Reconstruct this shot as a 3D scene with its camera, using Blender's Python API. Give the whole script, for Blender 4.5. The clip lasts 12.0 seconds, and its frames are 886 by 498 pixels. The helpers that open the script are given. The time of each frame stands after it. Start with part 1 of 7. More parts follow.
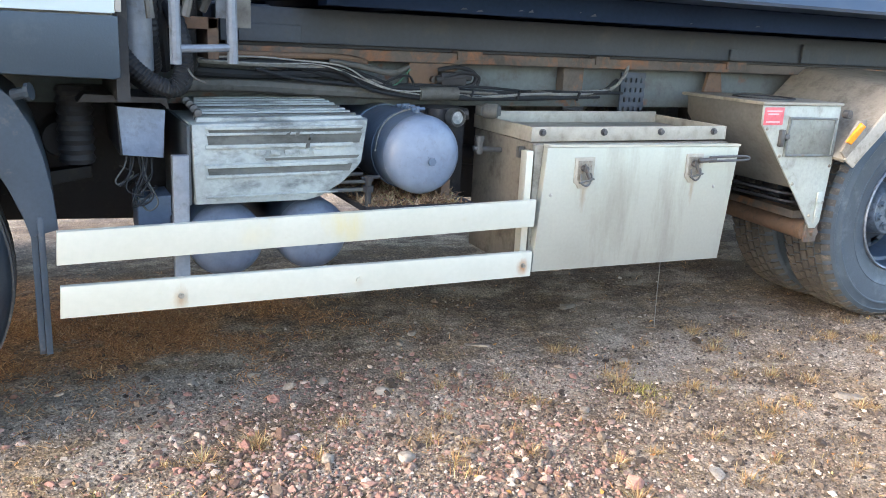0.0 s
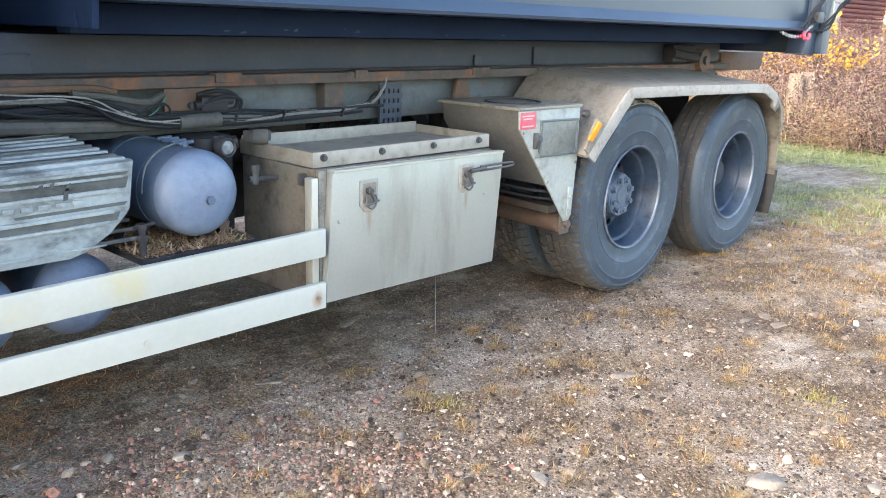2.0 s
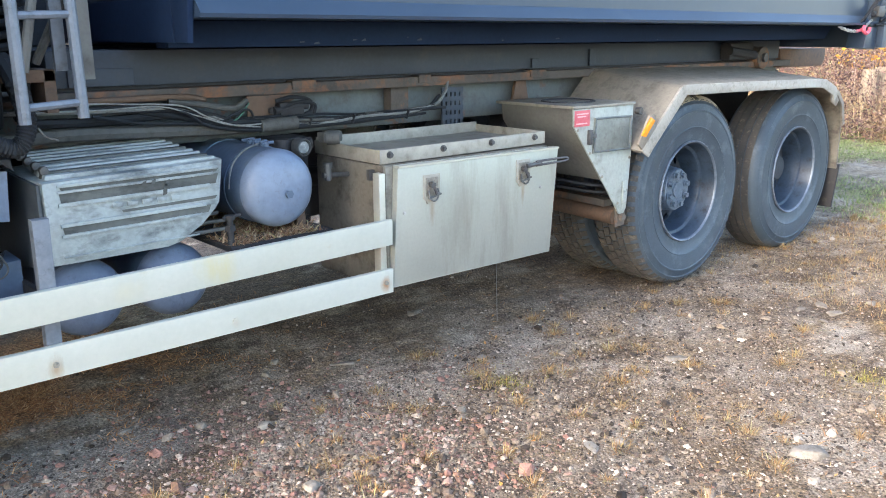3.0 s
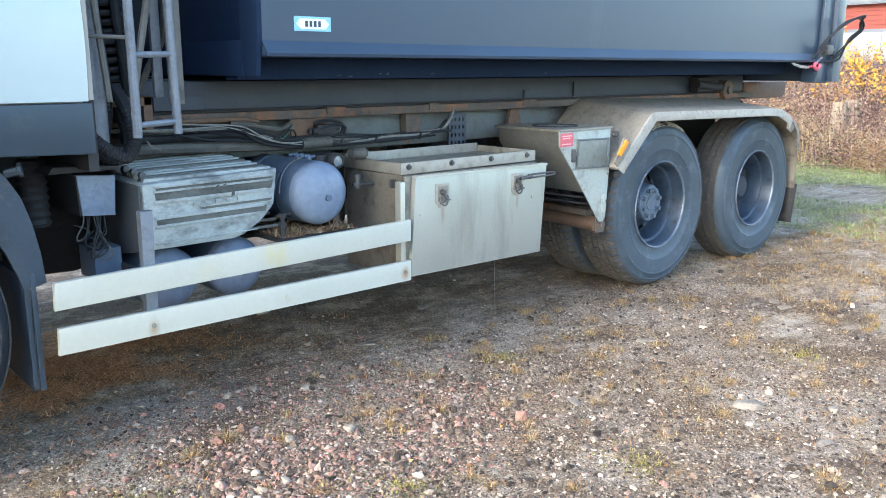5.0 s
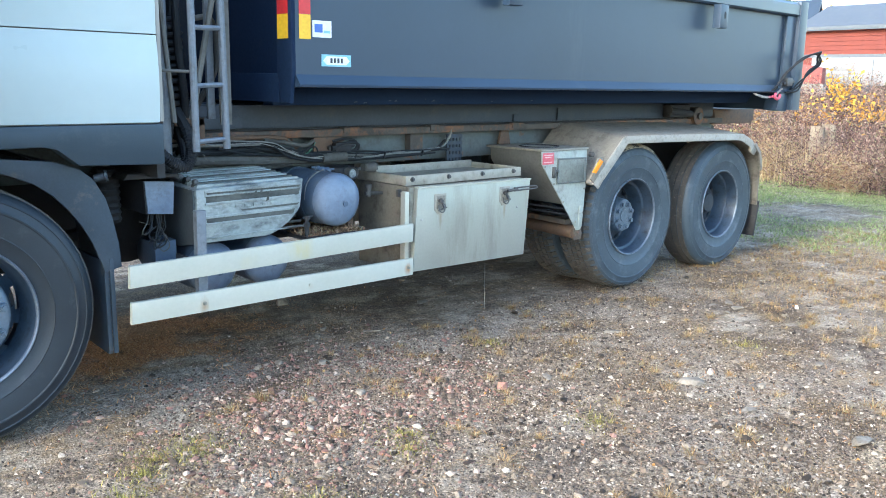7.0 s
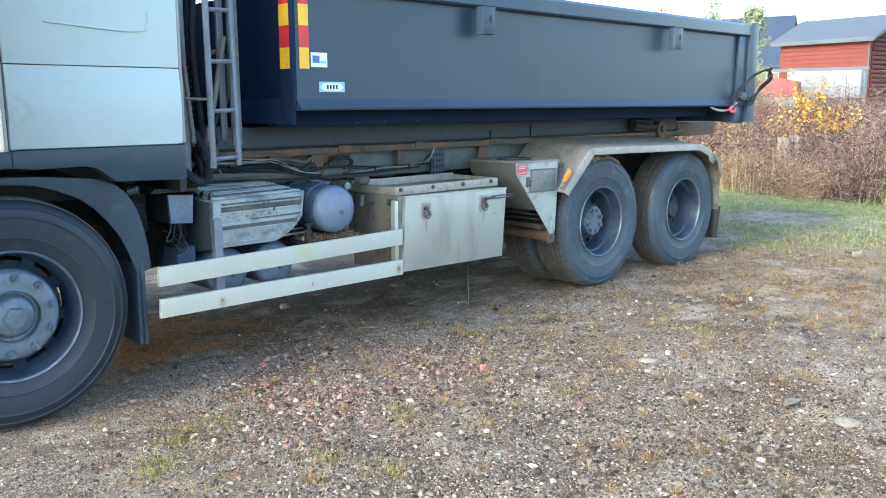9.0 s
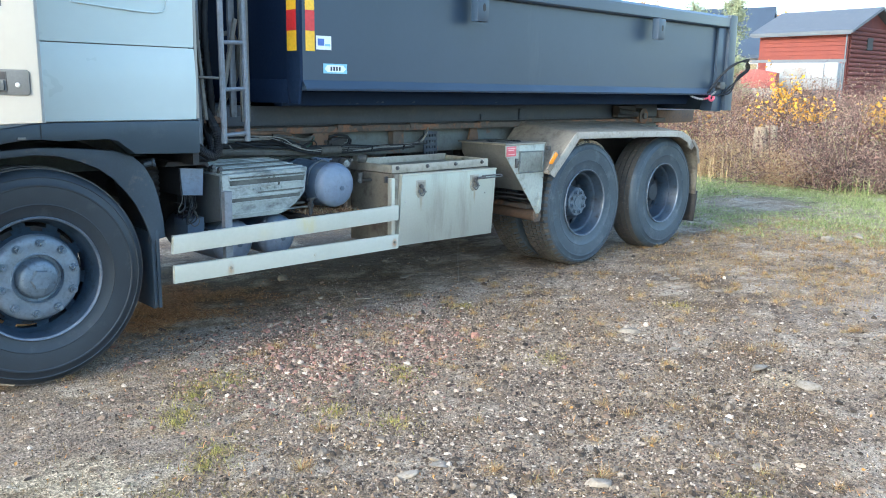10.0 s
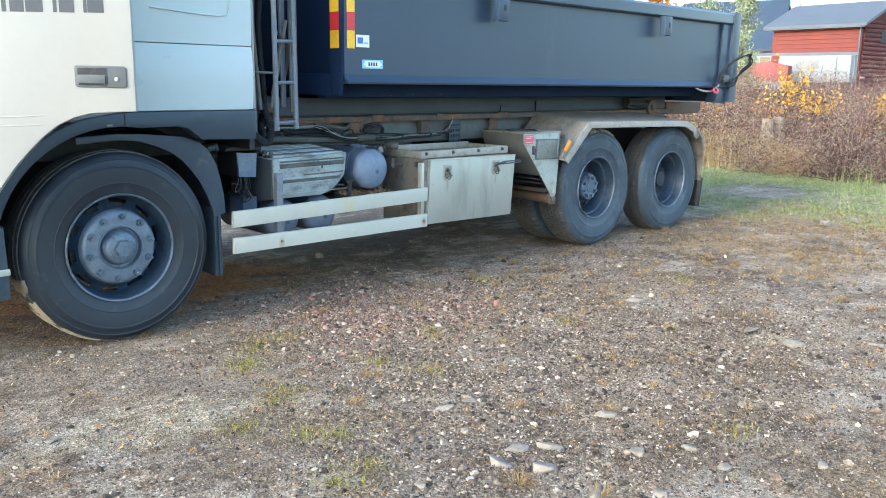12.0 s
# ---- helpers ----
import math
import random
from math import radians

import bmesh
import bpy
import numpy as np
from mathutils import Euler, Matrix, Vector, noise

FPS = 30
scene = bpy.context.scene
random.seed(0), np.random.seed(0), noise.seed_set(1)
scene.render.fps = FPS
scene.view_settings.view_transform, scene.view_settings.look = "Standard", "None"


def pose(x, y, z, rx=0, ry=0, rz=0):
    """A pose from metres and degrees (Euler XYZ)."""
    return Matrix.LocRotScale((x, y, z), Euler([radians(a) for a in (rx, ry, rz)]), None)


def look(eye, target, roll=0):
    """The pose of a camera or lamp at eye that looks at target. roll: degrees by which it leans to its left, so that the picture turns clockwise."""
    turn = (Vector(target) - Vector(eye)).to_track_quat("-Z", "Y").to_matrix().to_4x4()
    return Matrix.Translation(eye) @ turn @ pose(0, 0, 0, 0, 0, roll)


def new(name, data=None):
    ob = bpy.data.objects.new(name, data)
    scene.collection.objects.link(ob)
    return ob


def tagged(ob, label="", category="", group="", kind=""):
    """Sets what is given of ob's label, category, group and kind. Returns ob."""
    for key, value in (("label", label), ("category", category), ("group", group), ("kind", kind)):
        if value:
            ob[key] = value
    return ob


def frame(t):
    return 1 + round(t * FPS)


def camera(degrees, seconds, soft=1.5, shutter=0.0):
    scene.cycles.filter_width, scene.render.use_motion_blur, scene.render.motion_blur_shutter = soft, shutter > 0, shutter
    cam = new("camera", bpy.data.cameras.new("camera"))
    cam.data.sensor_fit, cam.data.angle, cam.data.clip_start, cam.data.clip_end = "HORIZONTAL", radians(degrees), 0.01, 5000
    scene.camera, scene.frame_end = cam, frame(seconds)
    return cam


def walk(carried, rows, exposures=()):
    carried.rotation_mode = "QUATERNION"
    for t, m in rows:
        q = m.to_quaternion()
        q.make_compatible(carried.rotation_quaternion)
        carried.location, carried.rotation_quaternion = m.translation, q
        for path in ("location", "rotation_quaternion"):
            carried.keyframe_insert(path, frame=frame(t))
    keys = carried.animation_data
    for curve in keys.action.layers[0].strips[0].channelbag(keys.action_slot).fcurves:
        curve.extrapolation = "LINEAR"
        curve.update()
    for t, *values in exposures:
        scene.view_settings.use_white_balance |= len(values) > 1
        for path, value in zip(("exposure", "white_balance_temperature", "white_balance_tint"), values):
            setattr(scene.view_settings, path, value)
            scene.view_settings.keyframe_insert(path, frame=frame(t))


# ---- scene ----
cam = camera(56.2, 12.0, soft=0.95)
PATH = [
    (0, (0.589, -2.479, 1.257), (1.452, -0.749, 0.749), 2.95),
    (0.5, (0.625, -2.290, 1.284), (1.684, -0.667, 0.788), 1.96),
    (1, (0.596, -2.193, 1.338), (1.878, -0.754, 0.804), 1.79),
    (1.5, (0.519, -2.150, 1.363), (1.930, -0.836, 0.831), 1.01),
    (2, (0.446, -2.195, 1.365), (1.858, -0.876, 0.848), 1.71),
    (2.5, (0.387, -2.310, 1.350), (1.735, -0.933, 0.814), 0.50),
    (3, (0.303, -2.404, 1.356), (1.595, -0.961, 0.856), -0.21),
    (3.5, (0.157, -2.475, 1.362), (1.450, -1.029, 0.876), -0.01),
    (3.7, (0.094, -2.509, 1.359), (1.386, -1.065, 0.860), 0.19),
    (5.3, (-0.313, -2.933, 1.366), (1.010, -1.493, 0.946), -0.11),
    (5.5, (-0.390, -2.975, 1.367), (0.920, -1.535, 0.909), -0.31),
    (6, (-0.497, -3.111, 1.381), (0.833, -1.680, 0.952), 0.59),
    (6.5, (-0.568, -3.290, 1.392), (0.721, -1.820, 0.973), 0.19),
    (7, (-0.680, -3.379, 1.437), (0.647, -1.935, 1.045), 0.99),
    (7.2, (-0.737, -3.402, 1.436), (0.625, -1.999, 1.015), 0.50),
    (8.8, (-1.017, -3.781, 1.429), (0.319, -2.337, 1.068), -0.41),
    (9, (-1.056, -3.809, 1.435), (0.297, -2.377, 1.092), -0.30),
    (9.5, (-1.217, -3.852, 1.428), (0.170, -2.462, 1.048), 0.30),
    (10, (-1.326, -3.958, 1.425), (0.060, -2.566, 1.047), 0.80),
    (10.5, (-1.413, -4.115, 1.405), (-0.065, -2.694, 1.004), -0.60),
    (11, (-1.518, -4.197, 1.411), (-0.177, -2.762, 1.032), -0.91),
    (11.5, (-1.686, -4.240, 1.412), (-0.330, -2.831, 0.994), -0.40),
    (12, (-1.793, -4.308, 1.422), (-0.431, -2.898, 1.029), 0.70),
]
walk(cam, [(t, look(eye, target, roll)) for t, eye, target, roll in PATH], exposures=[(0.0, 2.82, 6650, 13), (3.0, 2.65, 6380, 11), (6.5, 2.52, 5840, 4), (9.5, 2.29, 5760, 2), (12.0, 2.21, 5810, 2)])

# ---- world and light ----
world = bpy.data.worlds.new("sky")
scene.world = world
world.use_nodes = True
wn = world.node_tree.nodes
sky = wn.new("ShaderNodeTexSky")
sky.sky_type = "NISHITA"
sky.sun_disc = False
sky.sun_elevation = radians(25)
sky.sun_rotation = radians(266.5)
sky.air_density, sky.dust_density, sky.ozone_density = 1.0, 1.5, 1.0
wn["Background"].inputs[1].default_value = 0.15
world.node_tree.links.new(sky.outputs[0], wn["Background"].inputs[0])
sun_data = bpy.data.lights.new("sun", "SUN")
sun_data.energy, sun_data.angle, sun_data.color = 0.95, radians(14), (1.0, 0.955, 0.89)
sun = new("sun", sun_data)
sun.matrix_world = look((-8.9, -0.55, 4.15), (0, 0, 0))


# ---- materials ----
def nodes_of(name):
    m = bpy.data.materials.new(name)
    m.use_nodes = True
    nt = m.node_tree
    return m, nt, nt.nodes["Principled BSDF"]


def add(nt, kind, **inputs):
    n = nt.nodes.new(kind)
    for k, v in inputs.items():
        n.inputs[k].default_value = v
    return n


def ramp(nt, source, stops):
    n = nt.nodes.new("ShaderNodeValToRGB")
    while len(n.color_ramp.elements) < len(stops):
        n.color_ramp.elements.new(0.5)
    for e, (p, c) in zip(n.color_ramp.elements, stops):
        e.position = p
        e.color = (*c, 1.0) if len(c) == 3 else c
    nt.links.new(source, n.inputs[0])
    return n


def mix(nt, fac, a, b, mode="MIX"):
    n = nt.nodes.new("ShaderNodeMix")
    n.data_type, n.blend_type = "RGBA", mode
    for sock, v in ((n.inputs[0], fac), (n.inputs[6], a), (n.inputs[7], b)):
        if isinstance(v, bpy.types.NodeSocket):
            nt.links.new(v, sock)
        elif isinstance(v, (int, float)):
            sock.default_value = v
        else:
            sock.default_value = (*v, 1.0)
    return n.outputs[2]


def coords(nt, scale=(1, 1, 1)):
    tc = nt.nodes.new("ShaderNodeNewGeometry")
    mp = nt.nodes.new("ShaderNodeMapping")
    mp.inputs["Scale"].default_value = scale
    nt.links.new(tc.outputs["Position"], mp.inputs[0])
    return mp.outputs[0]


def noise_tex(nt, vec, scale, detail=5.0, rough=0.6, dist=0.0):
    n = add(nt, "ShaderNodeTexNoise", Scale=scale, Detail=detail, Roughness=rough, Distortion=dist)
    nt.links.new(vec, n.inputs["Vector"])
    return n.outputs[0]


def surface(name, base, second, rough=0.5, metal=0.0, dirt=None, dirt_amount=0.5, scale=4.0, streak=False,
            bump=0.1, grain=60.0, speck=0.15, rust=None, rust_amount=0.62, spec=0.5, rough_var=0.12):
    """A worn surface: two tones, fine grain, dirt patches or running streaks, and rust spots."""
    m, nt, b = nodes_of(name)
    pos = coords(nt)
    big = noise_tex(nt, pos, scale)
    fine = noise_tex(nt, pos, grain, 3.0)
    col = mix(nt, ramp(nt, big, [(0.3, (0, 0, 0)), (0.7, (1, 1, 1))]).outputs[0], base, second)
    if dirt:
        v = coords(nt, (1, 1, 0.18) if streak is True else streak) if streak else pos
        d = noise_tex(nt, v, scale * 3.0, 6.0, 0.7)
        lo = 0.72 - 0.4 * dirt_amount
        f = ramp(nt, d, [(lo, (0, 0, 0)), (lo + 0.22, (1, 1, 1))]).outputs[0]
        col = mix(nt, f, col, dirt)
    if rust:
        r = noise_tex(nt, pos, scale * 2.2, 8.0, 0.72, 0.4)
        f = ramp(nt, r, [(rust_amount - 0.05, (0, 0, 0)), (rust_amount + 0.05, (1, 1, 1))]).outputs[0]
        col = mix(nt, f, col, rust)
    g = ramp(nt, fine, [(0.25, (1 - speck,) * 3), (0.75, (1 + 0.7 * speck,) * 3)]).outputs[0]
    col = mix(nt, 1.0, col, g, "MULTIPLY")
    nt.links.new(col, b.inputs["Base Color"])
    rr = add(nt, "ShaderNodeMapRange")
    rr.inputs["To Min"].default_value, rr.inputs["To Max"].default_value = max(0.05, rough - rough_var), min(1.0, rough + rough_var)
    nt.links.new(big, rr.inputs[0])
    nt.links.new(rr.outputs[0], b.inputs["Roughness"])
    b.inputs["Metallic"].default_value = metal
    b.inputs["Specular IOR Level"].default_value = spec
    if bump:
        bp = add(nt, "ShaderNodeBump", Strength=bump, Distance=0.004)
        nt.links.new(fine, bp.inputs["Height"])
        nt.links.new(bp.outputs[0], b.inputs["Normal"])
    return m


def scattered(name, stops, rough=0.8, bump=0.3, grain=120.0, jitter=0.5, spec=0.3, translucent=0.0):
    """Many small pieces in one mesh: each island takes its own tone."""
    m, nt, b = nodes_of(name)
    geo = nt.nodes.new("ShaderNodeNewGeometry")
    r = ramp(nt, geo.outputs["Random Per Island"], stops)
    r.color_ramp.interpolation = "LINEAR"
    fine = noise_tex(nt, coords(nt), grain, 3.0)
    g = ramp(nt, fine, [(0.2, (1 - jitter,) * 3), (0.8, (1 + 0.5 * jitter,) * 3)]).outputs[0]
    nt.links.new(mix(nt, 1.0, r.outputs[0], g, "MULTIPLY"), b.inputs["Base Color"])
    b.inputs["Roughness"].default_value = rough
    b.inputs["Specular IOR Level"].default_value = spec
    if bump:
        bp = add(nt, "ShaderNodeBump", Strength=bump, Distance=0.003)
        nt.links.new(fine, bp.inputs["Height"])
        nt.links.new(bp.outputs[0], b.inputs["Normal"])
    return m


CREAM = surface("cream_paint", (0.307, 0.296, 0.27), (0.326, 0.314, 0.288), 0.32, dirt=(0.279, 0.264, 0.234), dirt_amount=0.05, scale=2.0, streak=True, bump=0.02, grain=30, speck=0.02)
RAIL_PAINT = surface("rail_paint", (0.414, 0.418, 0.355), (0.47, 0.475, 0.414), 0.42, dirt=(0.362, 0.303, 0.169), dirt_amount=0.24, scale=1.6, bump=0.05, speck=0.04, rust=(0.226, 0.094, 0.0282), rust_amount=0.80)
PANEL = surface("pale_panel_paint", (0.480, 0.545, 0.530), (0.515, 0.580, 0.562), 0.30, dirt=(0.450, 0.510, 0.495), dirt_amount=0.12, scale=1.0, streak=True, bump=0.01, grain=20, speck=0.015)
PLASTIC = surface("dark_plastic", (0.022, 0.039, 0.056), (0.034, 0.054, 0.074), 0.46, dirt=(0.059, 0.077, 0.090), dirt_amount=0.40, scale=2.0, bump=0.12, grain=150, speck=0.06)
HANDLE_PLATE = surface("handle_plate_plastic", (0.066, 0.0708, 0.0732), (0.087, 0.0912, 0.0936), 0.5, dirt=(0.054, 0.0552, 0.054), dirt_amount=0.3, scale=12.0, bump=0.1, grain=150)
MUDGUARD = surface("mudguard_plastic", (0.020, 0.034, 0.051), (0.036, 0.051, 0.071), 0.55, dirt=(0.111, 0.098, 0.085), dirt_amount=0.38, scale=4.0, bump=0.1, grain=120)
BATTERY_SIDE = surface("dark_battery_box_side", (0.040, 0.048, 0.056), (0.070, 0.080, 0.088), 0.6, dirt=(0.150, 0.158, 0.155), dirt_amount=0.26, scale=7.0, bump=0.15)
# grime on dark parts; also the shade painted in hollows and the doorway
BLACK = surface("black_grime_and_shade", (0.010, 0.010, 0.013), (0.024, 0.024, 0.026), 0.65, dirt=(0.056, 0.048, 0.040), dirt_amount=0.4, scale=5.0, bump=0.3)
RUBBER = surface("tyre_rubber", (0.026, 0.041, 0.058), (0.052, 0.074, 0.098), 0.52, dirt=(0.104, 0.132, 0.158), dirt_amount=0.50, scale=3.0, bump=0.15, grain=200)
RUBBER_DARK = surface("dark_tyre_rubber", (0.012, 0.017, 0.024), (0.023, 0.031, 0.041), 0.52, dirt=(0.050, 0.056, 0.063), dirt_amount=0.38, scale=3.4, bump=0.15, grain=200)
TREAD = surface("tyre_tread", (0.048, 0.047, 0.047), (0.090, 0.081, 0.071), 0.8, dirt=(0.230, 0.190, 0.145), dirt_amount=0.42, scale=10.0, bump=0.4, grain=120)
RIM = surface("wheel_paint", (0.024, 0.041, 0.068), (0.044, 0.067, 0.102), 0.42, dirt=(0.010, 0.014, 0.019), dirt_amount=0.52, scale=6.0, bump=0.1, rust=(0.045, 0.036, 0.032), rust_amount=0.76, spec=0.4)
FLANGE = surface("bright_rim_edge", (0.10, 0.125, 0.165), (0.17, 0.20, 0.245), 0.4, metal=0.35, dirt=(0.05, 0.06, 0.075), dirt_amount=0.5, scale=9.0, bump=0.08)
# lit copy of the wheel paint; the gutter keeps the dark one
FRONT_DISC = surface("lit_front_disc_paint", (0.120, 0.155, 0.200), (0.172, 0.210, 0.258), 0.42, metal=0.2, dirt=(0.080, 0.098, 0.120), dirt_amount=0.5, scale=9.0, bump=0.12)
# grime, plus the shade deep inside the rim, in a darker tone
RIM_DARK = surface("wheel_disc_grime_and_shade", (0.022, 0.028, 0.038), (0.040, 0.048, 0.060), 0.6, metal=0.1, dirt=(0.014, 0.015, 0.018), dirt_amount=0.5, scale=7.0, bump=0.15)
HUB = surface("hub_paint", (0.090, 0.126, 0.172), (0.145, 0.186, 0.236), 0.45, metal=0.3, dirt=(0.045, 0.053, 0.062), dirt_amount=0.52, scale=14.0, bump=0.15)
ALU = surface("brushed_aluminium", (0.454, 0.460, 0.402), (0.529, 0.535, 0.476), 0.40, metal=0.5, dirt=(0.381, 0.371, 0.306), dirt_amount=0.28, scale=1.8, streak=True, bump=0.03, grain=80, speck=0.04, rust=(0.30, 0.19, 0.09), rust_amount=0.80)
ALU_DIRTY = surface("dirty_aluminium", (0.231, 0.220, 0.187), (0.319, 0.303, 0.259), 0.55, metal=0.35, dirt=(0.094, 0.083, 0.068), dirt_amount=0.58, scale=4.0, bump=0.1, rust=(0.07, 0.05, 0.04), rust_amount=0.68)
GALV = surface("galvanised_plate", (0.315, 0.351, 0.333), (0.406, 0.441, 0.411), 0.5, metal=0.25, dirt=(0.158, 0.163, 0.141), dirt_amount=0.48, scale=5.0, bump=0.08)
# locker body toned below its face, so its shade is in the colour
LOCKER_BODY = surface("shaded_locker_steel", (0.112, 0.113, 0.105), (0.155, 0.155, 0.142), 0.6, metal=0.2, dirt=(0.09, 0.085, 0.075), dirt_amount=0.5, scale=4.0, bump=0.1)
OLD_METAL = surface("old_valve_metal", (0.080, 0.082, 0.082), (0.140, 0.140, 0.135), 0.5, metal=0.4, dirt=(0.045, 0.040, 0.034), dirt_amount=0.5, scale=14.0, bump=0.15)
# grime and the side's shade together in one darker tone
BOX_SIDE = surface("grimy_shaded_box_side", (0.160, 0.144, 0.116), (0.216, 0.196, 0.160), 0.6, metal=0.2, dirt=(0.060, 0.048, 0.038), dirt_amount=0.60, scale=3.0, bump=0.12, rust=(0.045, 0.035, 0.030), rust_amount=0.70)
FENDER = surface("dusty_fender", (0.190, 0.168, 0.138), (0.262, 0.238, 0.198), 0.75, dirt=(0.128, 0.108, 0.086), dirt_amount=0.58, scale=5.0, bump=0.4, grain=70)
FENDER_LIP = surface("scuffed_fender_edge", (0.275, 0.258, 0.220), (0.345, 0.325, 0.282), 0.6, dirt=(0.168, 0.146, 0.118), dirt_amount=0.52, scale=9.0, bump=0.3, grain=70)
CONTAINER = surface("container_paint", (0.0235, 0.0415, 0.070), (0.034, 0.055, 0.088), 0.36, dirt=(0.050, 0.070, 0.097), dirt_amount=0.35, scale=0.8, streak=True, bump=0.02, grain=25, speck=0.03, spec=0.45, rough_var=0.08)
# darker copy of the container paint, with the shade in its colour
CONTAINER_SHADE = surface("shaded_container_paint", (0.009, 0.0188, 0.045), (0.0142, 0.0277, 0.06), 0.75, dirt=(0.0225, 0.033, 0.054), dirt_amount=0.30, scale=2.0, bump=0.06, grain=60, spec=0.10)
FRAME = surface("hooklift_frame", (0.031, 0.043, 0.060), (0.050, 0.063, 0.082), 0.6, dirt=(0.068, 0.070, 0.072), dirt_amount=0.42, scale=3.0, bump=0.15, rust=(0.11, 0.07, 0.05), rust_amount=0.72)
CHASSIS = surface("chassis_grey", (0.092, 0.111, 0.115), (0.134, 0.153, 0.153), 0.65, dirt=(0.069, 0.063, 0.057), dirt_amount=0.48, scale=3.0, bump=0.15, rust=(0.19, 0.085, 0.042), rust_amount=0.64)
RUST = surface("rusty_flange", (0.070, 0.063, 0.057), (0.116, 0.098, 0.083), 0.85, dirt=(0.036, 0.033, 0.031), dirt_amount=0.54, scale=2.3, bump=0.4, rust=(0.205, 0.100, 0.055), rust_amount=0.56)
RUST_TUBE = surface("rusty_tube", (0.101, 0.0663, 0.0468), (0.156, 0.0936, 0.0585), 0.75, dirt=(0.0507, 0.0429, 0.039), dirt_amount=0.5, scale=6.0, bump=0.3, rust=(0.234, 0.125, 0.0702), rust_amount=0.66)
TANK = surface("tank_paint", (0.060, 0.092, 0.145), (0.090, 0.128, 0.185), 0.42, dirt=(0.10, 0.12, 0.15), dirt_amount=0.40, scale=6.0, bump=0.25, grain=50)
TANK_END = surface("tank_end_paint", (0.136, 0.176, 0.248), (0.180, 0.226, 0.304), 0.38, dirt=(0.110, 0.130, 0.170), dirt_amount=0.45, scale=9.0, bump=0.6, grain=28)
COVER = surface("battery_cover_plastic", (0.215, 0.245, 0.245), (0.345, 0.382, 0.375), 0.5, dirt=(0.052, 0.058, 0.060), dirt_amount=0.58, scale=3.4, streak=(0.50, 1.0, 1.0), bump=0.14, grain=70)
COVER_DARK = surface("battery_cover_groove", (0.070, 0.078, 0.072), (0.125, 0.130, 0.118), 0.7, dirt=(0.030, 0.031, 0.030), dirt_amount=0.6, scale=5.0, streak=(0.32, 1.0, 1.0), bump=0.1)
LADDER = surface("ladder_paint", (0.128, 0.149, 0.178), (0.187, 0.204, 0.230), 0.5, metal=0.2, dirt=(0.085, 0.081, 0.076), dirt_amount=0.4, scale=8.0, bump=0.1)
BEIGE = surface("beige_plate_paint", (0.105, 0.104, 0.096), (0.155, 0.150, 0.135), 0.6, dirt=(0.055, 0.050, 0.045), dirt_amount=0.5, scale=5.0, bump=0.1)
STEEL = surface("bolt_steel", (0.35, 0.35, 0.35), (0.5, 0.5, 0.5), 0.35, metal=0.8, dirt=(0.18, 0.12, 0.08), dirt_amount=0.4, scale=30.0, bump=0.05)
DIRTY_LATCH = surface("dirty_latch_recess", (0.20, 0.185, 0.155), (0.30, 0.28, 0.24), 0.5, metal=0.4, dirt=(0.13, 0.075, 0.04), dirt_amount=0.5, scale=30.0, bump=0.1)
DARK_STEEL = surface("dark_steel", (0.07, 0.07, 0.075), (0.11, 0.11, 0.11), 0.5, metal=0.5, dirt=(0.14, 0.08, 0.05), dirt_amount=0.4, scale=25.0, bump=0.1)
HOSE = surface("hose_rubber", (0.010, 0.012, 0.015), (0.020, 0.022, 0.026), 0.65, dirt=(0.042, 0.040, 0.036), dirt_amount=0.34, scale=9.0, bump=0.15, spec=0.3)
GREY_HOSE = surface("grey_hose", (0.066, 0.067, 0.064), (0.100, 0.098, 0.090), 0.75, dirt=(0.036, 0.033, 0.030), dirt_amount=0.5, scale=9.0, bump=0.25)
PALE_CABLE = surface("dirty_white_cable", (0.22, 0.22, 0.21), (0.32, 0.32, 0.30), 0.6, dirt=(0.06, 0.055, 0.05), dirt_amount=0.55, scale=14.0, bump=0.05)
GREEN_WIRE = surface("green_wire", (0.05, 0.14, 0.09), (0.07, 0.18, 0.12), 0.5, scale=14.0, bump=0.02)
WIRE = surface("pale_wire", (0.15, 0.155, 0.15), (0.23, 0.23, 0.22), 0.6, dirt=(0.05, 0.048, 0.044), dirt_amount=0.5, scale=20.0, bump=0.05)
PINK = surface("pink_link_paint", (0.42, 0.055, 0.095), (0.50, 0.085, 0.13), 0.5, scale=20.0, bump=0.05)
PALE_RED = surface("faded_print", (0.62, 0.34, 0.34), (0.68, 0.42, 0.42), 0.5, scale=10.0, bump=0.02)
RED = surface("red_film", (0.52, 0.025, 0.03), (0.58, 0.04, 0.04), 0.4, scale=10.0, bump=0.02)
FADED_RED = surface("faded_red_film", (0.50, 0.070, 0.095), (0.60, 0.16, 0.19), 0.4, scale=14.0, bump=0.02)
YELLOW = surface("yellow_film", (0.78, 0.44, 0.02), (0.82, 0.50, 0.03), 0.4, scale=10.0, bump=0.02)
WHITE = surface("white_film", (0.70, 0.74, 0.78), (0.76, 0.79, 0.82), 0.4, scale=10.0, bump=0.02)
SKYBLUE = surface("light_blue_film", (0.22, 0.48, 0.62), (0.26, 0.52, 0.66), 0.4, scale=10.0, bump=0.02)
BLUE = surface("blue_film", (0.06, 0.13, 0.42), (0.08, 0.16, 0.46), 0.4, scale=10.0, bump=0.02)
INK = surface("dark_lettering", (0.035, 0.037, 0.045), (0.05, 0.05, 0.06), 0.5, scale=10.0, bump=0.02)
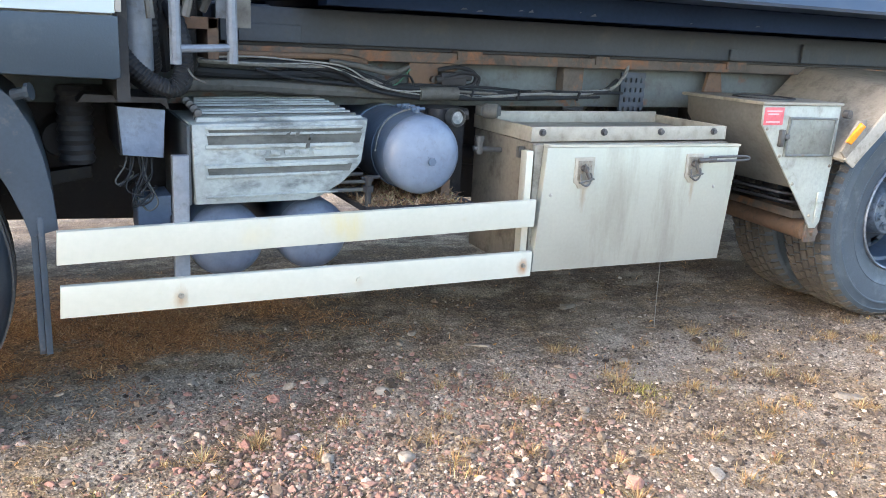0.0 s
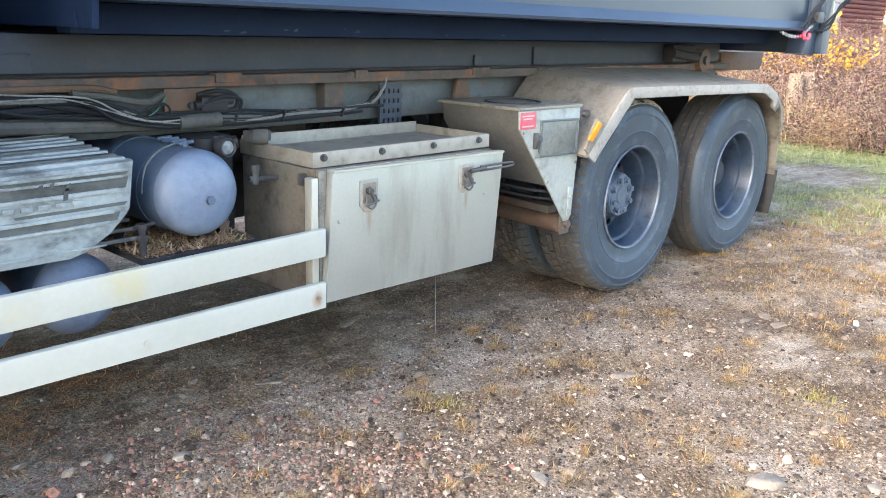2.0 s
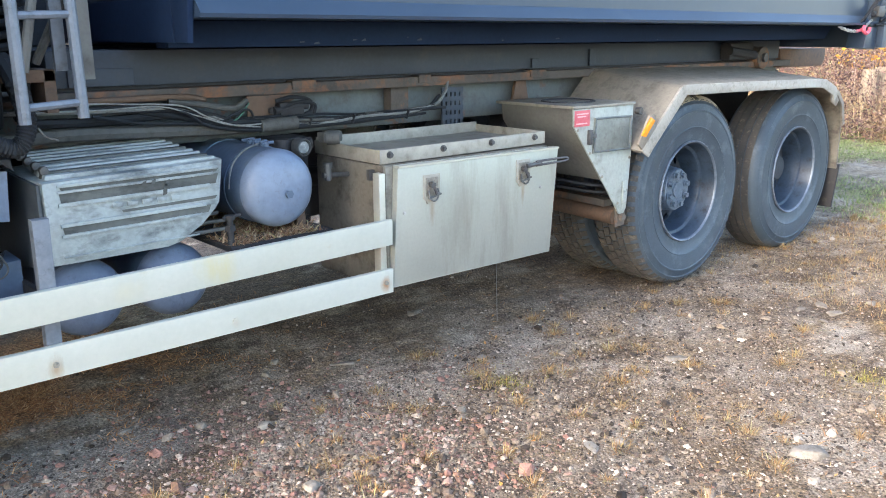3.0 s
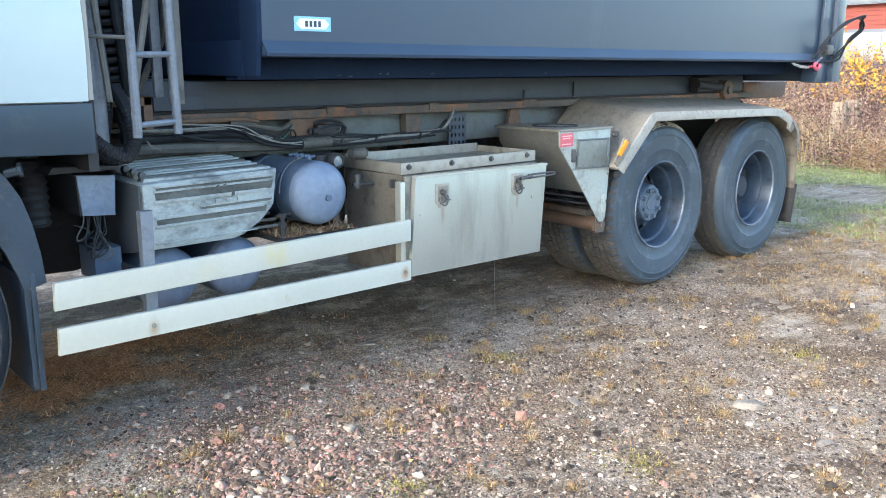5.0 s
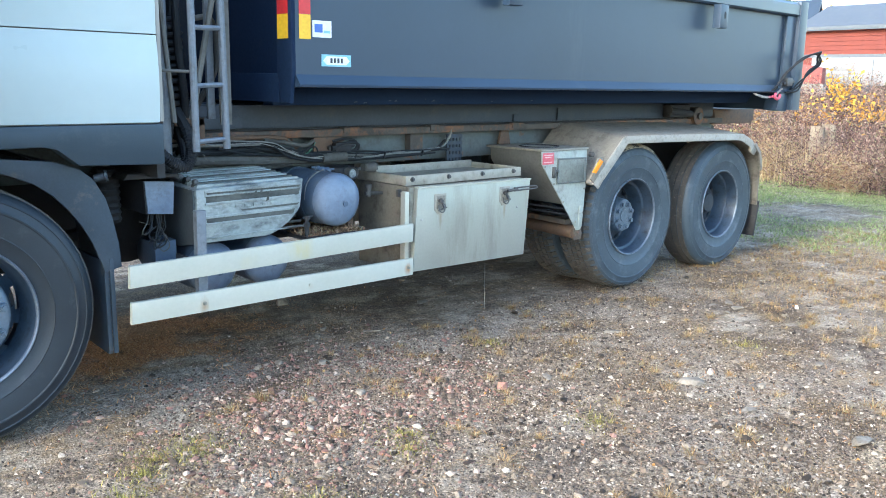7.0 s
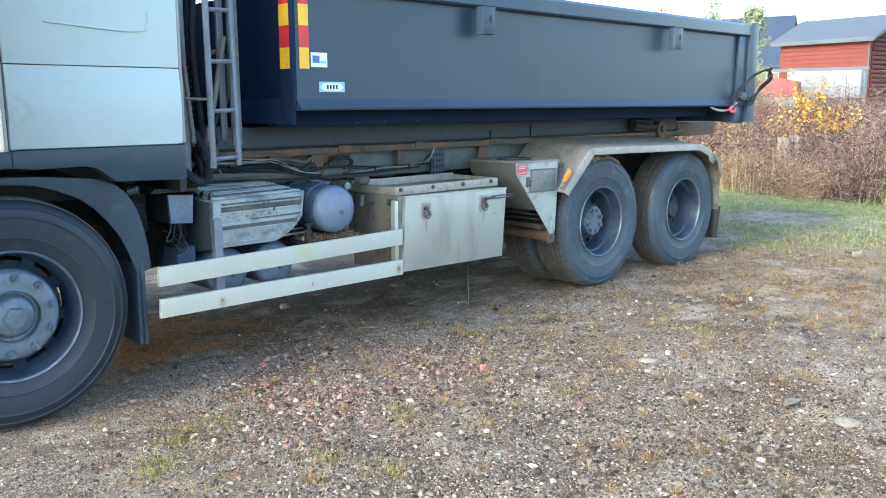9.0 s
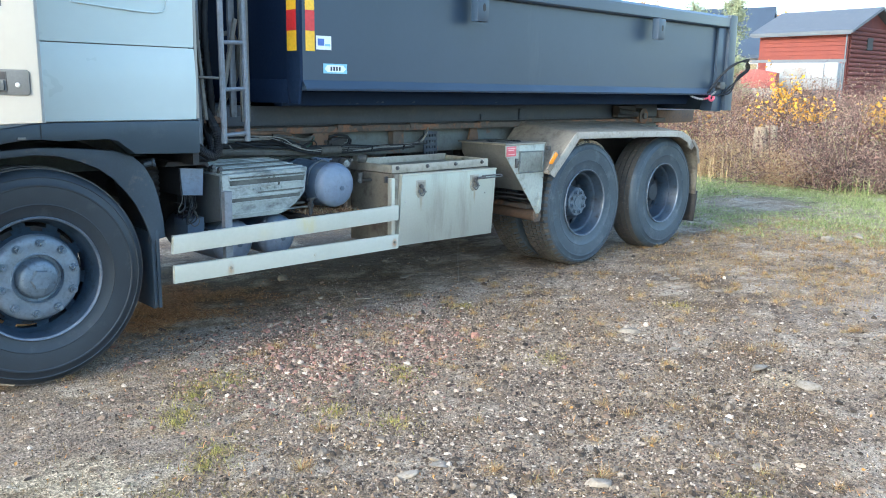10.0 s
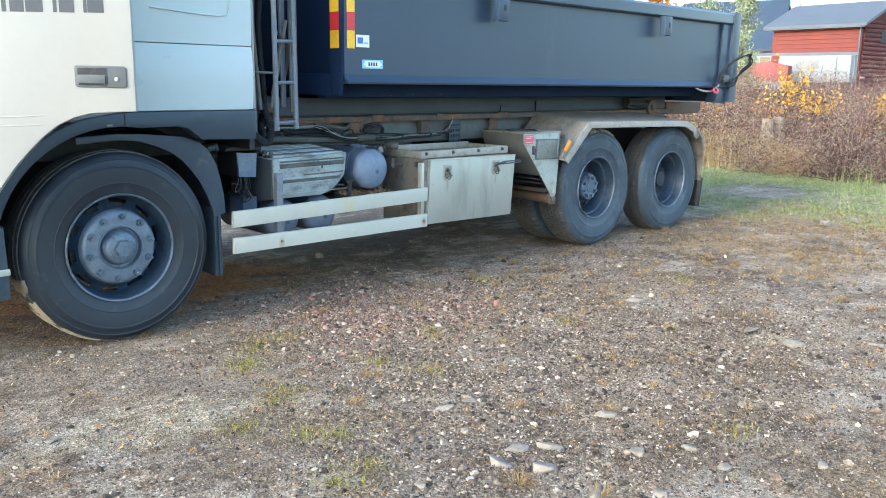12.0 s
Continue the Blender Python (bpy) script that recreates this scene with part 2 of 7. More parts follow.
AMBER = surface("amber_lens", (0.80, 0.25, 0.02), (0.86, 0.32, 0.03), 0.18, scale=30.0, bump=0.02)
GLASS_DARK = surface("dark_window_glass", (0.015, 0.018, 0.02), (0.02, 0.024, 0.027), 0.06, scale=1.0, bump=0.0)

LENS = surface("cloudy_lens", (0.13, 0.15, 0.155), (0.24, 0.26, 0.265), 0.25, scale=60.0, bump=0.2)
TRAY = surface("dusty_tray", (0.300, 0.282, 0.238), (0.385, 0.366, 0.316), 0.55, metal=0.3, dirt=(0.150, 0.132, 0.104), dirt_amount=0.50, scale=5.0, bump=0.1)
FLAP_STEEL = surface("scuffed_flap_plate", (0.165, 0.180, 0.168), (0.240, 0.258, 0.240), 0.45, metal=0.3, dirt=(0.110, 0.116, 0.104), dirt_amount=0.55, scale=9.0, bump=0.12)
BRACKET = surface("dark_slate_bracket", (0.030, 0.042, 0.062), (0.050, 0.064, 0.086), 0.6, dirt=(0.060, 0.055, 0.050), dirt_amount=0.45, scale=12.0, bump=0.15)


def stained(m, spots):
    """Adds runs and rings of rust or yellowing, each an uneven oval on the face (x, z, width, height, colour, strength)."""
    nt = m.node_tree
    b = nt.nodes["Principled BSDF"]
    col = b.inputs["Base Color"].links[0].from_socket
    pos = coords(nt)
    wob = noise_tex(nt, coords(nt, (1, 1, 0.35)), 26.0, 6.0, 0.7)
    for cx, cz, wide, high, tone, strength in spots:
        d = nt.nodes.new("ShaderNodeVectorMath")
        d.operation = "SUBTRACT"
        d.inputs[1].default_value = (cx, 0, cz)
        nt.links.new(pos, d.inputs[0])
        e = nt.nodes.new("ShaderNodeVectorMath")
        e.operation = "MULTIPLY"
        e.inputs[1].default_value = (1 / wide, 0, 1 / high)
        nt.links.new(d.outputs[0], e.inputs[0])
        ln = nt.nodes.new("ShaderNodeVectorMath")
        ln.operation = "LENGTH"
        nt.links.new(e.outputs[0], ln.inputs[0])
        ad = nt.nodes.new("ShaderNodeMath")
        ad.operation = "ADD"
        nt.links.new(ln.outputs["Value"], ad.inputs[0])
        nt.links.new(wob, ad.inputs[1])
        f = ramp(nt, ad.outputs[0], [(0.50, (strength,) * 3), (1.0, (0, 0, 0))]).outputs[0]
        col = mix(nt, f, col, tone)
    nt.links.new(col, b.inputs["Base Color"])
    return m


BOX_DOOR = stained(surface("stained_aluminium", (0.320, 0.338, 0.308), (0.415, 0.432, 0.392), 0.38, metal=0.5, dirt=(0.262, 0.262, 0.228), dirt_amount=0.50, scale=1.6, streak=True, bump=0.03, grain=80, speck=0.05),
                   [(2.345, 0.715, 0.034, 0.18, (0.25, 0.175, 0.095), 0.6), (2.852, 0.72, 0.032, 0.17, (0.25, 0.165, 0.085), 0.65)])
stained(RAIL_PAINT, [(1.445, 0.650, 0.16, 0.14, (0.46, 0.40, 0.20), 0.7), (1.16, 0.635, 0.13, 0.10, (0.47, 0.43, 0.28), 0.4), (0.940, 0.455, 0.052, 0.085, (0.30, 0.19, 0.10), 0.75),
                     (2.108, 0.462, 0.052, 0.070, (0.32, 0.15, 0.06), 0.9), (1.492, 0.462, 0.045, 0.05, (0.42, 0.36, 0.28), 0.5)])


def ground_material():
    m, nt, b = nodes_of("gravelly_earth")
    pos = coords(nt)
    mid = noise_tex(nt, pos, 1.7, 9.0, 0.66, 0.0)
    low = noise_tex(nt, pos, 0.42, 3.0, 0.5)
    lump = noise_tex(nt, pos, 11.0, 6.0, 0.7, 0.0)
    fine = noise_tex(nt, pos, 75.0, 6.0, 0.75)

    def cells(scale):
        v = add(nt, "ShaderNodeTexVoronoi", Scale=scale, Randomness=1.0)
        nt.links.new(pos, v.inputs["Vector"])
        return v

    grit, sand = cells(85.0), cells(210.0)

    def zone(cx, cy, rx, ry, wild=0.9, soft=0.22):
        """One inside an uneven oval, nought outside it."""
        vm = nt.nodes.new("ShaderNodeVectorMath")
        vm.operation = "SUBTRACT"
        vm.inputs[1].default_value = (cx, cy, 0)
        nt.links.new(pos, vm.inputs[0])
        sc = nt.nodes.new("ShaderNodeVectorMath")
        sc.operation = "MULTIPLY"
        sc.inputs[1].default_value = (1 / rx, 1 / ry, 0)
        nt.links.new(vm.outputs[0], sc.inputs[0])
        ln = nt.nodes.new("ShaderNodeVectorMath")
        ln.operation = "LENGTH"
        nt.links.new(sc.outputs[0], ln.inputs[0])
        ad = nt.nodes.new("ShaderNodeMath")
        ad.operation = "MULTIPLY_ADD"
        nt.links.new(mid, ad.inputs[0])
        ad.inputs[1].default_value = wild
        nt.links.new(ln.outputs["Value"], ad.inputs[2])
        top = 0.55 + wild * 0.5
        return ramp(nt, ad.outputs[0], [(0.0, (1, 1, 1)), (min(0.9, top - soft), (1, 1, 1)), (min(1.0, top), (0, 0, 0))]).outputs[0]

    earth = ramp(nt, mid, [(0.34, (0.128, 0.097, 0.071)), (0.45, (0.220, 0.173, 0.131)), (0.55, (0.325, 0.266, 0.204)), (0.66, (0.46, 0.39, 0.305))]).outputs[0]
    damp = ramp(nt, noise_tex(nt, coords(nt, (1.0, 1.35, 1.0)), 1.3, 9.0, 0.66), [(0.50, (0, 0, 0)), (0.575, (0.85, 0.85, 0.85))]).outputs[0]
    col = mix(nt, damp, earth, (0.092, 0.066, 0.046))
    col = mix(nt, ramp(nt, low, [(0.45, (0, 0, 0)), (0.62, (0.5, 0.5, 0.5))]).outputs[0], col, (0.31, 0.255, 0.20))
    ochre = ramp(nt, noise_tex(nt, pos, 2.6, 8.0, 0.75, 0.0), [(0.48, (0, 0, 0)), (0.62, (0.7, 0.7, 0.7))]).outputs[0]
    col = mix(nt, ochre, col, (0.285, 0.195, 0.105))
    # dried mud, brown litter, dark soil with painted shade below the truck, green verge with a bare spot
    col = mix(nt, zone(-0.40, -1.12, 0.95, 0.50), col, (0.40, 0.34, 0.245))
    col = mix(nt, zone(0.75, 0.22, 1.5, 0.50), col, (0.30, 0.262, 0.215))
    col = mix(nt, zone(2.72, -2.32, 0.34, 0.24), col, (0.42, 0.34, 0.23))
    col = mix(nt, zone(2.3, -1.75, 1.3, 0.45, 1.3), col, (0.30, 0.25, 0.20))
    col = mix(nt, zone(4.3, -2.1, 1.6, 0.55, 1.3), col, (0.31, 0.26, 0.21))
    # paler oval under the tool box lifts the shade there by colour
    col = mix(nt, zone(2.6, 0.05, 2.2, 0.75, 1.1), col, (0.33, 0.278, 0.220))
    # dark soil below the truck, with the truck's shade in the colour
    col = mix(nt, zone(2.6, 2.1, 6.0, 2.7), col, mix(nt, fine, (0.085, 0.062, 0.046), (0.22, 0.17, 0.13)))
    col = mix(nt, zone(0.72, 1.15, 1.9, 1.2), col, mix(nt, fine, (0.36, 0.185, 0.085), (0.66, 0.38, 0.185)))
    col = mix(nt, zone(11.4, 0.2, 6.1, 9.0, 1.3, 0.12), col, mix(nt, lump, (0.20, 0.21, 0.085), (0.38, 0.36, 0.18)))
    col = mix(nt, zone(9.2, 0.75, 1.3, 1.0, 0.8), col, (0.31, 0.245, 0.17))
    # olive-brown mossy crust in patches, and pale silt that lies smooth between the grit
    moss = ramp(nt, noise_tex(nt, coords(nt, (1.0, 1.5, 1.0)), 2.1, 10.0, 0.72), [(0.50, (0, 0, 0)), (0.60, (0.75, 0.75, 0.75))]).outputs[0]
    col = mix(nt, moss, col, mix(nt, fine, (0.120, 0.082, 0.046), (0.23, 0.165, 0.095)))
    # dark humus in ragged spots and smooth pale sand between
    humus = ramp(nt, noise_tex(nt, coords(nt, (1.0, 1.6, 1.0)), 3.6, 10.0, 0.74), [(0.53, (0, 0, 0)), (0.60, (0.72, 0.72, 0.72))]).outputs[0]
    col = mix(nt, humus, col, (0.105, 0.072, 0.050))
    sandy = noise_tex(nt, coords(nt, (1.0, 1.5, 1.0)), 1.9, 7.0, 0.66)
    col = mix(nt, ramp(nt, sandy, [(0.53, (0, 0, 0)), (0.62, (0.75, 0.75, 0.75))]).outputs[0], col, (0.400, 0.340, 0.265))
    silt = ramp(nt, noise_tex(nt, coords(nt, (1.0, 1.7, 1.0)), 1.15, 8.0, 0.66), [(0.47, (0.95, 0.95, 0.95)), (0.57, (0.22, 0.22, 0.22))]).outputs[0]
    speck = ramp(nt, grit.outputs["Color"], [(0.0, (0.42, 0.41, 0.40)), (0.45, (0.85, 0.83, 0.81)), (0.75, (1.15, 1.12, 1.1)), (0.90, (1.6, 1.56, 1.52)), (1.0, (2.2, 2.1, 2.0))]).outputs[0]
    calm = add(nt, "ShaderNodeMath")
    calm.operation = "MULTIPLY"
    nt.links.new(silt, calm.inputs[0])
    nt.links.new(ramp(nt, sandy, [(0.52, (1, 1, 1)), (0.60, (0.25, 0.25, 0.25))]).outputs[0], calm.inputs[1])
    col = mix(nt, calm.outputs[0], col, speck, "MULTIPLY")
    col = mix(nt, 0.9, col, ramp(nt, sand.outputs["Color"], [(0.0, (0.38, 0.37, 0.36)), (0.35, (0.85, 0.84, 0.83)), (0.8, (1.35, 1.34, 1.33)), (1.0, (2.0, 2.0, 2.0))]).outputs[0], "MULTIPLY")
    col = mix(nt, 1.0, col, ramp(nt, fine, [(0.28, (0.40, 0.40, 0.40)), (0.72, (1.50, 1.49, 1.48))]).outputs[0], "MULTIPLY")
    col = mix(nt, 1.0, col, ramp(nt, lump, [(0.28, (0.62, 0.61, 0.6)), (0.72, (1.22, 1.22, 1.22))]).outputs[0], "MULTIPLY")
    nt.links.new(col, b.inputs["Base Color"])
    b.inputs["Roughness"].default_value = 0.88
    b.inputs["Specular IOR Level"].default_value = 0.25
    bp = add(nt, "ShaderNodeBump", Strength=0.9, Distance=0.016)
    hm = mix(nt, 0.5, fine, grit.outputs["Distance"])
    hm = mix(nt, 0.35, hm, lump)
    nt.links.new(hm, bp.inputs["Height"])
    nt.links.new(bp.outputs[0], b.inputs["Normal"])
    return m


GROUND = ground_material()
DRY_MUD = surface("dry_mud", (0.30, 0.255, 0.185), (0.40, 0.345, 0.26), 0.9, dirt=(0.16, 0.13, 0.095), dirt_amount=0.5, scale=16.0, bump=0.5, grain=70, spec=0.2)
PEBBLE = scattered("gravel_stone", [(0.0, (0.026, 0.018, 0.012)), (0.30, (0.085, 0.062, 0.045)), (0.48, (0.205, 0.140, 0.098)), (0.62, (0.150, 0.120, 0.090)), (0.80, (0.25, 0.192, 0.140)), (0.92, (0.36, 0.288, 0.218)), (1.0, (0.56, 0.475, 0.38))], 0.75, 0.4, 90.0)
PINK_PEBBLE = scattered("pink_gravel_stone", [(0.0, (0.0665, 0.0435, 0.0328)), (0.22, (0.162, 0.094, 0.0671)), (0.48, (0.314, 0.161, 0.123)), (0.66, (0.19, 0.139, 0.109)), (0.86, (0.351, 0.213, 0.164)), (1.0, (0.475, 0.383, 0.296))], 0.75, 0.4, 90.0)
STONE = surface("field_stone", (0.195, 0.164, 0.132), (0.300, 0.260, 0.212), 0.9, dirt=(0.130, 0.102, 0.075), dirt_amount=0.55, scale=14.0, bump=0.7, grain=60, spec=0.15)
STRAW = scattered("dry_litter", [(0.0, (0.164, 0.0725, 0.0317)), (0.45, (0.465, 0.217, 0.0854)), (0.85, (0.71, 0.382, 0.159)), (1.0, (0.847, 0.593, 0.317))], 0.85, 0.0)
TUFT = scattered("dry_tuft_blades", [(0.0, (0.17, 0.085, 0.038)), (0.35, (0.32, 0.180, 0.075)), (0.7, (0.44, 0.29, 0.135)), (0.88, (0.30, 0.265, 0.10)), (1.0, (0.52, 0.43, 0.27))], 0.8, 0.0)
MOSS = scattered("yellow_moss_blades", [(0.0, (0.12, 0.10, 0.03)), (0.4, (0.24, 0.21, 0.055)), (0.7, (0.38, 0.34, 0.085)), (0.9, (0.42, 0.30, 0.10)), (1.0, (0.36, 0.20, 0.07))], 0.8, 0.0)
BROWN_MOSS = scattered("brown_moss_blades", [(0.0, (0.055, 0.038, 0.024)), (0.5, (0.13, 0.085, 0.045)), (0.85, (0.22, 0.145, 0.065)), (1.0, (0.30, 0.24, 0.12))], 0.85, 0.0)
GRASS = scattered("verge_grass_blades", [(0.0, (0.12, 0.16, 0.045)), (0.45, (0.25, 0.30, 0.10)), (0.8, (0.37, 0.38, 0.15)), (0.95, (0.47, 0.41, 0.20)), (1.0, (0.55, 0.47, 0.28))], 0.75, 0.0)
WEED = scattered("withered_weed", [(0.0, (0.042, 0.029, 0.029)), (0.35, (0.112, 0.066, 0.058)), (0.6, (0.22, 0.128, 0.102)), (0.8, (0.34, 0.21, 0.156)), (0.93, (0.47, 0.35, 0.28)), (1.0, (0.23, 0.25, 0.10))], 0.85, 0.0)
PALE_WEED = scattered("tan_withered_weed", [(0.0, (0.13, 0.075, 0.045)), (0.35, (0.28, 0.16, 0.09)), (0.7, (0.42, 0.275, 0.155)), (0.92, (0.52, 0.40, 0.26)), (1.0, (0.30, 0.34, 0.12))], 0.85, 0.0)
BRAMBLE = scattered("bramble_leaf", [(0.0, (0.05, 0.030, 0.028)), (0.4, (0.13, 0.065, 0.05)), (0.75, (0.24, 0.125, 0.085)), (0.92, (0.20, 0.21, 0.08)), (1.0, (0.40, 0.24, 0.11))], 0.8, 0.0)
REED = scattered("tan_dry_grass", [(0.0, (0.34, 0.23, 0.11)), (0.6, (0.50, 0.36, 0.19)), (1.0, (0.58, 0.45, 0.28))], 0.85, 0.0)
LEAF_YELLOW = scattered("yellow_autumn_leaf", [(0.0, (0.42, 0.18, 0.02)), (0.5, (0.58, 0.30, 0.03)), (1.0, (0.64, 0.42, 0.07))], 0.6, 0.0)
LEAF_ORANGE = scattered("orange_autumn_leaf", [(0.0, (0.26, 0.11, 0.035)), (0.6, (0.42, 0.22, 0.06)), (1.0, (0.50, 0.34, 0.14))], 0.6, 0.0)
LEAF_GREEN = scattered("pale_birch_leaf", [(0.0, (0.20, 0.23, 0.13)), (0.6, (0.31, 0.35, 0.21)), (1.0, (0.44, 0.44, 0.26))], 0.6, 0.0)
STUMP_WOOD = surface("dead_stump_wood", (0.36, 0.29, 0.20), (0.26, 0.20, 0.135), 0.9, dirt=(0.10, 0.075, 0.055), dirt_amount=0.62, scale=7.0, streak=True, bump=0.4)
BARK = surface("bark", (0.12, 0.085, 0.06), (0.18, 0.14, 0.105), 0.9, scale=12.0, bump=0.5)
BARN_RED = surface("red_barn_paint", (0.150, 0.033, 0.024), (0.185, 0.044, 0.031), 0.85, dirt=(0.110, 0.028, 0.022), dirt_amount=0.4, scale=1.0, streak=True, bump=0.1)
# darker than the wall's red: the gable's shade is in the colour
LOG_RED = surface("shaded_red_logs", (0.093, 0.027, 0.024), (0.128, 0.038, 0.031), 0.9, dirt=(0.068, 0.025, 0.025), dirt_amount=0.45, scale=1.2, bump=0.2)
ROOF = surface("grey_roof_sheet", (0.082, 0.092, 0.106), (0.108, 0.118, 0.132), 0.65, dirt=(0.130, 0.138, 0.148), dirt_amount=0.4, scale=0.8, bump=0.05)
BLUE_ROOF = surface("blue_grey_roof", (0.032, 0.048, 0.076), (0.042, 0.061, 0.092), 0.7, scale=0.8, bump=0.05, spec=0.3)
TRIM_WHITE = surface("white_trim_paint", (0.225, 0.235, 0.242), (0.285, 0.294, 0.300), 0.6, dirt=(0.165, 0.166, 0.166), dirt_amount=0.45, scale=1.5, bump=0.03)
RED_TARP = surface("red_cover_sheet", (0.224, 0.048, 0.040), (0.272, 0.068, 0.056), 0.7, scale=1.5, bump=0.1)
CONCRETE = surface("pale_concrete", (0.20, 0.195, 0.185), (0.26, 0.25, 0.235), 0.85, scale=1.5, bump=0.1)


# ---- building blocks ----
def box(bm, x0, x1, y0, y1, z0, z1, bevel=0.0):
    vs = [bm.verts.new((x, y, z)) for x in (x0, x1) for y in (y0, y1) for z in (z0, z1)]
    fs = [bm.faces.new([vs[i] for i in q]) for q in ((0, 1, 3, 2), (4, 6, 7, 5), (0, 4, 5, 1), (2, 3, 7, 6), (0, 2, 6, 4), (1, 5, 7, 3))]
    if bevel:
        bmesh.ops.bevel(bm, geom=list({e for f in fs for e in f.edges}), offset=bevel, segments=2, affect="EDGES", profile=0.6)
    return bm


def prism(bm, outline, y0, y1, bevel=0.0, axis="y"):
    """An outline of (x, z) pulled from y0 to y1 (axis x: outline of (y, z) pulled along x; axis z: outline of (x, y))."""
    put = {"y": lambda a, b, d: (a, d, b), "x": lambda a, b, d: (d, a, b), "z": lambda a, b, d: (a, b, d)}[axis]
    lo = [bm.verts.new(put(a, b, y0)) for a, b in outline]
    hi = [bm.verts.new(put(a, b, y1)) for a, b in outline]
    n = len(outline)
    fs = [bm.faces.new(lo), bm.faces.new(hi[::-1])]
    fs += [bm.faces.new((lo[i], hi[i], hi[(i + 1) % n], lo[(i + 1) % n])) for i in range(n)]
    bmesh.ops.recalc_face_normals(bm, faces=fs)
    if bevel:
        rim = [e for e in {e for f in fs[:2] for e in f.edges}]
        bmesh.ops.bevel(bm, geom=rim, offset=bevel, segments=2, affect="EDGES", profile=0.6)
    return bm


def lathe(bm, profile, seg, centre, skip=None, start=0.0, end=math.tau):
    """A profile of (radius, depth) turned round an axle along y. skip(ring, k) leaves a face out."""
    cx, cy, cz = centre
    full = abs(end - start - math.tau) < 1e-6
    rings = []
    for r, d in profile:
        rings.append([bm.verts.new((cx + r * math.cos(start + (end - start) * k / seg), cy + d, cz + r * math.sin(start + (end - start) * k / seg)))
                      for k in range(seg if full else seg + 1)])
    for i in range(len(rings) - 1):
        for k in range(seg):
            if skip and skip(i, k):
                continue
            j = (k + 1) % seg if full else k + 1
            bm.faces.new((rings[i][k], rings[i][j], rings[i + 1][j], rings[i + 1][k]))
    return rings


def turned(profile, seg, centre):
    bm = bmesh.new()
    lathe(bm, profile, seg, centre)
    return bm


def rod(bm, a, b, r, seg=10, r2=None):
    a, b = Vector(a), Vector(b)
    q = (b - a).to_track_quat("Z", "Y").to_matrix()
    r2 = r if r2 is None else r2
    lo = [bm.verts.new(a + q @ Vector((r * math.cos(math.tau * k / seg), r * math.sin(math.tau * k / seg), 0))) for k in range(seg)]
    hi = [bm.verts.new(b + q @ Vector((r2 * math.cos(math.tau * k / seg), r2 * math.sin(math.tau * k / seg), 0))) for k in range(seg)]
    for k in range(seg):
        bm.faces.new((lo[k], lo[(k + 1) % seg], hi[(k + 1) % seg], hi[k]))
    bm.faces.new(lo[::-1])
    bm.faces.new(hi)
    return bm


def spline(points, steps=6):
    pts = [Vector(p) for p in points]
    pts = [2 * pts[0] - pts[1]] + pts + [2 * pts[-1] - pts[-2]]
    out = []
    for i in range(1, len(pts) - 2):
        p0, p1, p2, p3 = pts[i - 1 : i + 3]
        for s in range(steps):
            t = s / steps
            out.append(0.5 * (2 * p1 + (p2 - p0) * t + (2 * p0 - 5 * p1 + 4 * p2 - p3) * t * t + (3 * p1 - p0 - 3 * p2 + p3) * t ** 3))
    out.append(pts[-2])
    return out


def hose(bm, points, r, seg=8, steps=6, rings=0.0):
    """A round hose through the points; rings: how far every second ring stands out, for corrugated ones."""
    path = spline(points, steps)
    last = None
    for i, p in enumerate(path):
        d = (path[min(i + 1, len(path) - 1)] - path[max(i - 1, 0)]).normalized()
        q = d.to_track_quat("Z", "Y").to_matrix()
        rr = r * (1 + rings * (i % 2))
        ring = [bm.verts.new(p + q @ Vector((rr * math.cos(math.tau * k / seg), rr * math.sin(math.tau * k / seg), 0))) for k in range(seg)]
        if last:
            # match the ring to the one before it, so that the skin does not twist
            off = min(range(seg), key=lambda o: sum((ring[(k + o) % seg].co - last[k].co).length for k in range(0, seg, 2)))
            ring = ring[off:] + ring[:off]
            for k in range(seg):
                bm.faces.new((last[k], last[(k + 1) % seg], ring[(k + 1) % seg], ring[k]))
        else:
            bm.faces.new(ring[::-1])
        last = ring
    bm.faces.new(last)
    return bm


def mesh_of(name, bm, material, smooth=True):
    bmesh.ops.recalc_face_normals(bm, faces=bm.faces[:])
    me = bpy.data.meshes.new(name)
    bm.to_mesh(me)
    bm.free()
    me.materials.append(material)
    if smooth:
        me.set_sharp_from_angle(angle=radians(32))
        for p in me.polygons:
            p.use_smooth = True
    return me


def part(name, bm, material, parent, label="", smooth=True):
    ob = new(name, mesh_of(name, bm, material, smooth))
    ob.parent = parent
    return tagged(ob, label)


def thing(name, label, category, at=(0, 0, 0), group="", kind=""):
    ob = new(name)
    ob.location = at
    ob.empty_display_size = 0.2
    return tagged(ob, label, category, group, kind)


def solid(name, bm, material, label, category="", group="", kind="", smooth=True):
    return tagged(new(name, mesh_of(name, bm, material, smooth)), label, category, group, kind)


def B():
    return bmesh.new()


def arc(cx, cz, r, a0, a1, n):
    return [(cx + r * math.cos(radians(a0 + (a1 - a0) * k / n)), cz + r * math.sin(radians(a0 + (a1 - a0) * k / n))) for k in range(n + 1)]

# ---- the truck ----
truck = thing("truck", "cream three-axle truck with hooklift frame, parked on gravel", "truck")

# sizes along the truck (front axle at x 0, near side at y 0)
X1, X2, X3 = -0.008, 4.262, 5.475
WIDE = 2.42


